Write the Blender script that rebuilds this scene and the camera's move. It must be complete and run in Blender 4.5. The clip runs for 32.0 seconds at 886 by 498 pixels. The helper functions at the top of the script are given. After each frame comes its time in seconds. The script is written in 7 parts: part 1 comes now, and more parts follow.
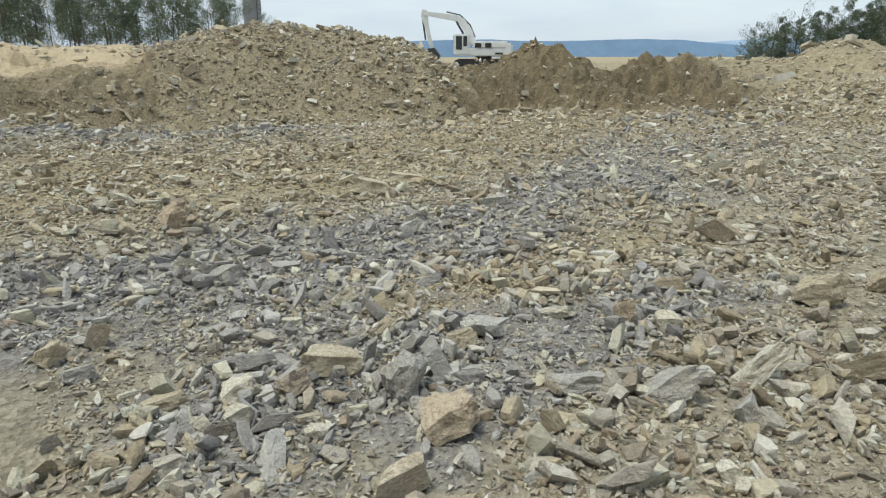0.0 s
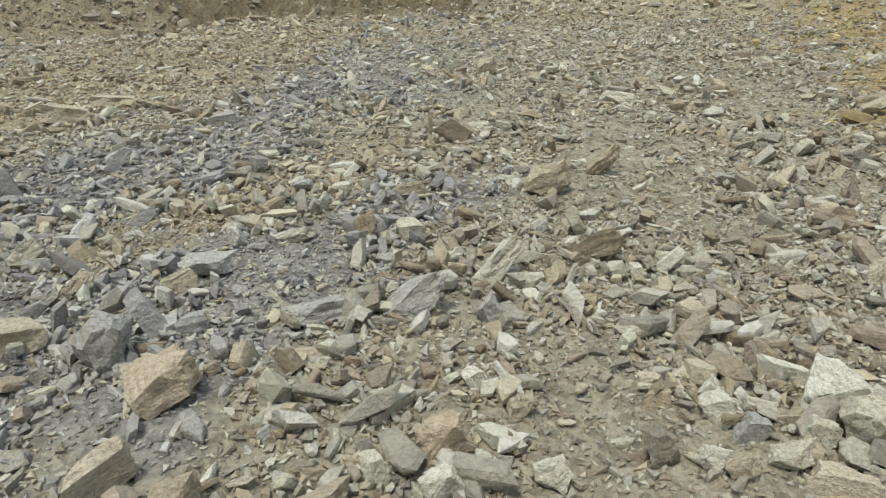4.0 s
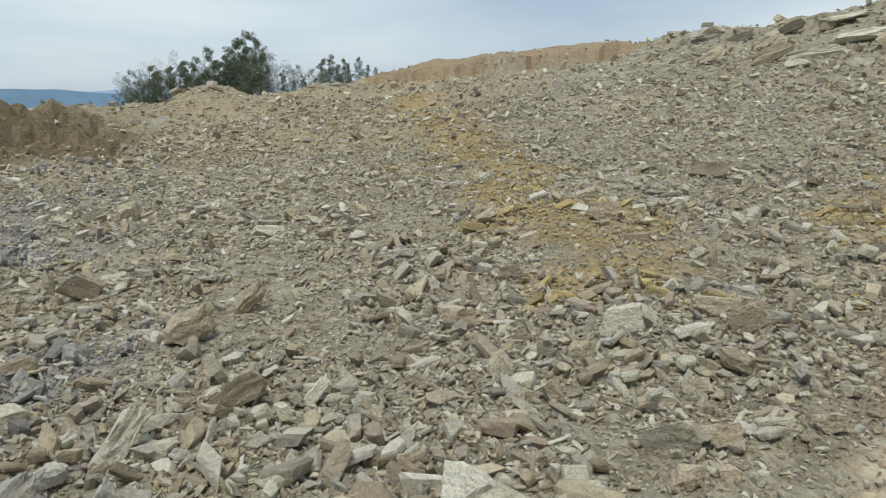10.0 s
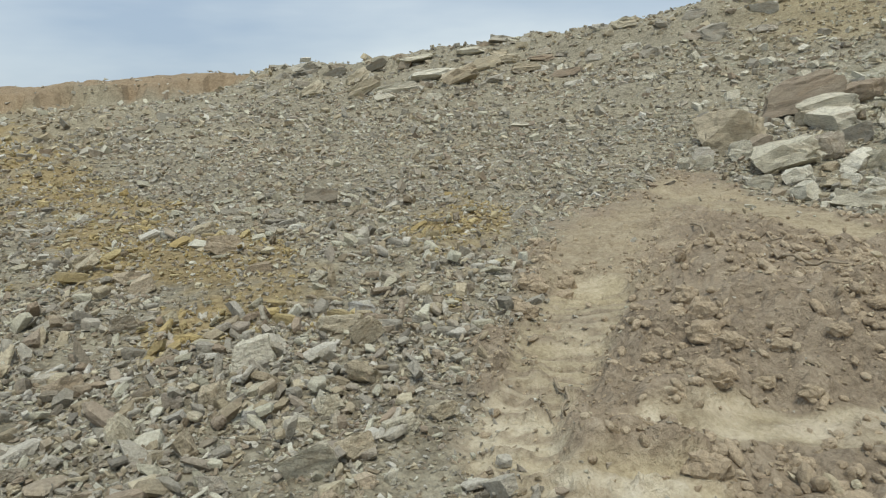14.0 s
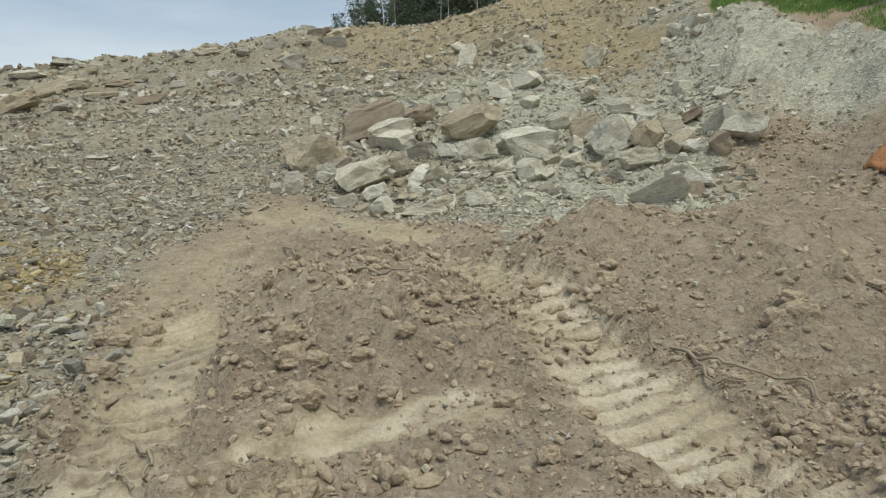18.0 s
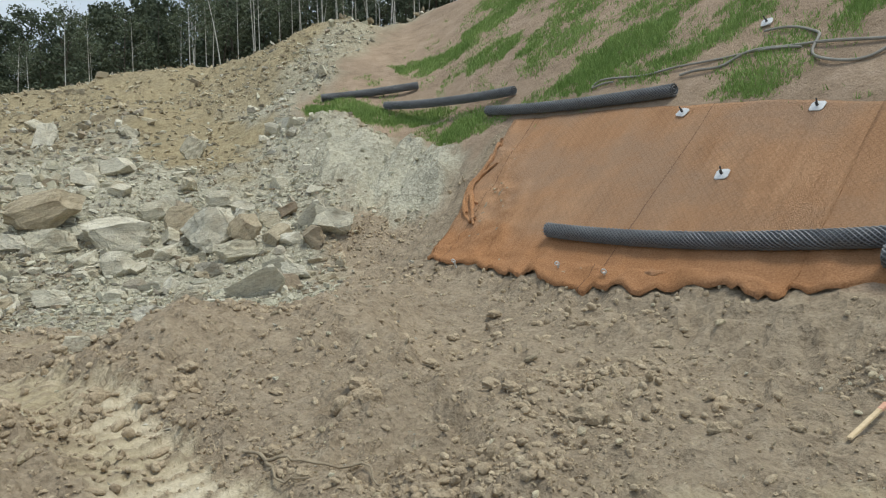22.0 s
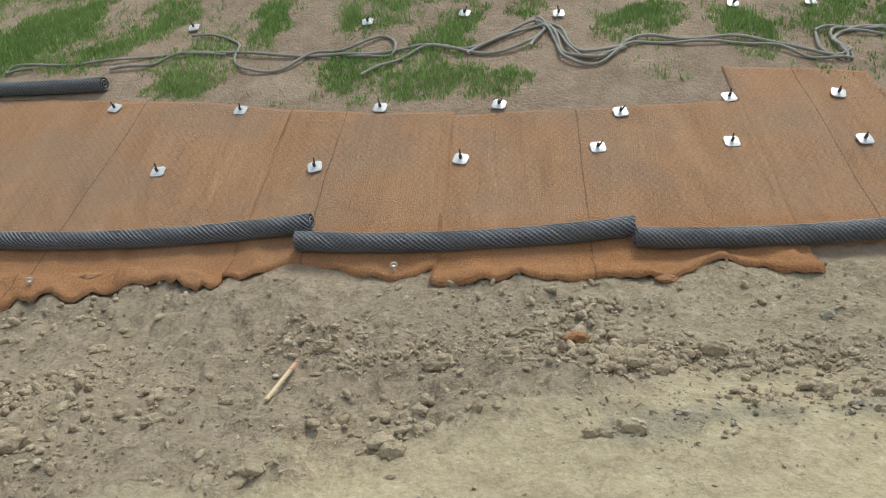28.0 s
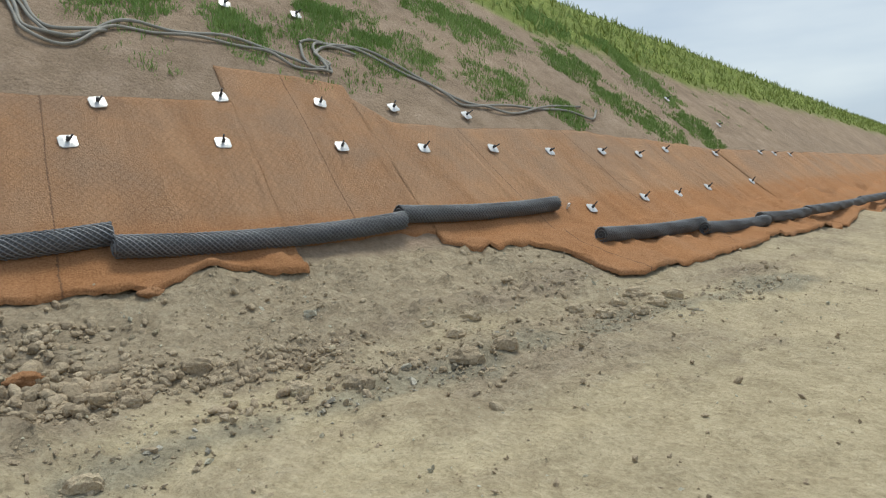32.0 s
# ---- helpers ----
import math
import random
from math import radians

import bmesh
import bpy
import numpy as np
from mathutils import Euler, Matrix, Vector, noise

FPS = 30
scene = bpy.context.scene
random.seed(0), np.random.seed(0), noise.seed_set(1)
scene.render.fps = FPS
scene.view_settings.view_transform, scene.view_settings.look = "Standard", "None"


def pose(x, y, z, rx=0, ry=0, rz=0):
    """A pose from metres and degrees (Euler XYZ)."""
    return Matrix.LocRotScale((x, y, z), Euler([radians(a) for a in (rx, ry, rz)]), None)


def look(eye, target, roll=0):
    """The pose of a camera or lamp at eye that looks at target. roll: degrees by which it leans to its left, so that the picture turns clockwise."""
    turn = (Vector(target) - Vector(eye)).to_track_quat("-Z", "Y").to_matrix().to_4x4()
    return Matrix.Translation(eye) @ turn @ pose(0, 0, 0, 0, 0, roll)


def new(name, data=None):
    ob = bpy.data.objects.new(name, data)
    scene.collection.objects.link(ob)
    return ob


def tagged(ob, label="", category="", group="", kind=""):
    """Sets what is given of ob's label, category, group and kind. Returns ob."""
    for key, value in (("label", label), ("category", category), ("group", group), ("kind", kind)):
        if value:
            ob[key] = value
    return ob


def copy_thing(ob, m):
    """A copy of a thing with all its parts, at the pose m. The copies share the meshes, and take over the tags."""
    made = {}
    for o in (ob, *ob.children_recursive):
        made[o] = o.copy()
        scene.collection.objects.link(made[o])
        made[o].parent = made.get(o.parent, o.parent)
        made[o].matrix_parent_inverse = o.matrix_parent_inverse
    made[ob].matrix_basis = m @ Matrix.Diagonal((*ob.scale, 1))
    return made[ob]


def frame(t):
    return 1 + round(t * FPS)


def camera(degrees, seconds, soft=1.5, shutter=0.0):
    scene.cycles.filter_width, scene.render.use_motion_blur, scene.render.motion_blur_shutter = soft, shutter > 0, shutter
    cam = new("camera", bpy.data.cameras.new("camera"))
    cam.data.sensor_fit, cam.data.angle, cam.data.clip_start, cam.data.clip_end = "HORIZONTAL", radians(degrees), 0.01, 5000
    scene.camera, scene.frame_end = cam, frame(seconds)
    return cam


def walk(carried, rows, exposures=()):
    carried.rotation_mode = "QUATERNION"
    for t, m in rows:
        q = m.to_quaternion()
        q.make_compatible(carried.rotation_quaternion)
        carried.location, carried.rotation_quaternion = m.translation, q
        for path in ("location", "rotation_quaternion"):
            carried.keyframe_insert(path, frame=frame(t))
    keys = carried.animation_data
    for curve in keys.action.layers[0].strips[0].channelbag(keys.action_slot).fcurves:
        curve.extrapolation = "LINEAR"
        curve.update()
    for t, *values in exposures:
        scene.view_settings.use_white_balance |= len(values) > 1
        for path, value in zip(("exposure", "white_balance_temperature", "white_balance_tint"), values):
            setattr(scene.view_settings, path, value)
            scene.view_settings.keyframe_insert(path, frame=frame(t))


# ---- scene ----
cam = camera(67.48, 32.0, soft=1.2)
walk(cam, [(t, pose(*p)) for t, *p in (
    (0, -0, 0, 1.6, 73.277, 0.209, -0.066),
    (0.5, 0.021, 0.02, 1.592, 73.452, 0.087, -2.397),
    (1, 0.057, 0.036, 1.575, 73.408, -0.142, -6.734),
    (1.5, 0.07, 0.034, 1.561, 72.485, 0.382, -10.001),
    (2, 0.069, 0.061, 1.535, 70.573, 1.321, -11.714),
    (2.5, 0.047, 0.055, 1.536, 69.184, 2.13, -13.583),
    (3, 0.075, 0.095, 1.526, 68.096, 2.171, -16.987),
    (3.5, 0.175, 0.217, 1.493, 66.87, 0.722, -18.544),
    (5.5, 0.367, 0.406, 1.467, 65.464, 2.555, -32.994),
    (6, 0.412, 0.418, 1.466, 67.683, 2.735, -35.256),
    (6.5, 0.419, 0.406, 1.481, 70.643, 2.611, -36.492),
    (7, 0.41, 0.398, 1.499, 72.929, 2.129, -37.023),
    (7.5, 0.423, 0.387, 1.513, 74.38, 2.228, -37.744),
    (8, 0.441, 0.375, 1.513, 75.386, 2.472, -39.054),
    (8.5, 0.468, 0.353, 1.513, 76.101, 2.618, -40.686),
    (9, 0.516, 0.313, 1.511, 76.535, 2.337, -43.056),
    (9.5, 0.558, 0.259, 1.505, 76.653, 1.599, -45.672),
    (10, 0.579, 0.233, 1.495, 76.631, 1.096, -48.392),
    (10.5, 0.579, 0.268, 1.504, 76.931, 0.751, -53.409),
    (11, 0.563, 0.328, 1.512, 77.342, 0.456, -59.262),
    (11.5, 0.56, 0.36, 1.504, 77.767, 0.217, -64.348),
    (12, 0.585, 0.346, 1.498, 78.1, 0.075, -67.568),
    (12.5, 0.6, 0.298, 1.502, 78.239, -0.051, -70.455),
    (13, 0.621, 0.254, 1.497, 78.352, 0.486, -74.022),
    (13.5, 0.627, 0.224, 1.501, 78.466, 0.847, -77.306),
    (15.5, 0.661, 0.026, 1.489, 78.342, 2.746, -89.645),
    (16, 0.668, -0.048, 1.482, 78.442, 2.754, -92.908),
    (16.5, 0.67, -0.101, 1.474, 78.591, 2.877, -96.441),
    (17, 0.613, -0.103, 1.505, 78.399, 3.02, -102.055),
    (17.5, 0.678, -0.062, 1.503, 78.752, 2.983, -108.959),
    (18, 0.705, -0.057, 1.514, 79.444, 2.828, -113.332),
    (18.5, 0.707, -0.049, 1.53, 80.918, 2.264, -117.597),
    (19, 0.713, -0.046, 1.533, 82.242, 1.476, -122.175),
    (19.5, 0.713, -0.053, 1.537, 83.394, 1.163, -126.932),
    (20, 0.714, -0.047, 1.543, 84.1, 1.062, -132.508),
    (20.5, 0.695, -0.109, 1.538, 84.591, 1.116, -136.255),
    (21, 0.645, -0.242, 1.541, 85.126, 1.016, -139.474),
    (21.5, 0.605, -0.322, 1.538, 85.391, 0.737, -141.898),
    (22, 0.587, -0.354, 1.547, 86.045, 1.073, -145.294),
    (22.5, 0.597, -0.362, 1.554, 86.548, 2.043, -148.143),
    (23, 0.61, -0.356, 1.567, 87.317, 2.766, -150.91),
    (23.5, 0.629, -0.343, 1.585, 87.941, 3.157, -153.28),
    (24, 0.635, -0.318, 1.61, 88.695, 3.383, -156.063),
    (24.5, 0.621, -0.319, 1.595, 89.574, 3.762, -158.934),
    (26.5, 0.578, -0.246, 1.59, 87.946, 2.45, -175.707),
    (27, 0.53, -0.264, 1.564, 87.114, 2.306, -179.781),
    (27.5, 0.432, -0.301, 1.539, 86.341, 2.411, 175.907),
    (28, 0.309, -0.352, 1.485, 84.816, 2.385, 170.726),
    (28.5, 0.233, -0.38, 1.474, 82.596, 2.419, 165.777),
    (29, 0.209, -0.409, 1.479, 81.844, 1.838, 158.565),
    (29.5, 0.228, -0.426, 1.487, 81.39, 1.879, 152.091),
    (30, 0.193, -0.409, 1.49, 81.282, 2.364, 146.445),
    (30.5, 0.108, -0.439, 1.49, 81.819, 2.529, 142.079),
    (31, -0.031, -0.438, 1.508, 82.771, 2.12, 138.434),
    (31.5, -0.122, -0.489, 1.489, 83.087, 1.763, 135.899),
    (32, -0.211, -0.585, 1.487, 83.499, 1.43, 131.596),
)], exposures=((0, 0.32, 6650, 4), (3, 0.34, 6650, 4), (6, 0.3, 6650, 4), (9, 0.12, 6650, 4), (13, 0.06, 6650, 4), (17, 0.03, 6650, 4), (19, 0.03, 6650, 4), (23, 0.2, 6650, 4), (28, 0.28, 6650, 4), (30, 0.19, 6650, 4), (32, 0.1, 6650, 4)))

# ---- sky and light: a bright overcast day ----
world = bpy.data.worlds.new("overcast_sky")
scene.world = world
world.use_nodes = True
wn, wl = world.node_tree.nodes, world.node_tree.links
wn.clear()
w_out, w_bg = wn.new("ShaderNodeOutputWorld"), wn.new("ShaderNodeBackground")
w_sky = wn.new("ShaderNodeTexSky")
w_sky.sky_type = "NISHITA"
w_sky.sun_disc = False
w_sky.sun_elevation, w_sky.sun_rotation = radians(71), radians(250)
w_dim = wn.new("ShaderNodeVectorMath")
w_dim.operation = "SCALE"
w_dim.inputs["Scale"].default_value = 0.10
w_co = wn.new("ShaderNodeTexCoord")
w_map = wn.new("ShaderNodeMapping")
w_map.inputs["Scale"].default_value = (1.0, 1.0, 4.5)
w_noise = wn.new("ShaderNodeTexNoise")
w_noise.inputs["Scale"].default_value, w_noise.inputs["Detail"].default_value = 1.7, 5
w_ramp = wn.new("ShaderNodeValToRGB")
w_ramp.color_ramp.elements[0].position, w_ramp.color_ramp.elements[0].color = 0.34, (0.43, 0.53, 0.70, 1)
w_ramp.color_ramp.elements[1].position, w_ramp.color_ramp.elements[1].color = 0.68, (0.77, 0.835, 0.92, 1)
w_mix = wn.new("ShaderNodeMix")
w_mix.data_type = "RGBA"
w_mix.inputs[0].default_value = 0.82
wl.new(w_co.outputs["Generated"], w_map.inputs["Vector"])
wl.new(w_map.outputs["Vector"], w_noise.inputs["Vector"])
wl.new(w_noise.outputs["Fac"], w_ramp.inputs["Fac"])
wl.new(w_sky.outputs["Color"], w_dim.inputs[0])
wl.new(w_dim.outputs["Vector"], w_mix.inputs[6])
wl.new(w_ramp.outputs["Color"], w_mix.inputs[7])
wl.new(w_mix.outputs[2], w_bg.inputs["Color"])
w_bg.inputs["Strength"].default_value = 0.97
wl.new(w_bg.outputs["Background"], w_out.inputs["Surface"])

sun = new("sun", bpy.data.lights.new("sun", "SUN"))
sun.data.energy, sun.data.angle, sun.data.color = 2.35, radians(16), (1.0, 0.955, 0.88)
sun.matrix_world = look((-16, -6, 50), (0, 0, 0))


# ---- materials ----
class Nodes:
    """Short hands for one node material."""

    def __init__(self, name, rough=0.9, metal=0.0, spec=0.3):
        self.mat = bpy.data.materials.new(name)
        self.mat.use_nodes = True
        self.tree = self.mat.node_tree
        self.bsdf = self.tree.nodes["Principled BSDF"]
        self.bsdf.inputs["Roughness"].default_value = rough
        self.bsdf.inputs["Metallic"].default_value = metal
        self.bsdf.inputs["Specular IOR Level"].default_value = spec
        self.pos = self.make("ShaderNodeNewGeometry").outputs["Position"]

    def make(self, kind):
        return self.tree.nodes.new(kind)

    def link(self, a, b):
        self.tree.links.new(a, b)

    def noise(self, scale, detail=4, rough=0.6, stretch=None, vector=None):
        n = self.make("ShaderNodeTexNoise")
        n.inputs["Scale"].default_value, n.inputs["Detail"].default_value, n.inputs["Roughness"].default_value = scale, detail, rough
        src = vector or self.pos
        if stretch:
            m = self.make("ShaderNodeMapping")
            m.inputs["Scale"].default_value = stretch
            self.link(src, m.inputs["Vector"])
            src = m.outputs["Vector"]
        self.link(src, n.inputs["Vector"])
        return n.outputs["Fac"]

    def ramp(self, fac, stops):
        n = self.make("ShaderNodeValToRGB")
        e = n.color_ramp.elements
        while len(e) < len(stops):
            e.new(0.5)
        for k, (p, c) in zip(e, stops):
            k.position = p
            k.color = (*c, 1) if len(c) == 3 else c
        self.link(fac, n.inputs["Fac"])
        return n.outputs["Color"]

    def mix(self, fac, a, b, mode="MIX"):
        n = self.make("ShaderNodeMix")
        n.data_type, n.blend_type = "RGBA", mode
        for sock, v in ((n.inputs[0], fac), (n.inputs[6], a), (n.inputs[7], b)):
            if isinstance(v, (int, float)):
                sock.default_value = v
            elif isinstance(v, tuple):
                sock.default_value = (*v, 1)
            else:
                self.link(v, sock)
        return n.outputs[2]

    def math(self, op, a, b=0.0, clamp=False):
        n = self.make("ShaderNodeMath")
        n.operation, n.use_clamp = op, clamp
        for sock, v in zip(n.inputs, (a, b)):
            if isinstance(v, (int, float)):
                sock.default_value = v
            else:
                self.link(v, sock)
        return n.outputs[0]

    def attr(self, name):
        n = self.make("ShaderNodeAttribute")
        n.attribute_name = name
        return n.outputs["Fac"]

    def island(self):
        return self.make("ShaderNodeNewGeometry").outputs["Random Per Island"]

    def random(self):
        return self.make("ShaderNodeObjectInfo").outputs["Random"]

    def colour(self, c):
        if isinstance(c, tuple):
            self.bsdf.inputs["Base Color"].default_value = (*c, 1)
        else:
            self.link(c, self.bsdf.inputs["Base Color"])
        return self

    def bump(self, fac, strength=0.5, distance=0.01):
        n = self.make("ShaderNodeBump")
        n.inputs["Strength"].default_value, n.inputs["Distance"].default_value = strength, distance
        self.link(fac, n.inputs["Height"])
        self.link(n.outputs["Normal"], self.bsdf.inputs["Normal"])
        return self


def grained(name, dark, light, scale=9.0, fine=60.0, rough=0.9, metal=0.0, spec=0.3, relief=0.004, stretch=None):
    """A plain surface with stains and grain of its own."""
    k = Nodes(name, rough, metal, spec)
    a = k.ramp(k.noise(scale, 5, stretch=stretch), [(0.3, dark), (0.7, light)])
    g = k.noise(fine, 3, stretch=stretch)
    k.colour(k.mix(0.35, a, k.ramp(g, [(0.25, tuple(0.6 * v for v in dark)), (0.75, tuple(min(1, 1.2 * v) for v in light))])))
    k.bump(g, 0.5, relief)
    return k.mat


def stone_material(name, tones, single=False):
    """Broken stone: each piece has a tone of its own, with bedding streaks, dust and a rough face."""
    k = Nodes(name, 0.92, 0, 0.2)
    pick = k.random() if single else k.island()
    base = k.ramp(pick, [(i / (len(tones) - 1), c) for i, c in enumerate(tones)])
    local = k.make("ShaderNodeTexCoord").outputs["Object"] if single else None
    streak = k.noise(3.2, 6, 0.7, (1.0, 1.0, 2.2), local) if single else k.noise(14, 5, 0.65, (1.0, 1.0, 3.5))
    base = k.mix(0.35 if single else 0.55, base, k.ramp(streak, [(0.3, (0.45, 0.44, 0.42)), (0.5, (0.62, 0.61, 0.58)), (0.72, (0.8, 0.78, 0.72))]), "OVERLAY")
    dust = k.noise(5, 4, 0.7)
    base = k.mix(k.math("MULTIPLY", k.ramp(dust, [(0.42, (0, 0, 0)), (0.75, (1, 1, 1))]), 0.35), base, (0.40, 0.36, 0.27))
    stain = k.noise(2.3, 5, 0.7)
    base = k.mix(k.math("MULTIPLY", k.ramp(stain, [(0.52, (0, 0, 0)), (0.68, (1, 1, 1))]), 0.2), base, (0.24, 0.195, 0.135))
    if single:
        rusty = k.math("MULTIPLY", k.ramp(k.noise(2.0, 4, 0.6, None, local), [(0.55, (0, 0, 0)), (0.7, (1, 1, 1))]), 0.4)
        base = k.mix(rusty, base, (0.25, 0.165, 0.095))
    if single:
        vein = k.math("ABSOLUTE", k.math("SUBTRACT", k.noise(3.4, 5, 0.6, (1.0, 1.0, 2.6), local), 0.5))
        base = k.mix(k.math("MULTIPLY", k.ramp(vein, [(0.0, (1, 1, 1)), (0.035, (0, 0, 0))]), 0.45), base, (0.15, 0.13, 0.105))
        base = k.mix(0.3, base, k.ramp(k.noise(9, 6, 0.75, None, local), [(0.3, (0.3, 0.29, 0.27)), (0.7, (0.75, 0.74, 0.71))]), "OVERLAY")
    base = k.mix(0.5, base, k.ramp(k.noise(70, 4, 0.7), [(0.3, (0.3, 0.3, 0.29)), (0.7, (0.72, 0.72, 0.7))]), "OVERLAY")
    k.colour(base)
    grain = k.math("ADD", k.noise(45, 5, 0.7), k.math("MULTIPLY", k.noise(11, 6, 0.75), 1.2))
    k.bump(k.math("ADD", grain, k.math("MULTIPLY", streak, 0.2)), 1.0, 0.02)
    return k.mat


GREY = [(0.177, 0.163, 0.143), (0.388, 0.365, 0.316), (0.282, 0.265, 0.232), (0.482, 0.455, 0.398), (0.34, 0.278, 0.207), (0.235, 0.218, 0.188), (0.635, 0.606, 0.545), (0.352, 0.334, 0.302), (0.317, 0.253, 0.193), (0.435, 0.408, 0.359)]
TAN = [(0.252, 0.213, 0.153), (0.435, 0.376, 0.276), (0.332, 0.286, 0.211), (0.572, 0.511, 0.393), (0.378, 0.32, 0.229), (0.184, 0.148, 0.106), (0.481, 0.421, 0.317)]
BLUE = [(0.157, 0.151, 0.155), (0.325, 0.318, 0.32), (0.213, 0.206, 0.209), (0.47, 0.464, 0.448), (0.263, 0.256, 0.258), (0.582, 0.573, 0.544)]
OCHRE = [(0.363, 0.281, 0.138), (0.462, 0.369, 0.187), (0.33, 0.264, 0.143), (0.517, 0.429, 0.242), (0.363, 0.33, 0.242), (0.396, 0.297, 0.132)]
WHITE = [(0.46, 0.443, 0.363), (0.552, 0.535, 0.445), (0.483, 0.46, 0.374), (0.632, 0.615, 0.521), (0.38, 0.351, 0.275)]
CLOD = [(0.34, 0.272, 0.2), (0.42, 0.342, 0.252), (0.38, 0.306, 0.224), (0.44, 0.36, 0.268), (0.49, 0.408, 0.308)]
STONE = [stone_material(n, t) for n, t in (("grey_shale", GREY), ("tan_siltstone", TAN), ("blue_grey_shale", BLUE), ("ochre_stone", OCHRE), ("pale_limestone", WHITE), ("soil_clod", CLOD))]
SLATE = [(0.31, 0.308, 0.299), (0.414, 0.411, 0.397), (0.356, 0.351, 0.339), (0.494, 0.489, 0.471)]
BEIGE = [(0.529, 0.494, 0.406), (0.667, 0.632, 0.534), (0.586, 0.552, 0.458), (0.736, 0.707, 0.615), (0.506, 0.46, 0.365)]
RUST = [(0.44, 0.363, 0.275), (0.55, 0.473, 0.374), (0.473, 0.385, 0.292), (0.572, 0.506, 0.413)]
LOOSE = {n: stone_material("loose_" + n, t, n not in ("clod", "earthy")) for n, t in (("grey", [c for c in GREY if c[0] > 0.2]), ("tan", [(0.42, 0.368, 0.28), (0.52, 0.466, 0.365), (0.39, 0.33, 0.245), (0.57, 0.52, 0.415)]), ("blue", SLATE), ("ochre", RUST), ("white", BEIGE), ("clod", CLOD), ("earthy", [tuple(1.3 * v for v in c) for c in CLOD]))}


def ground_material():
    k = Nodes("quarry_ground", 0.95, 0, 0.15)
    big, mid, fine = k.noise(0.5, 5), k.noise(5, 5, 0.65), k.noise(38, 4, 0.7)
    peb = k.make("ShaderNodeTexVoronoi")
    peb.inputs["Scale"].default_value = 16
    k.link(k.pos, peb.inputs["Vector"])
    peb2 = k.make("ShaderNodeTexVoronoi")
    peb2.inputs["Scale"].default_value = 34
    k.link(k.pos, peb2.inputs["Vector"])
    cell = k.math("ADD", k.math("MULTIPLY", k.ramp(peb.outputs["Color"], [(0, (0, 0, 0)), (1, (1, 1, 1))]), 0.5), k.math("MULTIPLY", k.ramp(peb2.outputs["Color"], [(0, (0, 0, 0)), (1, (1, 1, 1))]), 0.5))
    stony = k.math("MULTIPLY", k.math("SUBTRACT", 1.0, k.attr("clay"), True), k.math("SUBTRACT", 1.0, k.attr("bank"), True))
    tone = k.math("ADD", k.math("MULTIPLY", mid, 0.5), k.math("MULTIPLY", fine, 0.5))
    tone = k.math("ADD", tone, k.math("MULTIPLY", k.math("MULTIPLY", k.math("SUBTRACT", cell, 0.5), 0.62), k.math("MAXIMUM", stony, k.math("MULTIPLY", k.attr("clay"), 0.4))))
    c = k.ramp(tone, [(0.32, (0.215, 0.192, 0.142)), (0.5, (0.325, 0.294, 0.22)), (0.68, (0.43, 0.392, 0.298))])
    c = k.mix(k.attr("tan"), c, k.ramp(tone, [(0.32, (0.25, 0.20, 0.12)), (0.5, (0.35, 0.29, 0.18)), (0.68, (0.43, 0.37, 0.24))]))
    c = k.mix(k.attr("blue"), c, k.ramp(tone, [(0.32, (0.19, 0.182, 0.172)), (0.68, (0.34, 0.33, 0.312))]))
    c = k.mix(k.attr("white"), c, k.ramp(tone, [(0.32, (0.345, 0.325, 0.255)), (0.68, (0.6, 0.58, 0.475))]))
    c = k.mix(k.attr("ochre"), c, k.ramp(tone, [(0.32, (0.26, 0.19, 0.09)), (0.68, (0.43, 0.33, 0.165))]))
    c = k.mix(k.attr("clay"), c, k.ramp(tone, [(0.3, (0.192, 0.151, 0.108)), (0.5, (0.33, 0.27, 0.198)), (0.7, (0.45, 0.377, 0.284))]))
    c = k.mix(k.attr("earth"), c, k.ramp(tone, [(0.3, (0.11, 0.088, 0.054)), (0.7, (0.26, 0.212, 0.135))]))
    c = k.mix(k.attr("sand"), c, k.ramp(tone, [(0.32, (0.42, 0.34, 0.22)), (0.68, (0.56, 0.47, 0.33))]))
    c = k.mix(k.attr("rust"), c, k.ramp(tone, [(0.3, (0.24, 0.17, 0.105)), (0.7, (0.41, 0.32, 0.215))]))
    c = k.mix(k.attr("pale"), c, k.ramp(tone, [(0.32, (0.36, 0.298, 0.195)), (0.5, (0.50, 0.424, 0.283)), (0.68, (0.62, 0.54, 0.377))]))
    c = k.mix(k.attr("cream"), c, k.ramp(tone, [(0.32, (0.52, 0.445, 0.325)), (0.5, (0.67, 0.59, 0.45)), (0.68, (0.78, 0.71, 0.57))]))
    c = k.mix(k.attr("silt"), c, k.ramp(tone, [(0.3, (0.17, 0.155, 0.115)), (0.7, (0.37, 0.345, 0.265))]))
    c = k.mix(k.attr("bank"), c, k.ramp(k.math("ADD", k.math("MULTIPLY", k.noise(2.2, 6, 0.75), 0.6), k.math("MULTIPLY", fine, 0.4)), [(0.34, (0.22, 0.165, 0.115)), (0.5, (0.345, 0.26, 0.19)), (0.64, (0.44, 0.34, 0.26))]))
    c = k.mix(k.attr("meadow"), c, k.ramp(k.noise(3, 5), [(0.3, (0.15, 0.20, 0.045)), (0.7, (0.27, 0.32, 0.09))]))
    c = k.mix(0.5, c, k.ramp(big, [(0.35, (0.42, 0.42, 0.42)), (0.65, (0.58, 0.57, 0.55))]), "OVERLAY")
    k.colour(c)
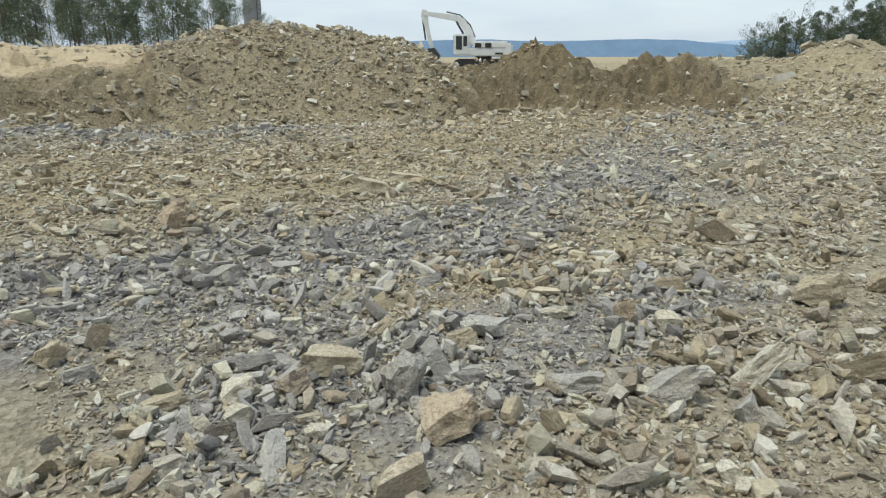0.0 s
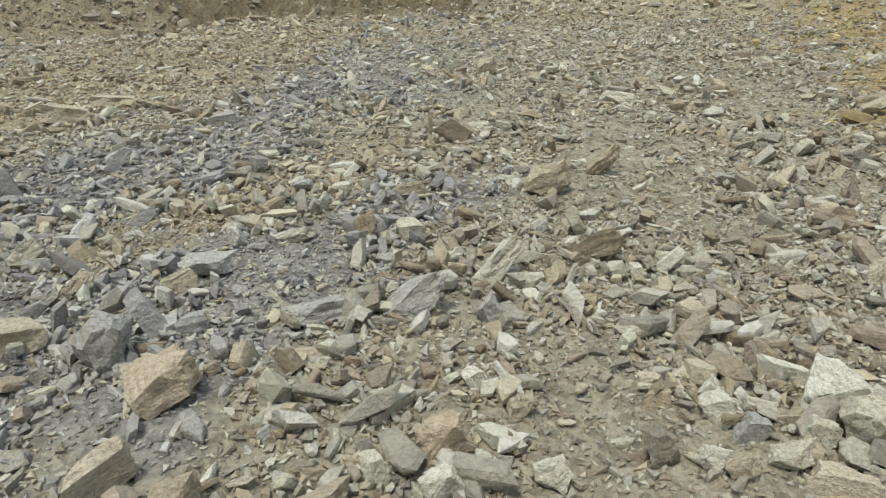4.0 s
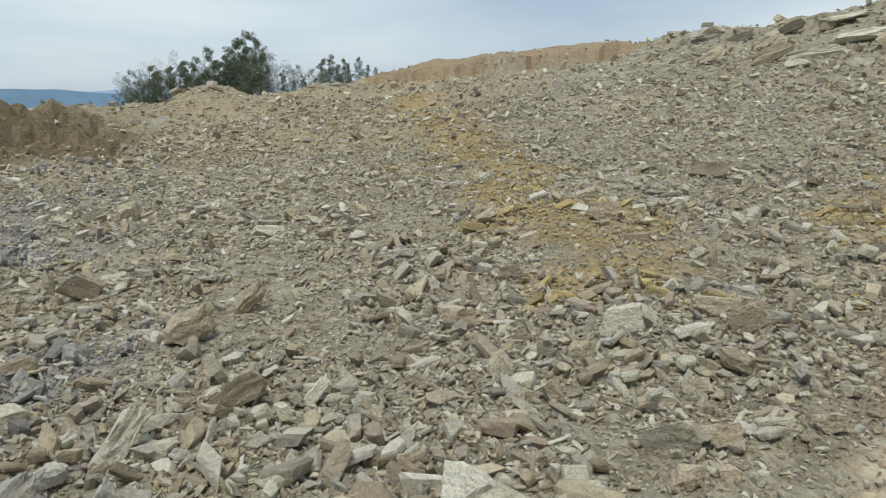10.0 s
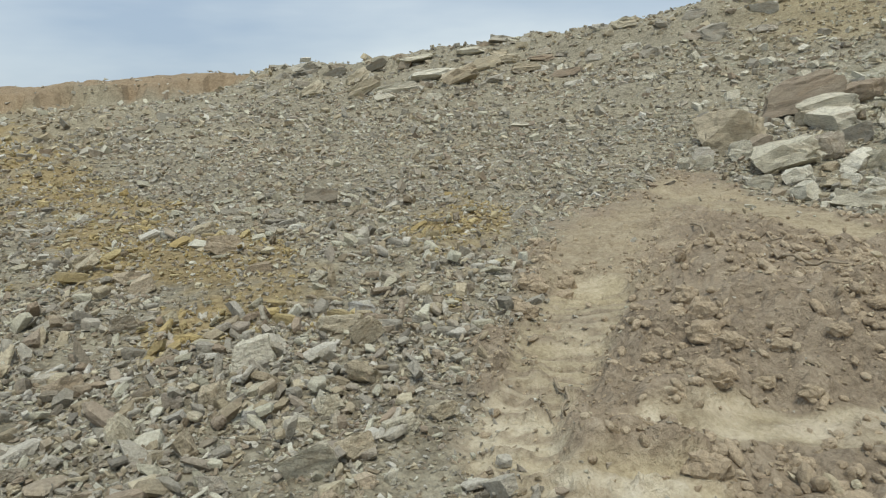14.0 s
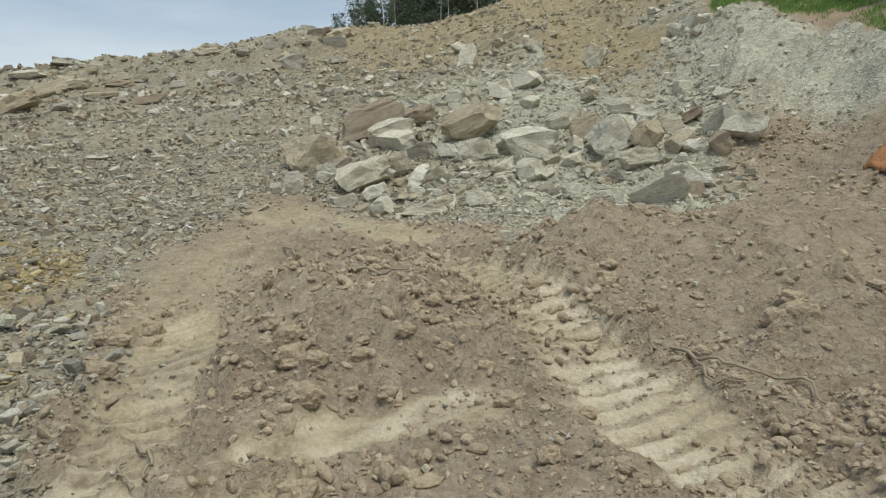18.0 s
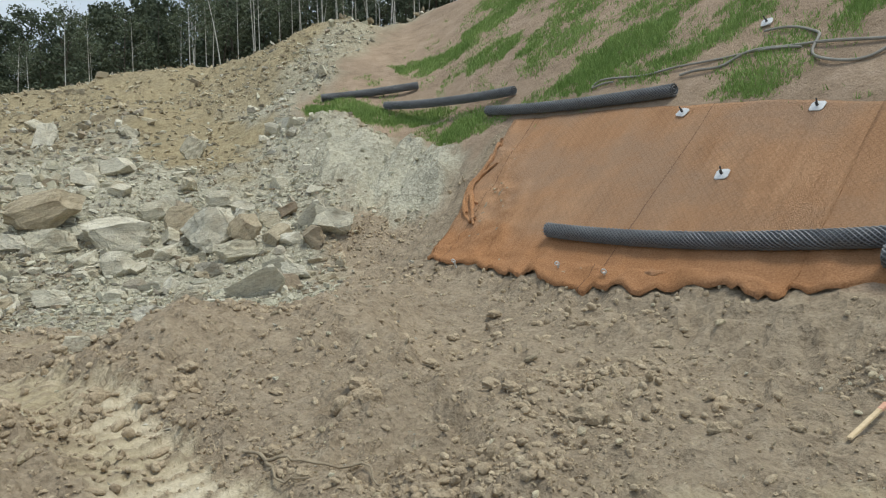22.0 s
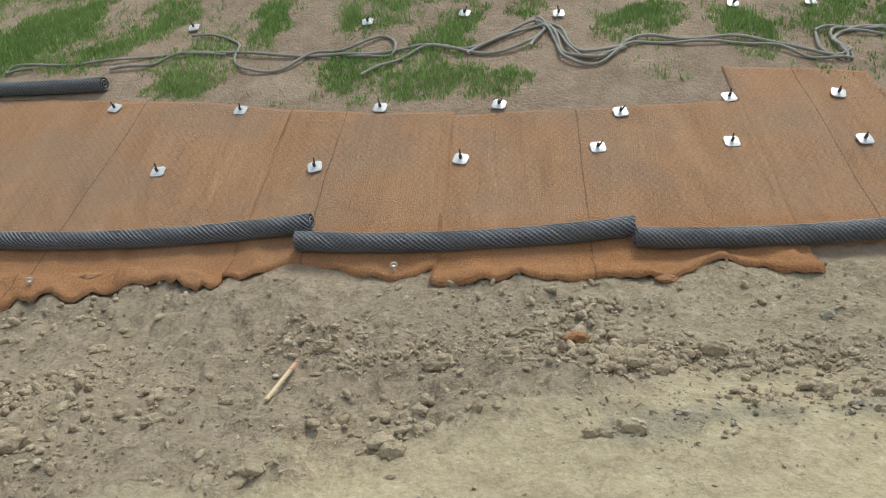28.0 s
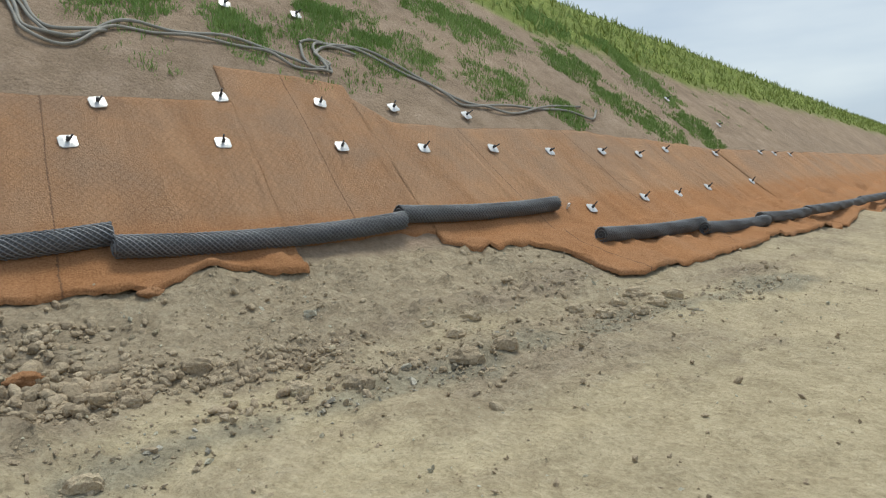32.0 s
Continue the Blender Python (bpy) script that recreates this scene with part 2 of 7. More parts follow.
    h = k.math("ADD", k.math("MULTIPLY", peb.outputs["Distance"], 0.6), fine)
    h = k.math("ADD", h, k.math("MULTIPLY", k.math("MULTIPLY", peb2.outputs["Distance"], 0.8), stony))
    h = k.math("ADD", h, k.math("MULTIPLY", k.noise(13, 6, 0.75), 1.3))
    k.bump(h, 0.9, 0.03)
    return k.mat


M_GROUND = ground_material()
M_STEEL = grained("galvanised_wire", (0.17, 0.182, 0.198), (0.25, 0.265, 0.287), 12, 90, 0.6, 0.2, 0.5, 0.001)
M_ROLL = grained("rolled_mesh_inside", (0.10, 0.105, 0.115), (0.17, 0.175, 0.19), 10, 80, 0.7, 0.2, 0.3, 0.003)
M_PLATE = grained("galvanised_plate", (0.56, 0.57, 0.58), (0.74, 0.75, 0.76), 20, 120, 0.45, 0.3, 0.5, 0.001)
M_BOLT = grained("dark_anchor_steel", (0.05, 0.05, 0.055), (0.10, 0.10, 0.105), 20, 150, 0.55, 0.6, 0.5, 0.001)
M_HOSE = grained("dusty_grey_hose", (0.22, 0.21, 0.19), (0.34, 0.33, 0.30), 6, 80, 0.7, 0, 0.3, 0.001)
M_WHITE = grained("white_paint", (0.62, 0.63, 0.62), (0.78, 0.79, 0.78), 2, 30, 0.45, 0, 0.5, 0.001)
M_RUBBER = grained("black_rubber", (0.025, 0.025, 0.027), (0.05, 0.05, 0.05), 6, 60, 0.8)
M_GLASS = grained("dark_cab_glass", (0.03, 0.04, 0.045), (0.05, 0.06, 0.07), 3, 30, 0.08, 0, 0.6, 0.0)
M_SILO = grained("weathered_silo_steel", (0.20, 0.21, 0.22), (0.33, 0.34, 0.35), 1.2, 20, 0.5, 0.4, 0.4, 0.002, (1, 1, 0.2))
M_BARK = grained("dark_bark", (0.06, 0.05, 0.04), (0.13, 0.115, 0.095), 6, 50, 0.9, 0, 0.2, 0.01, (1, 1, 0.3))
M_BIRCH = grained("birch_bark", (0.36, 0.35, 0.33), (0.76, 0.75, 0.71), 5, 30, 0.8, 0, 0.2, 0.003, (1, 1, 2.5))
M_TWIG = grained("dry_twig", (0.24, 0.19, 0.13), (0.38, 0.32, 0.23), 12, 90, 0.85)
M_STAKE = grained("raw_wood_stake", (0.52, 0.40, 0.25), (0.68, 0.55, 0.37), 10, 60, 0.8, stretch=(1, 1, 8))
M_RED = grained("red_sprayed_end", (0.55, 0.28, 0.19), (0.66, 0.42, 0.31), 12, 80, 0.8)


def leaf_material(name, a, b):
    k = Nodes(name, 0.75, 0, 0.25)
    k.colour(k.mix(0.5, k.ramp(k.island(), [(0, a), (1, b)]), k.ramp(k.noise(0.7, 3), [(0.35, a), (0.65, b)])))
    return k.mat


M_PINE = leaf_material("dark_foliage", (0.055, 0.075, 0.05), (0.115, 0.14, 0.09))
M_LEAF = leaf_material("birch_foliage", (0.075, 0.10, 0.065), (0.15, 0.185, 0.115))
M_GRASS = leaf_material("young_grass", (0.15, 0.255, 0.06), (0.315, 0.425, 0.145))
M_DRYGRASS = leaf_material("meadow_grass", (0.22, 0.28, 0.07), (0.38, 0.42, 0.15))


def coir_material():
    """Woven coconut matting under a fine wire net: weave, damp streaks down the slope, paler worn nap."""
    k = Nodes("coir_matting", 0.95, 0, 0.1)
    place = k.make("ShaderNodeCombineXYZ")
    across, up = k.attr("across"), k.attr("up")
    k.link(across, place.inputs[0])
    k.link(up, place.inputs[1])
    flat = place.outputs[0]
    weave = k.noise(55, 4, 0.75)
    streak = k.noise(1.3, 5, 0.65, (1.5, 0.35, 1), flat)
    thin = k.noise(7, 5, 0.7, (1.6, 0.16, 1), flat)
    c = k.ramp(streak, [(0.28, (0.345, 0.187, 0.1)), (0.5, (0.53, 0.31, 0.175)), (0.72, (0.66, 0.425, 0.265))])
    c = k.mix(0.5, c, k.ramp(weave, [(0.3, (0.26, 0.14, 0.078)), (0.5, (0.49, 0.288, 0.166)), (0.7, (0.68, 0.435, 0.27))]))
    c = k.mix(k.math("MULTIPLY", k.ramp(thin, [(0.28, (1, 1, 1)), (0.46, (0, 0, 0))]), 0.35), c, (0.17, 0.10, 0.062))
    worn = k.math("MULTIPLY", k.ramp(k.noise(0.8, 6, 0.65), [(0.42, (0, 0, 0)), (0.62, (1, 1, 1))]), 0.7)
    worn = k.math("MULTIPLY", worn, k.ramp(k.math("ADD", k.math("MULTIPLY", up, 0.5), 0.35), [(0.2, (0.25, 0.25, 0.25)), (0.6, (1, 1, 1))]))
    fresh = k.math("MULTIPLY", k.ramp(k.math("ADD", up, k.math("MULTIPLY", streak, 0.35)), [(0.12, (1, 1, 1)), (0.3, (0, 0, 0))]), 0.75)
    c = k.mix(fresh, c, k.ramp(weave, [(0.3, (0.27, 0.115, 0.045)), (0.5, (0.47, 0.22, 0.095)), (0.7, (0.60, 0.31, 0.15))]))
    c = k.mix(worn, c, k.ramp(weave, [(0.3, (0.26, 0.182, 0.126)), (0.7, (0.52, 0.38, 0.278))]))
    net = []
    for way in ("ADD", "SUBTRACT"):
        t = k.math("MULTIPLY", k.math(way, k.math("MULTIPLY", across, 1.0), up), 2 * math.pi / 0.08)
        net.append(k.math("GREATER_THAN", k.math("SINE", t), 0.8))
    wire = k.math("MULTIPLY", k.math("MAXIMUM", net[0], net[1]), k.math("MULTIPLY", k.ramp(k.noise(1.1, 4), [(0.35, (0.2, 0.2, 0.2)), (0.6, (1, 1, 1))]), 0.2))
    wire = k.math("MULTIPLY", wire, k.math("GREATER_THAN", up, 0.05))
    c = k.mix(wire, c, (0.13, 0.09, 0.07))
    seam = k.math("GREATER_THAN", k.math("SINE", k.math("MULTIPLY", k.math("ADD", across, k.math("ADD", k.math("MULTIPLY", streak, 0.12), k.math("MULTIPLY", weave, 0.05))), 2 * math.pi / 2.7)), 0.99985)
    c = k.mix(k.math("MULTIPLY", seam, 0.6), c, (0.10, 0.07, 0.06))
    c = k.mix(k.math("MULTIPLY", k.random(), 0.4), c, k.mix(0.5, c, (0.33, 0.15, 0.065)))
    k.colour(c)
    k.bump(k.math("ADD", k.math("ADD", k.math("MULTIPLY", weave, 1.5), k.math("MULTIPLY", thin, 1.2)), k.math("MULTIPLY", wire, 0.8)), 1.0, 0.02)
    return k.mat


M_COIR = coir_material()


# ---- terrain: one height function for the whole place ----
OX, OY = 0.4, 0.0


def lattice(ix, iy, seed):
    """A repeatable pseudo-random value 0..1 for whole-number lattice points."""
    k = (ix.astype(np.int64) * 374761393 + iy.astype(np.int64) * 668265263 + seed * 974634777) & 0x7FFFFFFF
    k = ((k ^ (k >> 13)) * 1274126177) & 0x7FFFFFFF
    return ((k ^ (k >> 16)) & 0xFFFF) / 65535.0


def value_noise(x, y, size, seed=0):
    """Smooth noise -1..1 with lumps of the given size in metres."""
    x, y = np.asarray(x, float) / size, np.asarray(y, float) / size
    ix, iy = np.floor(x), np.floor(y)
    fx, fy = x - ix, y - iy
    fx, fy = fx * fx * (3 - 2 * fx), fy * fy * (3 - 2 * fy)
    a, b = lattice(ix, iy, seed), lattice(ix + 1, iy, seed)
    c, d = lattice(ix, iy + 1, seed), lattice(ix + 1, iy + 1, seed)
    return 2 * ((a + (b - a) * fx) * (1 - fy) + (c + (d - c) * fx) * fy) - 1


def step(lo, hi, v):
    t = np.clip((np.asarray(v, float) - lo) / (hi - lo), 0, 1)
    return t * t * (3 - 2 * t)


def bump(x, y, cx, cy, rx, ry, turn=0.0):
    """A rounded hump, 1 at its middle; turn in degrees."""
    c, s = np.cos(np.radians(turn)), np.sin(np.radians(turn))
    u, v = ((x - cx) * c + (y - cy) * s) / rx, (-(x - cx) * s + (y - cy) * c) / ry
    return np.exp(-(u * u + v * v))


def near_line(x, y, pts):
    """Distance to a line of points."""
    best = np.full(np.shape(x), 1e9)
    for (ax, ay), (bx, by) in zip(pts, pts[1:]):
        dx, dy = bx - ax, by - ay
        t = np.clip(((x - ax) * dx + (y - ay) * dy) / (dx * dx + dy * dy), 0, 1)
        best = np.minimum(best, np.hypot(x - ax - t * dx, y - ay - t * dy))
    return best


def bearing(x, y):
    """Compass-like bearing in degrees (0 along +y, 90 along +x) and distance from the middle of the place."""
    return np.degrees(np.arctan2(x - OX, y - OY)) % 360, np.hypot(x - OX, y - OY)


# the embankment: line of its lower edge where it is 1 m high, and the height of its top
BANK_X = [-60, -30, -17, -10, -7.2, -2.5, 0.75, 3.0, 6.0, 20.0]
BANK_Y = [-5.4, -5.3, -5.2, -5.4, -5.6, -6.3, -7.28, -7.97, -8.9, -13.2]
TOP_X = [-90, -50, -30, -17, 0, 6, 20]
TOP_Z = [3.2, 4.85, 6.35, 7.1, 8.2, 8.8, 9.3]


def bank_line(x):
    return sum(np.interp(x + o, BANK_X, BANK_Y) for o in (-1.5, -0.75, 0, 0.75, 1.5)) / 5


def bank_depth(x, y):
    """How far a place lies up the embankment from the line where it is 1 m high (negative: before it)."""
    return (bank_line(x) - y) * 0.96


def bank_height(x, y):
    u = bank_depth(x, y)
    top = np.interp(x, TOP_X, TOP_Z)
    z = np.interp(u, [-7, -3.4, -1.9, -1.1, -0.45, 0, 20], [0.0, 0.05, 0.2, 0.36, 0.64, 1.0, 18.0])
    return np.where(z > top - 0.5, top - 0.5 + 0.5 * np.tanh((z - top + 0.5) / 0.5) + 0.03 * np.clip(z - top, 0, 50), z)


# the rubble hill to the east: bearing, distance and height of its foot, its shoulder and its crest
HILL_A = [25, 40, 50, 60, 66, 80, 94, 104, 115, 126, 135, 146, 160]
FOOT_R = [12, 12, 11, 10, 9, 9, 9.5, 10.5, 10.8, 10.8, 10.5, 10.5, 10.5]
FOOT_Z = [0.1, 0.15, 0.2, 0.25, 0.3, 0.3, 0.25, 0.2, 0.22, 0.3, 0.35, 0.5, 0.5]
MID_R = [20, 25, 25, 24, 23, 21, 17, 15, 14, 14, 13, 13, 13]
MID_Z = [0.7, 0.9, 1.3, 1.7, 1.8, 2.0, 1.5, 1.35, 1.5, 1.65, 1.7, 2.3, 2.3]
CREST_R = [26, 40, 47, 47, 37, 29, 27, 28, 28, 28, 26, 25.5, 25.5]
CREST_Z = [1.5, 1.9, 3.6, 4.4, 3.95, 4.25, 4.5, 5.2, 5.8, 7.0, 8.0, 9.0, 9.0]


def hill_height(a, r):
    f = [np.interp(a, HILL_A, k) for k in (FOOT_R, FOOT_Z, MID_R, MID_Z, CREST_R, CREST_Z)]
    z = np.where(r < f[0], f[1] * step(0, 1, (r - 2) / (f[0] - 2)), 0)
    z = np.where((r >= f[0]) & (r < f[2]), f[1] + (f[3] - f[1]) * (r - f[0]) / (f[2] - f[0]), z)
    z = np.where((r >= f[2]) & (r < f[4]), f[3] + (f[5] - f[3]) * (r - f[2]) / (f[4] - f[2]), z)
    return np.where(r >= f[4], f[5] - 0.03 * (r - f[4]), z)


# the heaps to the north: bearing (less 360 where west), crest height
HEAP_A = [-45, -33, -25, -23.4, -20, -16, -10, -9, -6, -4, 0, 10, 14, 23, 27, 33]
HEAP_Z = [1.3, 1.3, 1.35, 1.75, 2.1, 2.1, 2.05, 2.2, 2.0, 1.65, 1.15, 1.1, 1.12, 1.0, 1.15, 1.7]


def heap_height(a, r):
    b = np.where(a > 180, a - 360, a)
    top = np.interp(b, HEAP_A, HEAP_Z)
    foot = np.interp(b, [-33, -5, 5, 12, 20, 33], [16.3, 16.2, 17.4, 18.5, 22, 24])
    crest = foot + np.interp(b, [-33, -24, -20, -5, 0, 20, 33], [2.6, 3.2, 4.2, 4.0, 2.2, 3.5, 8])
    up = step(0, 1, (r - foot) / (crest - foot)) * top
    back = np.interp(b, [-33, -24, -5, 2, 30], [1.5, 1.5, 0.6, -0.1, -0.1])
    return np.where(r > crest, back + (top - back) * (1 - step(0, 4, r - crest - 1)), up)


def height(x, y):
    x, y = np.asarray(x, float), np.asarray(y, float)
    a, r = bearing(x, y)
    b = np.where(a > 180, a - 360, a)
    north = heap_height(a, r) * step(-48, -40, b) * (1 - step(27, 36, b))
    turn = step(137, 147, a)
    east = hill_height(a, r) * step(22, 40, a) * (1 - turn)
    bank = bank_height(x, y) * turn * (1 - step(268, 280, a))
    near = 0.05 * step(2, 8, r)
    z = near + north + east + bank
    # a cut bank of rusty earth behind the rubble slope
    cut_a = step(41.5, 44, a) * (1 - step(62, 67, a))
    lip = 41 + 0.5 * value_noise(a, r * 0, 0.9, 84) + 0.25 * value_noise(a, r * 0, 0.3, 85)
    z = z - 0.75 * cut_a * step(27, 39, r) * (1 - step(-0.3, 0.3, r - lip))
    # dozed soil heaps and ruts on the clay
    mound = np.hypot((x - 5.35) / 1.5, (y + 1.38) / 1.02)
    z = z + 0.36 * (1 - step(0.35, 1.1, mound)) + 0.14 * bump(x, y, 4.75, -0.45, 0.55, 0.28, 25)
    z = z + 0.4 * bump(x, y, 5.9, -3.75, 1.15, 0.5, -45) + 0.2 * bump(x, y, 5.2, -4.4, 1.2, 0.7, -30)
    z = z + 0.12 * bump(x, y, 2.2, -4.6, 1.1, 0.6, 10) + 0.2 * bump(x, y, 5.2, -5.5, 0.9, 0.4, -60) + 0.12 * bump(x, y, 4.1, -4.6, 0.8, 0.3, -40)
    # long fall of the land beyond the rim, towards the valley in the north
    z = z - 25 * step(70, 700, r) * (1 - step(60, 120, np.abs(b - 10)))
    return z


SILT = [(-1.2, -3.8), (-1.9, -3.74), (-2.4, -3.63), (-3.05, -3.54), (-3.67, -3.42), (-4.47, -3.35), (-5.43, -3.15), (-6.4, -3.0), (-8.7, -2.5)]
TRACKS = [([(1.6, -1.98), (2.46, -2.1), (3.4, -2.24), (4.4, -2.44), (5.0, -2.54), (5.6, -2.58), (6.6, -2.66)], 0.33), ([(2.7, 0.5), (3.24, 0.42), (3.6, 0.36), (4.0, 0.26), (4.68, 0.15), (5.05, 0.03), (5.76, -0.08)], 0.27)]


def along(x, y, pts):
    """Distance along a line of points to the place nearest (x, y)."""
    best, got, run = np.full(np.shape(x), 1e9), np.zeros(np.shape(x)), 0.0
    for (ax, ay), (bx, by) in zip(pts, pts[1:]):
        dx, dy = bx - ax, by - ay
        size = math.hypot(dx, dy)
        t = np.clip(((x - ax) * dx + (y - ay) * dy) / (size * size), 0, 1)
        d = np.hypot(x - ax - t * dx, y - ay - t * dy)
        got, best, run = np.where(d < best, run + t * size, got), np.minimum(d, best), run + size
    return got


def tread(x, y):
    """Prints of a crawler's grousers across its tracks."""
    z = np.zeros(np.shape(x))
    for pts, wide in TRACKS:
        d = near_line(x, y, pts) + 0.07 * value_noise(x, y, 0.3, 51)
        s = along(x, y, pts) + 0.03 * value_noise(x, y, 0.35, 52)
        z = z + (1 - step(wide - 0.05, wide + 0.05, d)) * (0.015 * np.clip(np.sin(2 * np.pi * s / 0.17) * 2.2, -1, 1) - 0.035) * (0.7 + 0.4 * value_noise(x, y, 0.5, 53))
        z = z + 0.045 * np.exp(-((d - wide - 0.14) / 0.1) ** 2) * (0.6 + 0.8 * value_noise(x, y, 0.4, 55))
    return z


def rough(x, y):
    """Lumps in the ground, by what it is made of."""
    a, r = bearing(x, y)
    k = masks(x, y)
    far = np.clip(r / 12, 0.6, 2.2)
    n = 0.05 * value_noise(x, y, 1.1, 1) + 0.03 * value_noise(x, y, 0.45, 2) + 0.018 * value_noise(x, y, 0.19, 3) + 0.010 * value_noise(x, y, 0.08, 4)
    big = 0.22 * value_noise(x, y, 2.6, 5) + 0.12 * value_noise(x, y, 1.2, 6)
    slope = step(10, 17, r) * (1 - k["bank"])
    soft = 0.03 * value_noise(x, y, 0.7, 7) + 0.02 * value_noise(x, y, 0.3, 14) + 0.009 * value_noise(x, y, 0.12, 8) + 0.005 * value_noise(x, y, 0.05, 9)
    crumb = (1 - np.abs(value_noise(x, y, 0.19, 61))) ** 3 * 0.035 + (1 - np.abs(value_noise(x, y, 0.09, 62))) ** 3 * 0.02
    crumb = crumb + 0.05 * np.clip(value_noise(x, y, 0.33, 64), 0, 1) + 0.03 * np.clip(value_noise(x, y, 0.14, 65), 0, 1)
    loose = 1.25 * k["clay"] * (0.55 + 0.45 * step(-0.3, 0.4, value_noise(x, y, 1.1, 63))) * (1 - 0.9 * k["pale"])
    soft = soft * (1 - 0.6 * k["pale"]) + crumb * loose + tread(x, y)
    berm = k["earth"] * (0.2 * value_noise(x, y, 1.1, 21) - 0.3 * np.abs(value_noise(x, y, 0.8, 22)) + 0.12 - 0.14 * np.abs(value_noise(x, y, 0.33, 23)) + 0.05 * value_noise(x, y, 0.16, 26))
    n = n + 0.012 * value_noise(x, y, 0.045, 10)
    n = n + berm
    crest = np.interp(a, HILL_A, CREST_R)
    scarp = 0.3 * (step(-2.6, -1.4, r - crest + 1.4 * value_noise(x, y, 1.6, 81) + 0.6 * value_noise(x, y, 0.6, 82)) - step(-8, -2.4, r - crest)) * step(62, 68, a) * (1 - step(104, 110, a))
    z = n * far * (1 - k["clay"]) * (1 - k["bank"]) + big * slope + soft * (1.4 * k["clay"] + 0.4 * k["bank"])
    face = np.abs(value_noise(x + 0.4 * y, y - 0.4 * x, 0.9, 91)) * 0.45 + np.abs(value_noise(x, y, 0.4, 92)) * 0.2 + 0.07 * value_noise(x, y, 0.17, 93)
    return z + scarp + face * k["cliff"]


def masks(x, y):
    """What the ground is made of at a place: each 0..1."""
    x, y = np.asarray(x, float), np.asarray(y, float)
    a, r = bearing(x, y)
    b = np.where(a > 180, a - 360, a)
    w = 0.4 * value_noise(x, y, 0.9, 11) + 0.3 * value_noise(x, y, 0.3, 12) + 0.15 * value_noise(x, y, 0.1, 13)
    m = {}
    edge = np.interp(x, [-9, -2, 0, 2.8, 4.6, 5.6, 6.6, 7.3, 8, 9, 10.2, 11.2], [6, 1.5, 0.4, 0.5, 0.68, 0.58, 0.58, 0.38, 0.2, -0.15, -0.8, -1.4])
    reach = np.interp(a, [80, 92, 98, 102, 106, 109, 114, 118, 125, 133, 140, 146, 150], [10.8, 10.8, 11.2, 11.2, 10.3, 9.5, 8.8, 8.1, 8.0, 8.3, 10.2, 12, 40])
    u = bank_depth(x, y)
    west = step(258, 264, a) * (1 - step(286, 306, a + 24 * w))
    low = np.interp(r, [10, 13, 15, 16, 17, 18.2, 19.4, 23.7, 27], [145, 143, 141, 137, 132.5, 132.5, 134.7, 138.3, 144])
    on_bank = step(-0.55, -0.35, u) * step(0, 3, a - low + 2.5 * w) * (1 - step(268, 280, a))
    m["clay"] = np.maximum(step(-0.12, 0.25, edge - y + 0.5 * w) * step(-0.25, 0.3, reach - r + w) * (1 - on_bank) * ((a > 60) & (a < 300)), west * 1.0)
    line = np.interp(a, [135, 143, 146, 150], [-0.6, 0.1, 0.9, 2.0])
    left = step(134, 138, a + 3 * w) * (1 - step(150, 154, a)) * step(7, 8, r) * (1 - step(-0.25, 0.25, u - line + 0.7 * w))
    pale_slope = step(132, 137, a) * (1 - step(146, 149, a + 2 * w)) * step(-0.2, 0.3, u - line + 0.7 * w) * (1 - step(15.5, 17.5, r + 1.5 * w)) * (1 - step(-0.2, 0.2, u + 0.4 * w - np.interp(a, [132, 135, 138, 144], [0.7, 1.1, 1.45, 1.85])))
    m["clay"] = np.maximum(m["clay"], left)
    m["clay"] = m["clay"] * (1 - pale_slope)
    on_bank = on_bank * (1 - left) * (1 - pale_slope)
    m["bank"] = on_bank
    blue = near_line(x, y, [(-4.5, 3.0), (-2.6, 3.9), (-1.4, 4.7), (-0.3, 5.9), (1.0, 6.9), (2.5, 9.6), (5.5, 15), (9, 22)])
    blue2 = near_line(x, y, [(-11, 11), (-7, 12.8), (-4, 14)])
    blue3 = near_line(x, y, [(-1.0, 2.6), (0.4, 3.4), (1.3, 4.2)])
    m["blue"] = np.maximum.reduce([0.9 * (1 - step(0.1, 1.5, blue + 1.9 * w - 0.02 * r)) * (1 - 0.7 * step(7, 14, r)), 0.8 * (1 - step(0.7, 1.6, blue2 + w)), 0.8 * (1 - step(0.25, 0.7, blue3 + w))])
    ochre = near_line(x, y, [(20, 19), (11.2, 9.3), (8.4, 6.0), (6.6, 4.05), (5.75, 3.1), (5.15, 2.4), (4.7, 1.6)])
    m["ochre"] = np.maximum(0.78 * (1 - step(0.0, 0.75, ochre + 1.4 * w - 0.02 * r)), 0.9 * (1 - step(0.3, 1.1, np.hypot((x - 7.9) / 1.7, (y - 1.2) / 0.8) + 0.7 * w)))
    m["ochre"] = m["ochre"] * (1 - m["clay"])
    m["blue"] = m["blue"] * (1 - m["clay"]) * (1 - 0.8 * m["ochre"])
    m["white"] = 0.72 * step(107, 119, a + 14 * w + 5 * value_noise(x, y, 2.5, 17)) * (1 - step(146, 150, a)) * step(7.8, 8.4, r + 0.5 * w) * (1 - step(17.5, 20, r + 2 * w)) * (1 - on_bank)
    m["white"] = np.maximum(m["white"], 0.4 * step(-5, -2.5, a - low + 2 * w) * step(16, 18, r) * (1 - step(26, 29, r)) * (1 - on_bank) * (a > 130) * (a < 150))
    m["cliff"] = pale_slope
    gully = bump(x, y, 15.3, -10.7, 4.6, 1.5, -20)
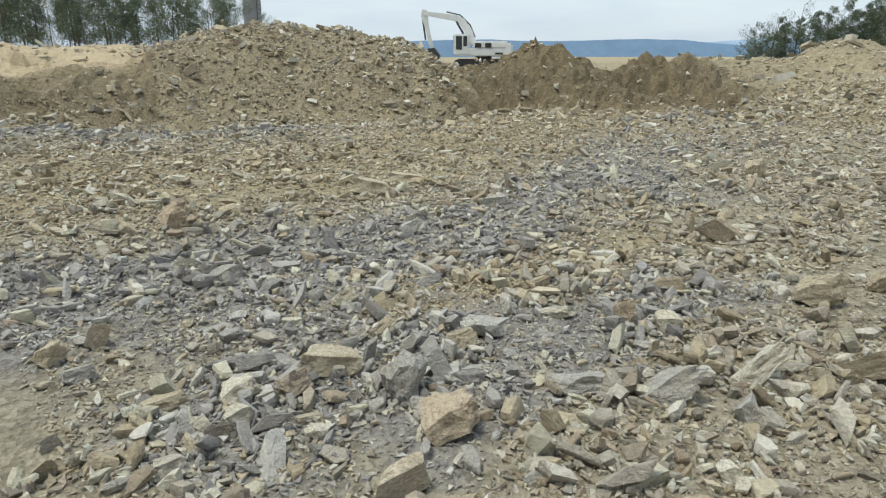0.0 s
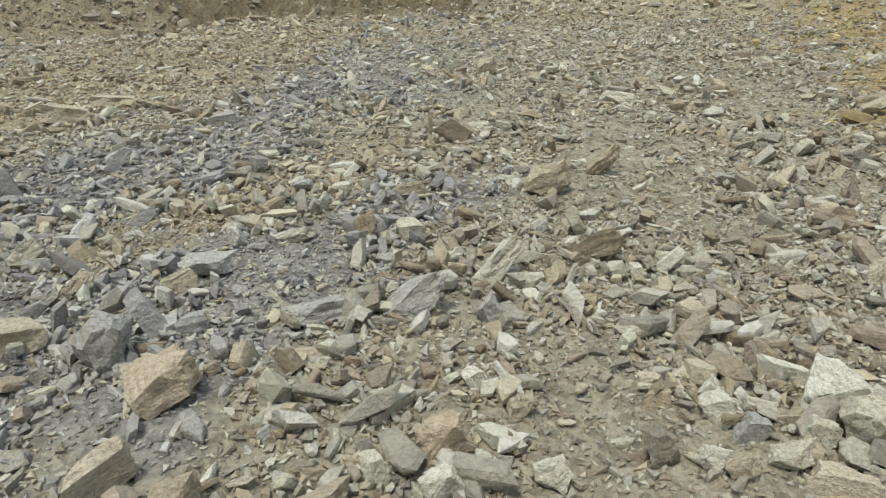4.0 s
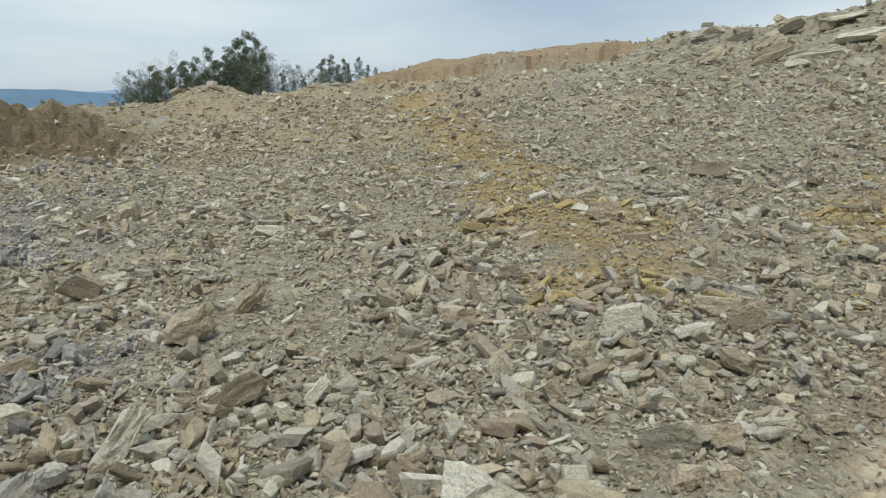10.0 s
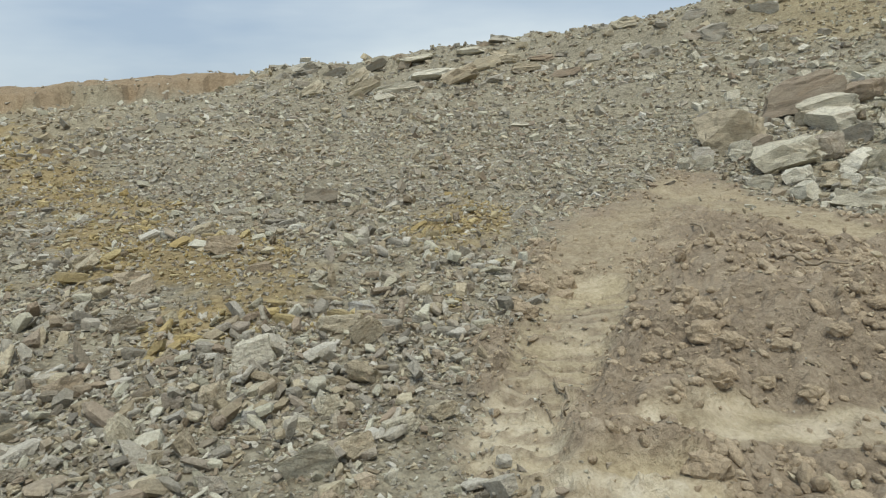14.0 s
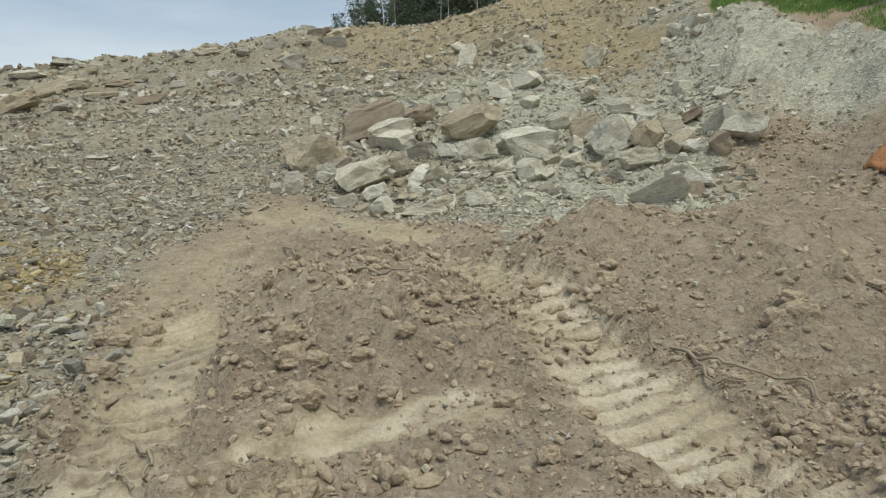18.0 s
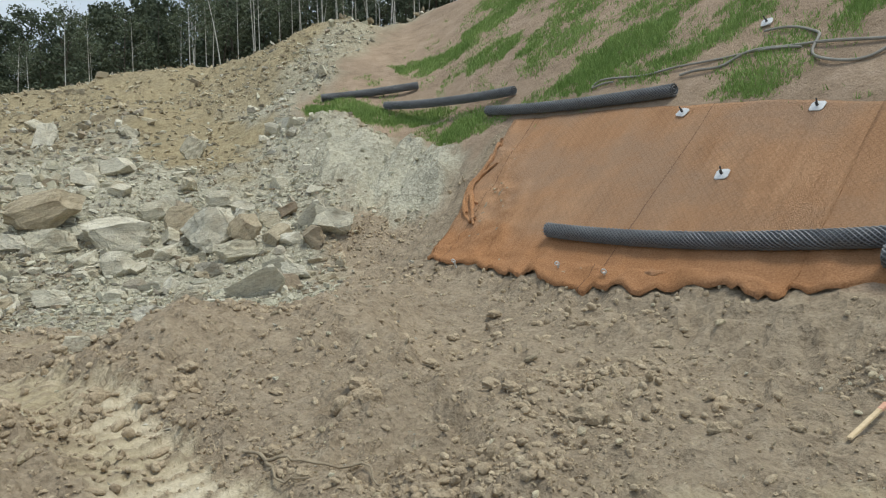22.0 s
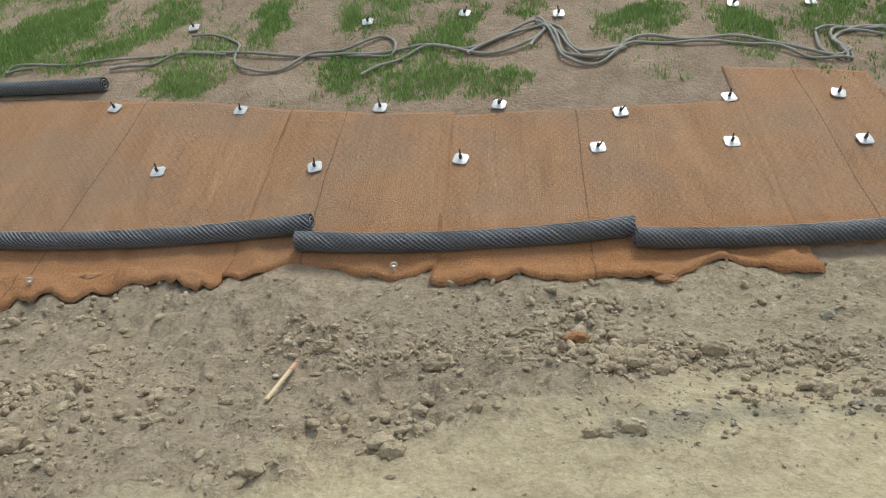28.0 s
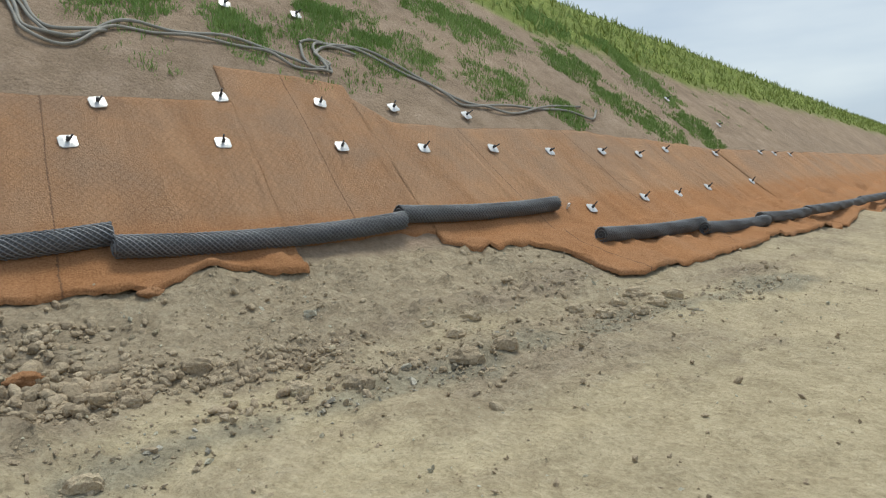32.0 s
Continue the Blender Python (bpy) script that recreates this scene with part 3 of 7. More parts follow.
    m["white"] = np.maximum(m["white"] * (1 - step(0.3, 0.6, gully + 0.4 * w)), 1.0 * pale_slope * (1 - step(0.3, 0.6, gully + 0.4 * w)))
    m["tan"] = np.maximum.reduce([0.9 * step(18, 22, r) * step(100, 108, a) * (1 - step(142, 148, a)), step(0.3, 0.6, gully + 0.4 * w), 0.6 * (1 - step(40, 60, a)) * step(13.5, 15.5, r) * (a < 100), 0.5 * (a > 315) * step(13.5, 15.5, r), 0.75 * (1 - step(1.6, 3.2, near_line(x, y, [(-6, 7.5), (-2, 9), (1, 12), (6, 17)]) + w)), 0.7 * (1 - step(0.25, 0.6, near_line(x, y, [(0.0, 4.2), (0.8, 4.6), (1.7, 5.6)]) + 0.8 * w))])
    m["tan"] = m["tan"] * (1 - m["clay"]) * (1 - on_bank) * (1 - m["white"])
    m["earth"] = step(-3, 1.5, b + 4 * w) * (1 - step(21, 26, b + 4 * w)) * step(16.6, 17.6, r + w) * (1 - step(24, 27, r))
    m["earth"] = np.maximum(m["earth"], np.where(a > 336, 0.3, 0.7) * (a > 315) * step(15.8, 17, r + w) * (1 - step(22, 24, r)))
    m["sand"] = (a > 300) * (1 - step(334.5, 336.5, a)) * step(18.6, 19.4, r) * (r < 300)
    cliff = ((a > 42) & (a < 67)) * step(40, 40.8, r + 0.4 * w) * (r < 70)
    m["rust"] = cliff * 0.9 * step(-0.5, 0.1, value_noise(x, y, 3.0, 83) + 0.3)
    m["meadow"] = step(-0.9, -0.3, bank_height(x, y) - np.interp(x, TOP_X, TOP_Z) + 0.3 * w + np.interp(x, [-50, -40, -22, -14, -9], [1.0, 1.3, 2.2, 1.9, -0.8])) * on_bank * (x < -9)
    track3 = near_line(x, y, [(-22, -1.4), (-6, -1.3), (-1.5, -1.8), (0.7, -2.6)])
    pale = np.maximum(0.9 * (1 - step(0.7, 1.4, track3 + 0.9 * w)), (0.66 + 0.25 * value_noise(x, y, 1.7, 71) + 0.2 * value_noise(x, y, 0.6, 72) + 0.35 * value_noise(0.14 * x, y + 0.13 * x, 0.3, 73) + 0.2 * value_noise(0.3 * x, y + 0.13 * x, 0.11, 74)) * step(-4.5, -3.7, y + 0.7 * w) * step(-0.9, 0.3, -x + 0.6 * w) * (1 - 0.25 * step(2, 6, -x)) * (a > 180))
    cream = np.zeros(np.shape(x))
    for pts, wide in TRACKS:
        bar = 0.25 + 0.75 * step(-0.65, -0.1, np.sin(2 * np.pi * (along(x, y, pts) + 0.03 * value_noise(x, y, 0.35, 52)) / 0.17) + 0.35 * value_noise(x, y, 0.12, 58))
        inside = (1 - step(wide - 0.08, wide + 0.06, near_line(x, y, pts) + 0.25 * w)) * bar
        pale = np.maximum(pale, inside * np.clip(0.9 + 0.7 * value_noise(x, y, 0.5, 54), 0, 1))
        cream = np.maximum(cream, inside * np.clip(0.55 + 0.9 * value_noise(x, y, 0.6, 56) - 0.45 * (y > -1) - 0.3 * step(4, 6, x), 0, 1))
    pale = np.maximum(pale, 0.6 * (1 - step(0.25, 0.75, near_line(x, y, [(10.5, -1.2), (9.2, -2.0), (7.9, -2.9)]) + w)))
    pale = np.maximum(pale, 0.4 * (1 - step(0.15, 0.7, near_line(x, y, [(5.9, -0.1), (7.3, -0.2), (8.8, -0.75), (10.0, -1.25), (10.4, -1.9)]) + w)))
    flat = np.minimum(near_line(x, y, [(3.61, -0.3), (3.73, -0.72), (3.7, -1.07), (3.76, -1.45)]), near_line(x, y, [(3.1, -0.05), (3.15, -0.42)]) + 0.04)
    pale = np.maximum(pale, 0.95 * (1 - step(0.1, 0.24, flat + 0.22 * w)) * np.clip(0.8 + 0.8 * value_noise(2 * x, y, 0.22, 57), 0, 1))
    cream = np.maximum(cream, 0.85 * (1 - step(0.08, 0.2, flat + 0.2 * w)) * np.clip(0.6 + 1.1 * value_noise(2 * x, y, 0.2, 57), 0, 1))
    pale = np.maximum(pale, 0.3 * step(0.5, 2.5, -x) * step(4.2, 4.6, -y) * (a > 180))
    m["pale"] = np.clip(pale, 0, 1) * m["clay"]
    m["cream"] = np.clip(cream, 0, 1) * m["clay"]
    m["silt"] = 0.75 * (1 - step(0.08, 0.3, near_line(x, y, SILT) + 0.35 * w)) * m["clay"]
    m["gully"] = step(0.3, 0.6, gully + 0.4 * w)
    return m




# ---- building helpers ----
def mesh_from(name, verts, faces, mats=(), index=None, smooth=False):
    """A mesh from arrays; faces all have the same number of corners."""
    verts, faces = np.asarray(verts, np.float32), np.asarray(faces, np.int32)
    me = bpy.data.meshes.new(name)
    n, c = faces.shape
    me.vertices.add(len(verts))
    me.vertices.foreach_set("co", verts.ravel())
    me.loops.add(n * c)
    me.loops.foreach_set("vertex_index", faces.ravel())
    me.polygons.add(n)
    me.polygons.foreach_set("loop_start", np.arange(0, n * c, c, dtype=np.int32))
    for m in mats:
        me.materials.append(m)
    if index is not None:
        me.polygons.foreach_set("material_index", np.asarray(index, np.int32))
    me.polygons.foreach_set("use_smooth", np.full(n, smooth))
    me.update(calc_edges=True)
    return me


def part(name, bm, material, parent=None, label="", smooth=False):
    """Links a bmesh (or a mesh) as one object under a thing or a part."""
    if isinstance(bm, bpy.types.Mesh):
        me = bm
    else:
        me = bpy.data.meshes.new(name)
        for f in bm.faces:
            f.smooth = smooth
        bm.to_mesh(me)
        bm.free()
    if material and not me.materials:
        me.materials.append(material)
    ob = new(name, me)
    if parent:
        ob.parent = parent
    return tagged(ob, label)


def box(bm, x0, y0, z0, x1, y1, z1, bevel=0.0, m=None):
    r = bmesh.ops.create_cube(bm, size=1, matrix=Matrix.Translation(((x0 + x1) / 2, (y0 + y1) / 2, (z0 + z1) / 2)) @ Matrix.Diagonal((x1 - x0, y1 - y0, z1 - z0, 1)))
    if bevel:
        es = {e for v in r["verts"] for e in v.link_edges}
        got = bmesh.ops.bevel(bm, geom=list(es), offset=bevel, segments=2, affect="EDGES")
        vs = list({v for f in got["faces"] for v in f.verts} | {v for v in r["verts"] if v.is_valid})
    else:
        vs = r["verts"]
    if m:
        bmesh.ops.transform(bm, matrix=m, verts=vs)
    return vs


def tube(bm, pts, radius, sides=8, closed=True):
    """A round rod along points; radius may be one number or one for each point."""
    pts = [Vector(p) for p in pts]
    rad = [float(q) for q in radius] if isinstance(radius, (list, tuple)) else [radius] * len(pts)
    rings, last = [], None
    for i, p in enumerate(pts):
        d = (pts[min(i + 1, len(pts) - 1)] - pts[max(i - 1, 0)]).normalized()
        side = d.cross(last or (Vector((0, 0, 1)) if abs(d.z) < 0.9 else Vector((1, 0, 0)))).normalized()
        up = side.cross(d)
        last = up
        rings.append([bm.verts.new(p + rad[i] * (math.cos(2 * math.pi * k / sides) * side + math.sin(2 * math.pi * k / sides) * up)) for k in range(sides)])
    for a, b in zip(rings, rings[1:]):
        for k in range(sides):
            bm.faces.new((a[k], a[(k + 1) % sides], b[(k + 1) % sides], b[k]))
    if closed:
        bm.faces.new(rings[0])
        bm.faces.new(rings[-1][::-1])
    return rings


def thing(name, label, category, group="", at=(0, 0, 0)):
    ob = new(name)
    ob.empty_display_size = 0.1
    ob.location = at
    return tagged(ob, label, category, group)


def top(x, y):
    """Height of the ground with its lumps."""
    x, y = np.asarray(x, float), np.asarray(y, float)
    return height(x, y) + rough(x, y)


# ---- the ground: one sheet, fine near the middle and coarse towards the horizon ----
def build_ground():
    az = np.concatenate([np.arange(-38, 266, 0.45), np.arange(266, 322, 2.0)])
    rad = np.concatenate([[0.02, 0.15], [0.5, 0.8, 1.1, 1.35], 1.5 * 1.0098 ** np.arange(0, 190), 9.6 * 1.0145 ** np.arange(0, 126), [60, 66, 75, 90, 110, 140, 200, 300, 450, 700, 1100, 1800, 2800, 4200]])
    a, r = np.meshgrid(np.radians(az), rad, indexing="ij")
    x, y = OX + r * np.sin(a), OY + r * np.cos(a)
    z = top(x, y)
    na, nr = a.shape
    i, j = np.meshgrid(np.arange(na), np.arange(nr - 1), indexing="ij")
    k = (i + 1) % na
    quads = np.stack([i * nr + j, i * nr + j + 1, k * nr + j + 1, k * nr + j], -1).reshape(-1, 4)
    me = mesh_from("ground", np.stack([x, y, z], -1).reshape(-1, 3), quads, [M_GROUND], smooth=False)
    soft = (masks(x, y)["pale"] > 0.5) | (masks(x, y)["bank"] > 0.5)
    me.polygons.foreach_set("use_smooth", soft.reshape(-1)[quads[:, 0]])
    for key, v in masks(x, y).items():
        at = me.attributes.new(key, "FLOAT", "POINT")
        at.data.foreach_set("value", v.astype(np.float32).ravel())
    return tagged(new("ground", me), "quarry ground of broken shale, clay and dozed soil", "ground", kind="structure")


GROUND = build_ground()


# ---- loose stone ----
def slab_shape(rng, flat, fine=False):
    """An angular broken stone, about 1 long, as points and triangles; fine ones have chipped edges."""
    bm = bmesh.new()
    wide, n, turn = rng.uniform(0.34, 0.75), rng.choice((4, 5, 5, 6)), rng.uniform(0, 6.28)
    lean = [rng.uniform(-0.4, 0.4) for _ in range(4)]
    levels = ((0.46, 0.88), (0.15, 1.04), (-0.46, 0.9)) if fine else ((0.44, 0.9), (-0.44, 0.95))
    reach = [rng.uniform(0.36, 0.56) for _ in range(n)]
    for k in range(n):
        g = turn + 2 * math.pi * (k + rng.uniform(-0.32, 0.32)) / n
        for up, grow in levels:
            q = reach[k] * grow * rng.uniform(0.82, 1.12)
            u, v = q * math.cos(g), q * math.sin(g) * wide
            t = lean[:2] if up > 0 else lean[2:]
            bm.verts.new((u, v, flat * (up * rng.uniform(0.8, 1.15) + t[0] * u + t[1] * v)))
    bmesh.ops.convex_hull(bm, input=bm.verts)
    bmesh.ops.delete(bm, geom=[v for v in bm.verts if not v.link_faces], context="VERTS")
    bmesh.ops.triangulate(bm, faces=bm.faces)
    bm.verts.index_update()
    vs = np.array([v.co[:] for v in bm.verts])
    fs = np.array([[v.index for v in f.verts] for f in bm.faces])
    bm.free()
    return vs, fs


dice = random.Random(7)
SLABS = [slab_shape(dice, dice.uniform(0.24, 0.66)) for _ in range(40)]
FINE_SLABS = [slab_shape(dice, dice.uniform(0.2, 0.55), True) for _ in range(40)]


def lump_shape(rng):
    """A rounded soil clod: a rough twenty-sided ball."""
    bm = bmesh.new()
    bmesh.ops.create_icosphere(bm, subdivisions=2, radius=0.5)
    vs = np.array([[c * rng.uniform(0.82, 1.07) for c in v.co] for v in bm.verts]) * np.array([1.0, rng.uniform(0.7, 0.95), rng.uniform(0.6, 0.85)])
    fs = np.array([[v.index for v in f.verts] for f in bm.faces])
    bm.free()
    return vs, fs


LUMPS = [lump_shape(dice) for _ in range(16)]
OCTA = np.array([[0, 2, 4], [2, 1, 4], [1, 3, 4], [3, 0, 4], [2, 0, 5], [1, 2, 5], [3, 1, 5], [0, 3, 5]])
PRISM = np.array([[0, 2, 1], [3, 4, 5], [0, 1, 4], [0, 4, 3], [1, 2, 5], [1, 5, 4], [2, 0, 3], [2, 3, 5]])
CHIPS, CRUMBS = [], []
for _ in range(24):
    flat_ = [(0.5, -0.28), (0.05, 0.42), (-0.5, -0.2)]
    CHIPS.append((np.array([[u + dice.uniform(-0.16, 0.16), v + dice.uniform(-0.16, 0.16), h + dice.uniform(-0.07, 0.07)] for h in (-0.2, 0.2) for u, v in flat_]), PRISM))
    tips = [(0.5, 0, 0), (-0.5, 0, 0), (0, 0.42, 0), (0, -0.42, 0), (0, 0, 0.36), (0, 0, -0.36)]
    CRUMBS.append((np.array([[c + dice.uniform(-0.1, 0.1) for c in p] for p in tips]), OCTA))


def turns(rng, n, tilt):
    """n rotation matrices: any heading, leaning by up to tilt degrees or so."""
    yaw, lean, way = rng.uniform(0, 2 * np.pi, n), np.radians(rng.normal(0, tilt, n)), rng.uniform(0, 2 * np.pi, n)
    zero, one = np.zeros(n), np.ones(n)

    def about_z(t):
        return np.stack([np.stack([np.cos(t), -np.sin(t), zero], -1), np.stack([np.sin(t), np.cos(t), zero], -1), np.stack([zero, zero, one], -1)], 1)

    rx = np.stack([np.stack([one, zero, zero], -1), np.stack([zero, np.cos(lean), -np.sin(lean)], -1), np.stack([zero, np.sin(lean), np.cos(lean)], -1)], 1)
    return about_z(way) @ rx @ about_z(yaw)


def heap_of(name, x, y, size, tint, shapes, rng, tilt, sink, label, category):
    """Many stones in one mesh, each an island of its own."""
    n = len(x)
    z = top(x, y) + size * (sink + rng.uniform(-0.14, 0.26, n))
    rot = turns(rng, n, tilt)
    pick = rng.integers(0, len(shapes), n)
    long = rng.uniform(0.85, 1.75, n)
    vs, fs, ix, base = [], [], [], 0
    for s, (v, f) in enumerate(shapes):
        k = np.where(pick == s)[0]
        if not len(k):
            continue
        p = v[None] * np.stack([long[k] * size[k], size[k], size[k]], -1)[:, None]
        p = np.einsum("nij,nvj->nvi", rot[k], p) + np.stack([x[k], y[k], z[k]], -1)[:, None]
        vs.append(p.reshape(-1, 3))
        fs.append((f[None] + (base + np.arange(len(k)) * len(v))[:, None, None]).reshape(-1, 3))
        ix.append(np.repeat(tint[k], len(f)))
        base += len(k) * len(v)
    me = mesh_from(name, np.concatenate(vs), np.concatenate(fs), STONE, np.concatenate(ix), smooth=False)
    return tagged(new(name, me), label, category, kind="stuff")


def tint_at(x, y, rng):
    """Which kind of stone lies at a place."""
    m = masks(x, y)
    d = rng.uniform(0, 1, len(x))
    t = np.where(d < 0.24, 1, 0)
    d2 = rng.uniform(0, 1, len(x))
    t = np.where(d2 < 0.85 * m["tan"], 1, t)
    t = np.where(d2 < 0.92 * m["blue"], 2, t)
    t = np.where(d2 < 0.68 * m["ochre"], 3, t)
    t = np.where(d2 < 0.9 * m["white"], 4, t)
    return np.where((d > 0.87) & (t < 3), 4, t)


def ring(rng, n, a0, a1, r0, r1):
    a, r = np.radians(rng.uniform(a0, a1, n)), np.sqrt(rng.uniform(r0 * r0, r1 * r1, n))
    return OX + r * np.sin(a), OY + r * np.cos(a)


def scatter_rubble():
    rng = np.random.default_rng(11)
    plan = [(0.25, 1.4, 1500, 0.026), (1.4, 3.0, 10500, 0.027), (3.0, 5.0, 23000, 0.025), (5.0, 8.5, 32000, 0.027), (8.5, 14, 29000, 0.037), (14, 24, 22000, 0.06), (24, 46, 9500, 0.11)]
    for r0, r1, n, size in plan:
        x, y = ring(rng, n, -60 if r0 < 3 else -40, 147, r0, r1)
        if r0 == 14:
            hx, hy = ring(rng, 6500, -34, 34, 15, 23)
            x, y, n = np.concatenate([x, hx]), np.concatenate([y, hy]), n + 6500
        m = masks(x, y)
        keep = (rng.uniform(0, 1, n) > m["clay"] * 1.05) & (m["bank"] < 0.3)
        a, r = bearing(x, y)
        keep &= ~((a > 300) & (r > 17.5) & (a < 336)) | (rng.uniform(0, 1, n) < 0.15)
        keep &= rng.uniform(0, 1, n) > 0.6 * m["tan"] * (r > 12) * (a > 100) * (a < 300)
        keep &= rng.uniform(0, 1, n) > 0.85 * m["gully"]
        keep &= rng.uniform(0, 1, n) > 0.5 * m["ochre"] * (r > 5)
        keep &= rng.uniform(0, 1, n) > 0.95 * m["sand"] + 0.8 * m["rust"] + 0.92 * m["cliff"]
        keep &= rng.uniform(0, 1, n) > 0.9 * m["earth"] * (a < 30)
        x, y = x[keep], y[keep]
        soil = 1 - step(-0.52, -0.2, value_noise(x, y, 0.75, 35) + 0.45 * value_noise(x, y, 0.25, 36))
        bare = rng.uniform(0, 1, len(x)) > 0.7 * soil * (r0 < 8)
        x, y, soil = x[bare], y[bare], soil[bare]
        s = size * rng.uniform(0.008, 1, len(x)) ** np.where(r0 < 8, -0.48, -0.42)
        s, t = np.clip(s, 0.014, size * (6.5 if r0 < 8 else 4.8)), tint_at(x, y, rng)
        s = s * (1 - 0.4 * soil)
        big = s > 1.7 * size
        for k, shapes in ((big, FINE_SLABS if r0 < 8 else SLABS), (~big, CHIPS)):
            heap_of("rubble", x[k], y[k], s[k], t[k], shapes, rng, 46 if r0 < 8 else 30, 0.16, "loose angular shale rubble covering the quarry ground", "rubble")


def scatter_chips():
    """Fine gravel between the stones, and broken blocks under the rockfall."""
    rng = np.random.default_rng(13)
    for r0, r1, n, size in ((1.5, 4.5, 22000, 0.013), (4.5, 9, 11000, 0.027), (9, 16, 15000, 0.045), (16, 30, 10000, 0.08)):
        x, y = ring(rng, n, -40, 146, r0, r1)
        m = masks(x, y)
        keep = (rng.uniform(0, 1, n) > m["clay"] * 0.95 + 0.5 * m["sand"] + 0.85 * m["earth"] + 0.85 * m["cliff"]) & (m["bank"] < 0.3)
        x, y = x[keep], y[keep]
        heap_of("gravel", x, y, size * rng.uniform(0.03, 1, len(x)) ** -0.3, tint_at(x, y, rng), CHIPS, rng, 30, 0.12, "fine shale gravel between the stones", "gravel")


def scatter_clods():
    rng = np.random.default_rng(12)
    for n, r0, r1, size in ((50000, 1.6, 6, 0.025), (44000, 6, 13, 0.032)):
        x, y = ring(rng, n, 80, 262, r0, r1)
        m = masks(x, y)
        patch = 0.5 + 0.6 * value_noise(x, y, 1.3, 31) + 0.5 * value_noise(x, y, 0.5, 32)
        verge = np.exp(-(near_line(x, y, [(0.7, -5.6), (0.1, -5.15), (-0.9, -5.05), (-1.5, -4.7), (-2.4, -4.45), (-3.1, -4.2)]) / 0.3) ** 2)
        want = (np.where(x < 1.5, 0.12, 0.22) + np.where(x < 1.5, 0.5, 0.76) * np.clip(patch, 0, 1) ** 2.5) * (1 - 0.93 * m["pale"]) * (1 - 0.6 * ((x < 0.3) & (y > -3.6))) + 1.0 * verge
        want = want * (1 - 0.9 * step(0.22, 0.5, m["pale"]))
        kerb = np.exp(-((near_line(x, y, [(-2.2, -3.95), (-3.1, -3.72), (-4.2, -3.8), (-5.2, -3.5), (-6.2, -3.25), (-7.5, -2.95)]) + 0.15 * value_noise(x, y, 0.4, 34)) / 0.17) ** 2)
        want = want + (0.45 if r0 < 3 else 1.0) * kerb
        keep = (m["clay"] > 0.5) & (rng.uniform(0, 1, n) < want)
        x, y, v = x[keep], y[keep], verge[keep]
        s = np.clip(size * rng.uniform(0.02, 1, len(x)) ** -0.45, 0.016, 0.085) * (1 + 0.25 * v) * (0.8 + 0.5 * np.clip(value_noise(x, y, 0.8, 33), -0.4, 1))
        t = np.where(rng.uniform(0, 1, len(x)) < 0.05, 1, 5)
        big = s > 0.045
        for k, shapes in ((big, LUMPS), (~big, CRUMBS)):
            heap_of("soil_clods", x[k], y[k], s[k], t[k], shapes, rng, 60, 0.06, "crumbled brown soil clods on dozed clay", "soil")


def road_edge():
    """Grey gravel and broken lumps pushed up along the edge of the road."""
    rng = np.random.default_rng(14)
    line = SILT
    n = 9000
    x, y = rng.uniform(-9, 0, n), rng.uniform(-5, -2.6, n)
    d = near_line(x, y, line) + 0.14 * value_noise(x, y, 0.6, 37)
    keep = rng.uniform(0, 1, n) < np.exp(-(d / 0.2) ** 2) * (0.35 + 0.65 * step(-0.2, 0.4, value_noise(x, y, 0.9, 38)))
    x, y = x[keep], y[keep]
    s = np.clip(0.018 * rng.uniform(0.02, 1, len(x)) ** -0.4, 0.012, 0.09)
    t = np.where(rng.uniform(0, 1, len(x)) < 0.35, 0, 5)
    heap_of("gravel", x, y, s, t, SLABS, rng, 40, 0.12, "grey gravel and lumps along the road's edge", "gravel")


def road_grit():
    """Crumbs and small stones strewn over the pale road and its verge."""
    rng = np.random.default_rng(15)
    n = 15000
    x, y = rng.uniform(-9, 2.2, n), rng.uniform(-5.6, -1.2, n)
    thick = 0.15 + 0.85 * step(0.0, 0.7, value_noise(x, y, 0.8, 39) + 0.5 * value_noise(x, y, 0.25, 40)) * step(1.5, 3.4, -y)
    keep = (masks(x, y)["clay"] > 0.5) & (rng.uniform(0, 1, n) < thick) & (np.hypot(x - 0.4, y) > 1.4)
    x, y = x[keep], y[keep]
    s = np.clip(0.010 * rng.uniform(0.01, 1, len(x)) ** -0.42, 0.008, 0.05)
    heap_of("grit", x, y, s, np.where(rng.uniform(0, 1, len(x)) < 0.2, 4, 5), CRUMBS, rng, 60, 0.1, "fine crumbs and grit on the dirt road", "gravel")


road_edge()
road_grit()
scatter_rubble()
scatter_chips()
scatter_clods()


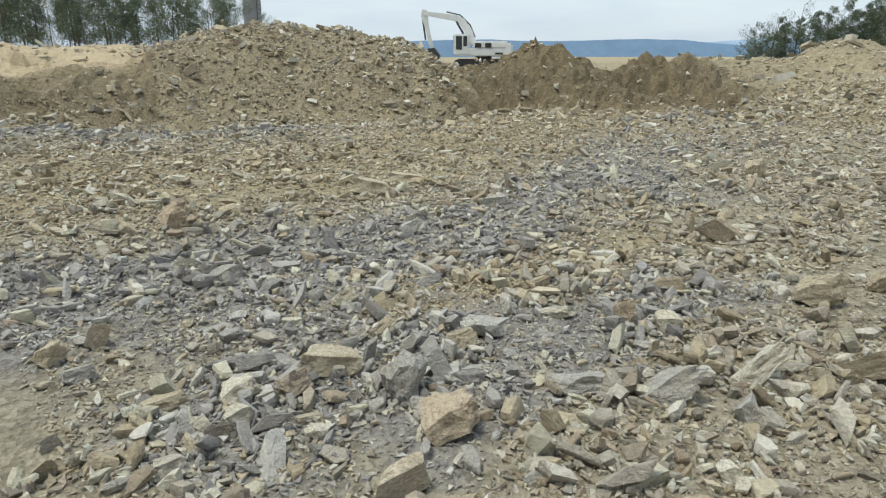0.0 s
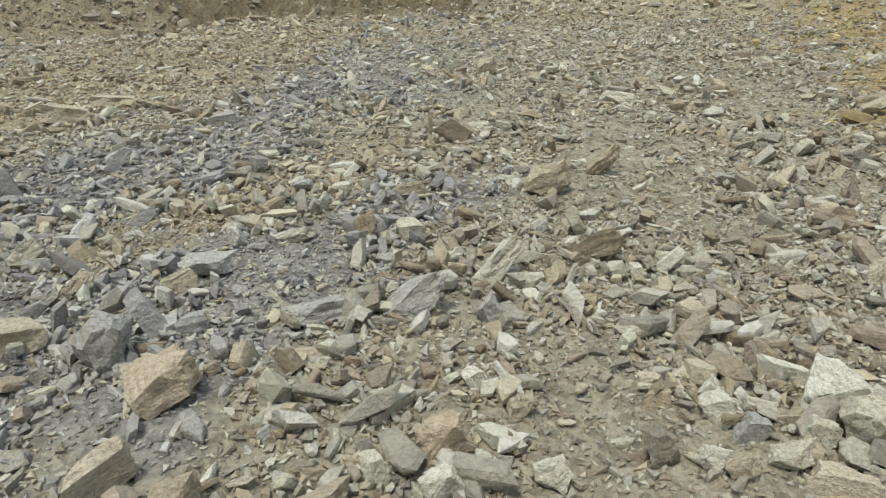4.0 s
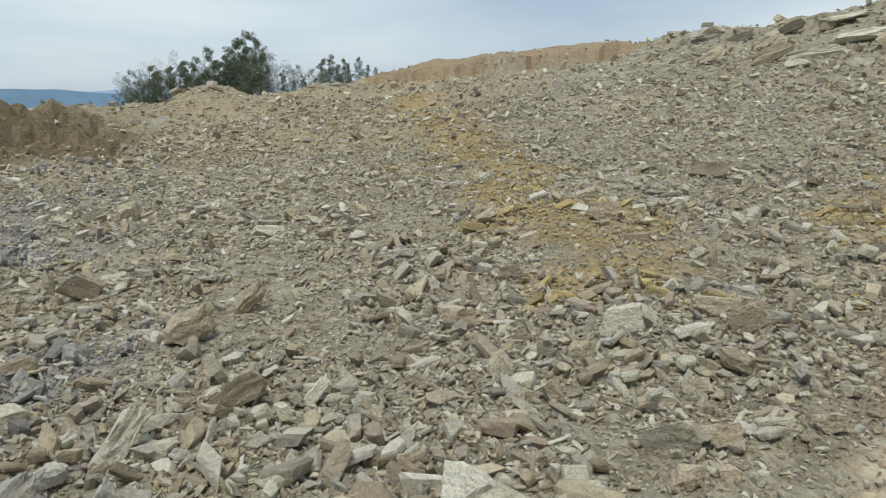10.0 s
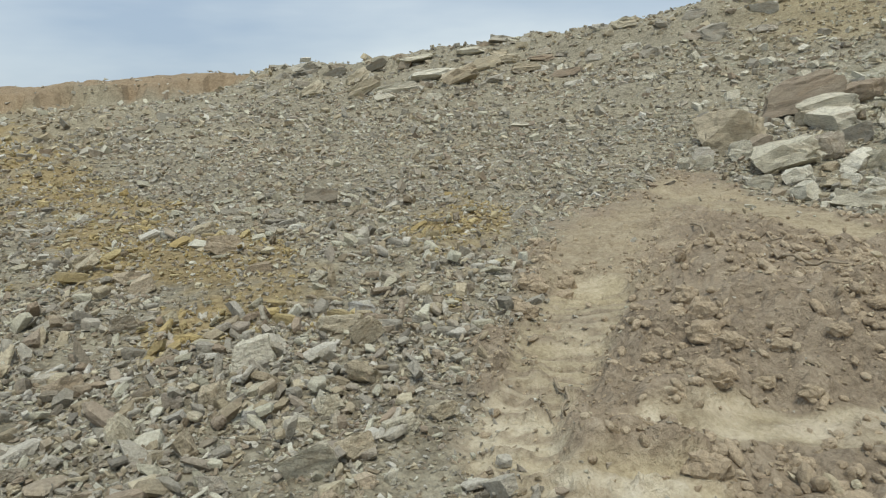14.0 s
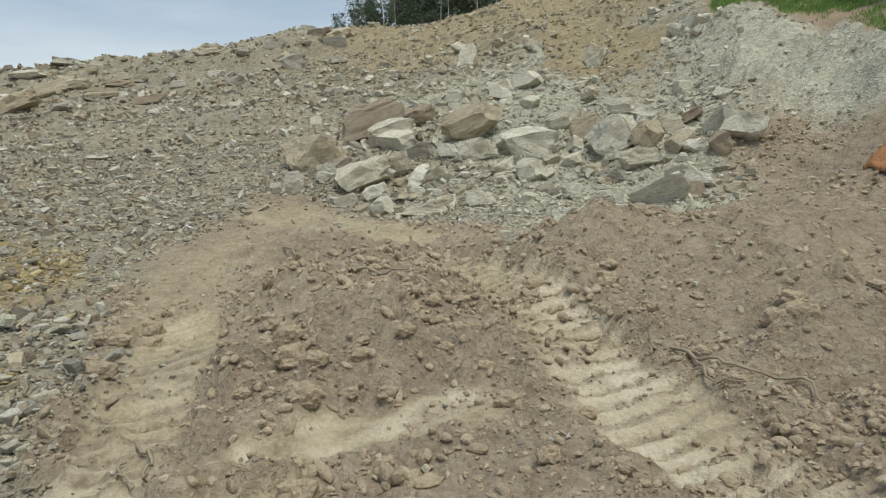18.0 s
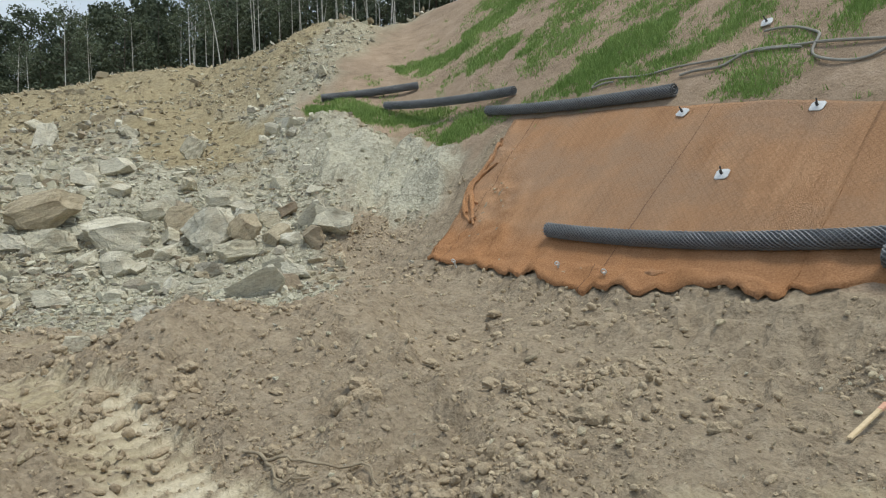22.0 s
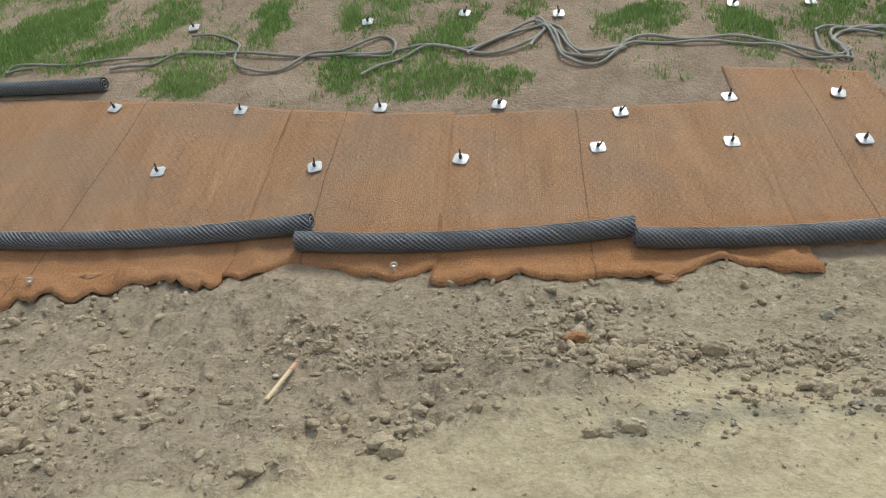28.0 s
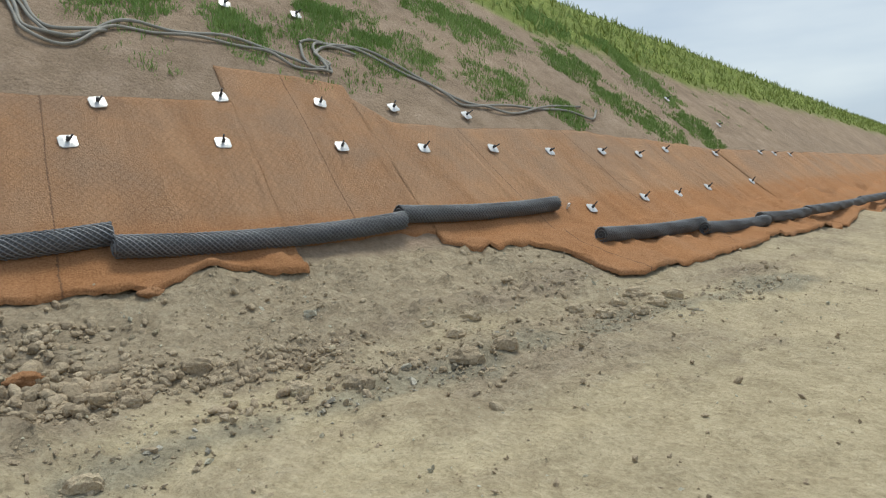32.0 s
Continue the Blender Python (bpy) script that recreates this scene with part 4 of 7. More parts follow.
# ---- single rocks ----
def rock_shape(seed, worn=False, cuts=(0.3, 0.15)):
    """A broken stone, 1 across: a block cut by many planes, its edges chipped; worn ones are rounded lumps."""
    rng = random.Random(seed)
    bm = bmesh.new()
    if worn:
        bmesh.ops.create_icosphere(bm, subdivisions=3, radius=0.5)
    else:
        bmesh.ops.create_cube(bm, size=2)

        def cut(n, d):
            got = bmesh.ops.bisect_plane(bm, geom=bm.verts[:] + bm.edges[:] + bm.faces[:], plane_co=n * d, plane_no=n, clear_outer=True)
            rim = [e for e in got["geom_cut"] if isinstance(e, bmesh.types.BMEdge)]
            if rim:
                bmesh.ops.contextual_create(bm, geom=rim)

        for base in ((1, 0, 0), (-1, 0, 0), (0, 1, 0), (0, -1, 0), (0, 0, 1), (0, 0, -1)):
            n = (Vector(base) + Vector([rng.uniform(-0.42, 0.42) for _ in range(3)])).normalized()
            cut(n, rng.uniform(0.36, 0.5))
        for _ in range(8):
            cut(Vector([rng.gauss(0, 1) for _ in range(3)]).normalized(), rng.uniform(0.43, 0.6))
        bmesh.ops.remove_doubles(bm, verts=bm.verts, dist=0.02)
        bmesh.ops.bevel(bm, geom=bm.edges[:], offset=0.02, segments=1, affect="EDGES", clamp_overlap=True)
        for size in cuts:
            bmesh.ops.triangulate(bm, faces=bm.faces)
            bmesh.ops.subdivide_edges(bm, edges=[e for e in bm.edges if e.calc_length() > size], cuts=1)
        bmesh.ops.triangulate(bm, faces=bm.faces)
    deep = rng.uniform(0.65, 0.95)
    for v in bm.verts:
        p = v.co
        g = (0.36 if worn else 0.16) * noise.noise(p * 2.7 + Vector((seed, 0, 0))) + (0.3 if worn else 0.09) * noise.noise(p * 7 + Vector((0, seed, 0)))
        p = p * (1 + g)
        if not worn:
            bed = p.z * 9 + 1.5 * noise.noise(p * 2.2 + Vector((0, 0, seed)))
            ledge = (0.02 if seed % 2 else 0.0) * ((bed % 1.0) ** 3 - 0.3) + 0.05 * noise.noise(p * 13) + 0.03 * noise.noise(p * 27)
            p = p + Vector((p.x, p.y, 0.4 * p.z)).normalized() * ledge
        v.co = Vector((p.x, p.y * deep, p.z))
    low = [min(v.co[k] for v in bm.verts) for k in range(3)]
    high = [max(v.co[k] for v in bm.verts) for k in range(3)]
    for v in bm.verts:
        v.co = Vector([(v.co[k] - (low[k] + high[k]) / 2) / (high[k] - low[k]) * (deep if k == 1 else 1) for k in range(3)])
    for f in bm.faces:
        f.smooth = False
    me = bpy.data.meshes.new("rock")
    bm.to_mesh(me)
    bm.free()
    return me


ROCKS = [rock_shape(s) for s in range(16)]
FAR_ROCKS = [rock_shape(s, False, (0.45,)) for s in range(12)]
LUMP_ROCKS = [rock_shape(40 + s, True) for s in range(8)]
TINTS = ["grey", "tan", "blue", "ochre", "white", "clod"]
WORDS = {"grey": "grey angular shale", "tan": "tan-brown siltstone", "blue": "blue-grey slaty shale", "ochre": "rusty ochre-stained stone", "white": "pale cream limestone", "clod": "brown dried soil"}
rock_meshes = {}


def tinted(pool, s, kind):
    """One rock mesh in the stone of that kind, shared by all that use it."""
    key = (len(pool), s, kind)
    if key not in rock_meshes:
        me = pool[s].copy()
        me.materials.append(LOOSE[kind])
        rock_meshes[key] = me
    return rock_meshes[key]


def placed_rock(x, y, w, h, tint, lean, dice, name, label, group):
    """One rock w long and h thick whose long side leans by so many degrees to the right."""
    kind = TINTS[tint]
    g = radians(lean)
    words = WORDS[kind]
    if "clay" in label and kind == "tan":
        kind = "earthy"
    pool = LUMP_ROCKS if kind in ("clod", "earthy") else ROCKS
    if pool is LUMP_ROCKS:
        h = max(h, 0.62 * w)
    if name == "boulder" and "ledge" not in label:
        h, g, kind = max(1.15 * h, 0.46 * w), 0.65 * g, kind if kind != "tan" or dice.random() < 0.3 else "white"
    tall = abs(w * math.sin(g)) + abs(h * math.cos(g))
    deep = max(0.62 * w, 1.05 * h) if abs(lean) < 60 else 0.8 * h + 0.2 * w
    turn = Matrix.Rotation(-math.atan2(x - OX, y - OY) + dice.uniform(-0.15, 0.15), 4, "Z") @ Matrix.Rotation(g, 4, "Y") @ Matrix.Rotation(dice.uniform(-0.25, 0.15), 4, "X")
    ob = new(name, tinted(pool, dice.randrange(len(pool)), kind))
    ob.matrix_world = Matrix.Translation((x, y, float(top(x, y)) + (0.19 if pool is LUMP_ROCKS else 0.3) * tall)) @ turn @ Matrix.Diagonal((w * 1.04, deep, h * 1.08, 1))
    return tagged(ob, words + " " + label, name, group)


def rock(x, y, w, h, tint, dice, name="rock", label="rock lying on rubble", group="", sink=0.22, cap=1.0):
    """One rock w metres across and h high, resting a little sunk in the ground."""
    if name == "boulder" and tint == 0:
        tint = 4
    kind = TINTS[tint]
    pool = LUMP_ROCKS if kind == "clod" else ROCKS
    s = dice.randrange(len(pool))
    if name == "boulder":
        s = s // 2 * 2
    ob = new(name, tinted(pool, s, kind))
    z = float(top(x, y))
    scale = {"rock": 0.8, "boulder": 0.86}.get(name, 0.85)
    w, h = max(w * scale, 0.05), max(min(h, (0.46 if name == "boulder" else 0.55) * w) * scale, 0.04)
    w, h = min(w, cap), min(h, 0.55 * cap)
    turn = Matrix.Rotation(math.atan2(x, y) * -1 + dice.uniform(-0.5, 0.5), 4, "Z") @ Matrix.Rotation(dice.uniform(-0.2, 0.2), 4, "X") @ Matrix.Rotation(dice.uniform(-0.22, 0.22), 4, "Y")
    ob.matrix_world = Matrix.Translation((x, y, z + h * (0.46 - sink))) @ turn @ Matrix.Diagonal((w * 1.02, w * dice.uniform(0.8, 1.05), h * (1.0 if kind == "clod" else 1.25), 1))
    return tagged(ob, WORDS[kind] + " " + label, name, group)


NEAR_ROCKS_A = [(-0.58, 3.06, 0.32, 0.19, 1, -5), (-0.18, 2.81, 0.21, 0.24, 2, 20), (0.03, 2.49, 0.26, 0.2, 3, -8), (-0.17, 2.07, 0.25, 0.17, 3, -5), (-0.96, 2.82, 0.18, 0.13, 4, -10), (-0.82, 2.76, 0.12, 0.1, 0, 0), (-0.71, 2.84, 0.15, 0.15, 0, -20), (0.66, 2.89, 0.33, 0.12, 2, -5), (0.24, 3.46, 0.27, 0.13, 2, 20), (0.08, 3.31, 0.22, 0.1, 1, -25), (1.56, 2.96, 0.33, 0.13, 4, -52), (1.07, 2.77, 0.34, 0.12, 2, -35), (1.34, 2.58, 0.16, 0.11, 2, 75), (2.11, 2.98, 0.32, 0.15, 1, -25), (2.41, 3.98, 0.35, 0.2, 1, -25), (2.99, 4.22, 0.32, 0.12, 1, -42)]
NEAR_ROCKS_B = [(1.07, 3.64, 0.23, 0.14, 0, 80), (1.33, 3.61, 0.18, 0.14, 4, 10), (0.73, 3.84, 0.25, 0.09, 4, -5), (0.86, 1.9, 0.18, 0.15, 3, -10), (0.62, 1.85, 0.13, 0.08, 4, 75), (0.43, 1.79, 0.23, 0.09, 1, -4), (0.79, 1.74, 0.13, 0.1, 4, -15), (-0.81, 7.26, 0.42, 0.25, 1, 0), (-0.47, 7.94, 0.47, 0.16, 1, 0), (1.12, 1.66, 0.13, 0.1, 4, -20), (1.81, 1.71, 0.14, 0.11, 4, -15), (1.65, 1.85, 0.11, 0.08, 3, 0), (0.41, 2.33, 0.11, 0.1, 4, 0), (0.34, 2.15, 0.11, 0.05, 2, -20), (0.76, 2.3, 0.13, 0.11, 0, 0), (0.05, 1.9, 0.17, 0.13, 1, -12)]
NEAR_ROCKS_C = [(-0.62, 3.93, 0.17, 0.13, 4, -35), (0.53, 6.86, 0.29, 0.14, 2, 0), (-0.9, 2.59, 0.15, 0.1, 4, -10), (-0.98, 2.5, 0.14, 0.09, 0, 5), (-0.52, 2.45, 0.12, 0.08, 4, 30), (-0.35, 3.51, 0.18, 0.08, 1, -35), (0.4, 3.81, 0.17, 0.1, 0, 80), (2.29, 5.33, 0.27, 0.2, 0, 40), (1.53, 4.29, 0.24, 0.11, 1, -15), (-0.29, 5.66, 0.24, 0.1, 2, -25), (-2.09, 3.23, 0.18, 0.13, 1, -25), (-1.96, 3.46, 0.17, 0.12, 3, -60), (-1.84, 3.02, 0.18, 0.11, 2, 0), (-1.52, 4.45, 0.25, 0.14, 2, -10), (-1.94, 4.76, 0.18, 0.09, 4, -5), (-2.42, 5.85, 0.29, 0.22, 3, -40)]
NEAR_ROCKS_D = [(-1.3, 2.74, 0.23, 0.08, 1, -5), (-1.58, 2.23, 0.12, 0.09, 1, -10), (-1.65, 2.42, 0.09, 0.08, 0, 0), (-1.22, 2.18, 0.18, 0.05, 2, -3), (-1.09, 2.46, 0.13, 0.07, 2, 70), (3.79, 8.99, 0.22, 0.19, 4, 0), (3.94, 8.3, 0.3, 0.26, 1, -20), (-1.08, 2.24, 0.13, 0.09, 0, -20), (2.23, 1.61, 0.24, 0.21, 4, 25), (2.22, 1.46, 0.22, 0.2, 4, 15), (2.02, 1.49, 0.14, 0.1, 4, -70), (1.99, 1.7, 0.12, 0.05, 4, 5), (2.02, 1.59, 0.12, 0.07, 3, -15), (1.84, 1.59, 0.1, 0.1, 2, 10), (1.84, 1.44, 0.16, 0.09, 4, -20), (1.88, 1.29, 0.23, 0.12, 3, -5)]
NEAR_ROCKS_E = [(1.85, 1.8, 0.12, 0.09, 4, 65), (1.69, 1.94, 0.09, 0.07, 3, 0), (1.49, 1.62, 0.15, 0.09, 0, 65), (1.68, 1.46, 0.11, 0.09, 1, -20), (1.63, 1.53, 0.1, 0.09, 4, 20), (2.4, 1.27, 0.1, 0.08, 4, -5), (2.62, 1.32, 0.09, 0.06, 4, 0), (1.18, 1.98, 0.11, 0.08, 1, -50), (1.09, 2.17, 0.09, 0.09, 4, -10), (3.58, 2.79, 0.2, 0.14, 0, -10), (3.21, 2.2, 0.15, 0.11, 1, 70), (2.86, 2.45, 0.13, 0.08, 0, 0), (2.48, 2.63, 0.16, 0.08, 4, -5), (2.21, 2.72, 0.12, 0.07, 4, 70), (2.41, 2.74, 0.18, 0.07, 4, -45), (5.3, 3.47, 0.22, 0.16, 3, -10)]
NEAR_ROCKS_F = [(5.96, 4.48, 0.28, 0.13, 1, -20), (4.31, 5.93, 0.35, 0.13, 4, 10), (4.13, 1.97, 0.26, 0.21, 4, -5), (3.09, 1.23, 0.26, 0.18, 4, -8), (3.26, 1.07, 0.17, 0.13, 1, -15), (4.63, 1.59, 0.3, 0.14, 1, 5), (4.44, 1.37, 0.24, 0.15, 1, -42), (4.99, 1.55, 0.21, 0.12, 2, 0), (5.61, 2.08, 0.16, 0.1, 4, -40), (5.83, 2.71, 0.24, 0.11, 0, 0), (6.43, 3.32, 0.38, 0.19, 3, 5), (9.02, 3.28, 0.47, 0.29, 0, -5), (11.56, 3.97, 0.27, 0.12, 4, 0), (4.49, 3.06, 0.19, 0.14, 0, 0), (3.95, 1.23, 0.23, 0.11, 1, 28), (3.46, 1.44, 0.19, 0.06, 4, 8)]
NEAR_ROCKS_G = [(3.63, 1.32, 0.15, 0.11, 1, -15), (3.65, 1.97, 0.16, 0.13, 1, -20), (3.49, 1.69, 0.1, 0.08, 2, 0), (2.89, 1.55, 0.13, 0.1, 0, -5), (3.11, 1.81, 0.15, 0.09, 1, 75), (3, 0.94, 0.1, 0.07, 3, 0), (2.86, 1.06, 0.11, 0.07, 3, -15), (3.05, 0.85, 0.08, 0.05, 4, -60), (5.02, 6.14, 0.38, 0.11, 1, 0), (5.81, 4.34, 0.28, 0.12, 1, -25), (3.46, 0.91, 0.19, 0.09, 4, -10), (7.15, 3.94, 0.29, 0.14, 1, -15), (3.64, 0.74, 0.14, 0.11, 1, -15), (5.58, 3.77, 0.24, 0.15, 3, 0)]
BOULDERS_A = [(12.8, -2.71, 1.19, 0.65, 1, 3), (11.57, -3.25, 0.98, 0.44, 1, -16), (14.08, -4.17, 1.5, 0.47, 0, -28), (13.3, -4.45, 1.08, 0.31, 4, -10), (12.3, -5.7, 1.27, 0.49, 1, -26), (11.07, -6.25, 1.16, 0.46, 1, 2), (11.57, -5.39, 0.77, 0.36, 1, 0), (11.88, -4.98, 0.47, 0.29, 4, -5), (10.71, -7.1, 0.65, 0.45, 1, -32), (9.95, -7.17, 0.91, 0.58, 1, -30), (9.52, -7.54, 0.56, 0.45, 1, -70), (8.49, -8.53, 0.7, 0.48, 4, -5), (8.92, -8.45, 0.56, 0.37, 4, -40), (8.47, -8.04, 0.37, 0.32, 0, -20), (7.76, -6.21, 0.8, 0.36, 4, -22)]
BOULDERS_B = [(9.54, -3.5, 0.65, 0.26, 1, 0), (6.56, -3.99, 0.39, 0.16, 4, -5), (10.33, -5.75, 0.48, 0.37, 4, 0), (9.36, -7.15, 0.64, 0.32, 4, -8), (9.62, -4.51, 0.56, 0.27, 4, -5), (6.79, -3.35, 0.27, 0.12, 1, 5), (11.04, -3.28, 0.43, 0.26, 4, -10), (12.06, -2.73, 0.41, 0.3, 4, -10), (11.83, -1.85, 0.28, 0.19, 4, 0), (11.81, -2.1, 0.32, 0.19, 4, -20), (11.05, -8.25, 0.64, 0.31, 1, 0), (10.53, -8.26, 0.42, 0.24, 4, 10), (13.96, -9.68, 0.57, 0.41, 1, -75), (18.06, -8.39, 0.56, 0.53, 1, 0), (12.25, -4.51, 0.44, 0.31, 0, 0), (11.79, -3.9, 0.52, 0.36, 0, -35)]
BOULDERS_C = [(10.22, -6.49, 0.43, 0.24, 1, -5), (9.38, -6.69, 0.46, 0.21, 0, 0), (8.19, -7.37, 0.5, 0.21, 4, 5), (12.23, -3.09, 0.42, 0.3, 0, -20), (11.27, -4.43, 0.45, 0.25, 4, -10), (10.78, -5.47, 0.44, 0.25, 4, -15), (8.6, -7.29, 0.38, 0.22, 4, 0), (6.58, -4.38, 0.3, 0.15, 4, -10), (9.69, -5.67, 0.37, 0.21, 0, 0), (11.63, -6.29, 0.42, 0.29, 1, -30), (10.02, -7.56, 0.44, 0.28, 4, -25), (9.72, -8.16, 0.43, 0.26, 1, 0), (9.61, -8.52, 0.37, 0.22, 0, -60), (13.8, -5.14, 0.82, 0.31, 0, -20), (11.46, -7.14, 0.63, 0.31, 1, -12), (10.97, -2.73, 0.38, 0.2, 4, 0)]
LEDGE_A = [(22.01, 6.41, 1.57, 0.66, 1, -45), (22.82, 5.48, 2.21, 0.56, 4, -16), (24.78, 4.63, 2.69, 0.52, 4, -12), (22.91, 3.37, 1.73, 0.91, 1, -28), (25.08, 2.73, 1.47, 0.75, 1, -20), (25.39, 2, 1.26, 0.55, 1, -10), (20.86, 3.9, 0.81, 0.37, 4, 0), (31.18, 11.84, 1.99, 0.65, 0, -18), (24.45, 1.3, 1.39, 0.49, 1, -8), (22.79, -0.01, 1.44, 0.38, 0, -14), (21.47, -0.31, 0.83, 0.32, 0, -10), (26.11, -1.59, 0.5, 0.34, 1, 0), (18.99, -2.11, 0.77, 0.25, 4, -5), (15.42, 1, 0.55, 0.18, 4, 0), (22.3, 8.29, 1.27, 0.58, 1, -50)]
LEDGE_B = [(25.21, 7.55, 1.4, 0.72, 1, -52), (28.22, 7.72, 1.45, 0.56, 0, -38), (27.58, 5.71, 2.46, 0.4, 4, -10), (30.66, 10.25, 1.56, 0.52, 0, -20), (27.3, 3.49, 1.72, 0.43, 4, -8), (15.05, -0.16, 0.5, 0.2, 4, 0), (20.73, 2.97, 0.82, 0.4, 0, -20), (19.59, 5.04, 0.97, 0.39, 4, -15), (25.63, 0.81, 1.36, 0.35, 0, -5), (21.59, 2.1, 0.88, 0.4, 0, -15), (21.79, -3.75, 0.67, 0.27, 4, 0), (22.68, -4.44, 0.56, 0.25, 0, 0), (14.31, -1.12, 0.42, 0.21, 4, -10), (24.26, 10.6, 0.94, 0.43, 0, -30)]
CLAY_LUMPS = [(4.33, -0.63, 0.17, 0.19, 5), (3.96, -0.62, 0.18, 0.18, 5), (4.57, -0.65, 0.14, 0.14, 5), (4.77, -1.48, 0.13, 0.12, 5), (4.61, -1.77, 0.14, 0.10, 5), (4.45, -1.07, 0.12, 0.09, 5), (5.17, -1.39, 0.12, 0.09, 5), (5.00, -3.28, 0.19, 0.16, 5), (3.58, -3.64, 0.22, 0.20, 5), (3.59, -3.46, 0.14, 0.12, 5), (3.13, -4.25, 0.17, 0.15, 5), (3.01, -4.41, 0.19, 0.10, 5), (2.80, -4.34, 0.17, 0.17, 5), (2.41, -2.90, 0.16, 0.12, 5), (4.24, -6.57, 0.23, 0.15, 5), (4.17, -3.43, 0.13, 0.10, 5), (5.31, -2.76, 0.14, 0.11, 5), (3.71, -4.65, 0.17, 0.12, 5)]
VERGE_ROCKS_A = [(0.44, -5.28, 0.18, 0.11, 5, 0), (-0.32, -4.76, 0.23, 0.12, 5, 0), (-0.76, -4.70, 0.24, 0.11, 5, 0), (-1.23, -3.70, 0.18, 0.09, 1, 0), (-0.99, -3.66, 0.11, 0.07, 5, 0), (-1.05, -3.64, 0.10, 0.07, 5, 0), (0.09, -3.73, 0.16, 0.08, 5, 0), (-0.04, -5.09, 0.13, 0.08, 5, 0), (-2.25, -4.60, 0.24, 0.10, 5, 0), (-1.74, -4.39, 0.15, 0.07, 5, 0), (1.44, -4.39, 0.14, 0.08, 5, 0), (1.41, -4.97, 0.14, 0.08, 5, 0), (1.07, -4.63, 0.11, 0.07, 5, 0), (2.17, -4.21, 0.26, 0.12, 5, 0), (2.61, -4.56, 0.14, 0.09, 5, 0), (2.23, -5.88, 0.14, 0.08, 1, 0)]
VERGE_ROCKS_B = [(-4.01, -4.17, 0.15, 0.09, 1, 0), (-4.04, -3.89, 0.18, 0.11, 1, 0), (-4.42, -4.05, 0.18, 0.11, 1, 0), (-5.50, -3.40, 0.21, 0.12, 1, 0), (-5.87, -3.45, 0.19, 0.12, 1, 0), (-5.77, -3.18, 0.18, 0.11, 1, 0), (-6.15, -3.42, 0.22, 0.11, 1, 0), (-6.07, -3.16, 0.21, 0.10, 1, 0), (-2.55, -3.89, 0.19, 0.11, 1, 0), (-2.89, -3.72, 0.21, 0.10, 5, 0), (-3.66, -3.46, 0.25, 0.11, 5, 0), (-3.94, -3.35, 0.20, 0.09, 5, 0), (-3.37, -4.84, 0.11, 0.06, 4, 0), (-5.37, -3.62, 0.17, 0.10, 1, 0), (-6.49, -3.19, 0.22, 0.10, 1, 0), (-3.41, -3.96, 0.09, 0.05, 1, 0)]
CLOD_ROCKS_A = [(4.76, -0.60, 0.18, 0.14, 5, 0), (4.57, -0.66, 0.19, 0.17, 5, 0), (4.36, -0.63, 0.20, 0.16, 5, 0), (3.97, -0.61, 0.19, 0.16, 5, 0), (4.24, -1.01, 0.14, 0.09, 5, 0), (4.33, -1.31, 0.13, 0.10, 5, 0), (4.29, -1.65, 0.15, 0.08, 5, 0), (3.62, -1.61, 0.16, 0.13, 5, 0), (2.99, -1.46, 0.11, 0.10, 5, 0), (4.81, -3.15, 0.22, 0.17, 5, 0), (4.03, -0.86, 0.11, 0.08, 5, 0), (4.56, -1.59, 0.12, 0.07, 5, 0), (3.57, -3.46, 0.16, 0.14, 5, 0), (3.51, -3.60, 0.26, 0.15, 5, 0), (5.64, 0.38, 0.25, 0.16, 5, 0), (5.86, 0.11, 0.18, 0.15, 5, 0)]
CLOD_ROCKS_B = [(5.01, 0.40, 0.20, 0.12, 5, 0), (3.19, -0.42, 0.21, 0.12, 5, 0), (5.16, -2.69, 0.19, 0.10, 5, 0), (3.94, -1.06, 0.13, 0.08, 5, 0), (4.26, -0.75, 0.14, 0.10, 5, 0), (4.58, -0.52, 0.12, 0.10, 5, 0), (4.02, -1.68, 0.12, 0.08, 5, 0), (3.36, -1.92, 0.11, 0.07, 5, 0), (4.18, -3.02, 0.14, 0.08, 5, 0), (3.50, -2.80, 0.14, 0.09, 5, 0), (3.10, -2.67, 0.14, 0.09, 5, 0), (4.21, -1.51, 0.12, 0.07, 5, 0), (4.25, -0.33, 0.11, 0.08, 5, 0), (3.57, -0.12, 0.11, 0.07, 5, 0), (3.38, -0.84, 0.11, 0.07, 5, 0), (2.72, -1.64, 0.11, 0.08, 5, 0)]
EDGE_LUMPS = [(5.60, 0.32, 0.22, 0.15, 5), (5.70, 0.14, 0.21, 0.13, 5), (5.34, 0.47, 0.13, 0.14, 5), (4.55, -0.52, 0.13, 0.11, 5), (5.35, 1.24, 0.15, 0.09, 1)]

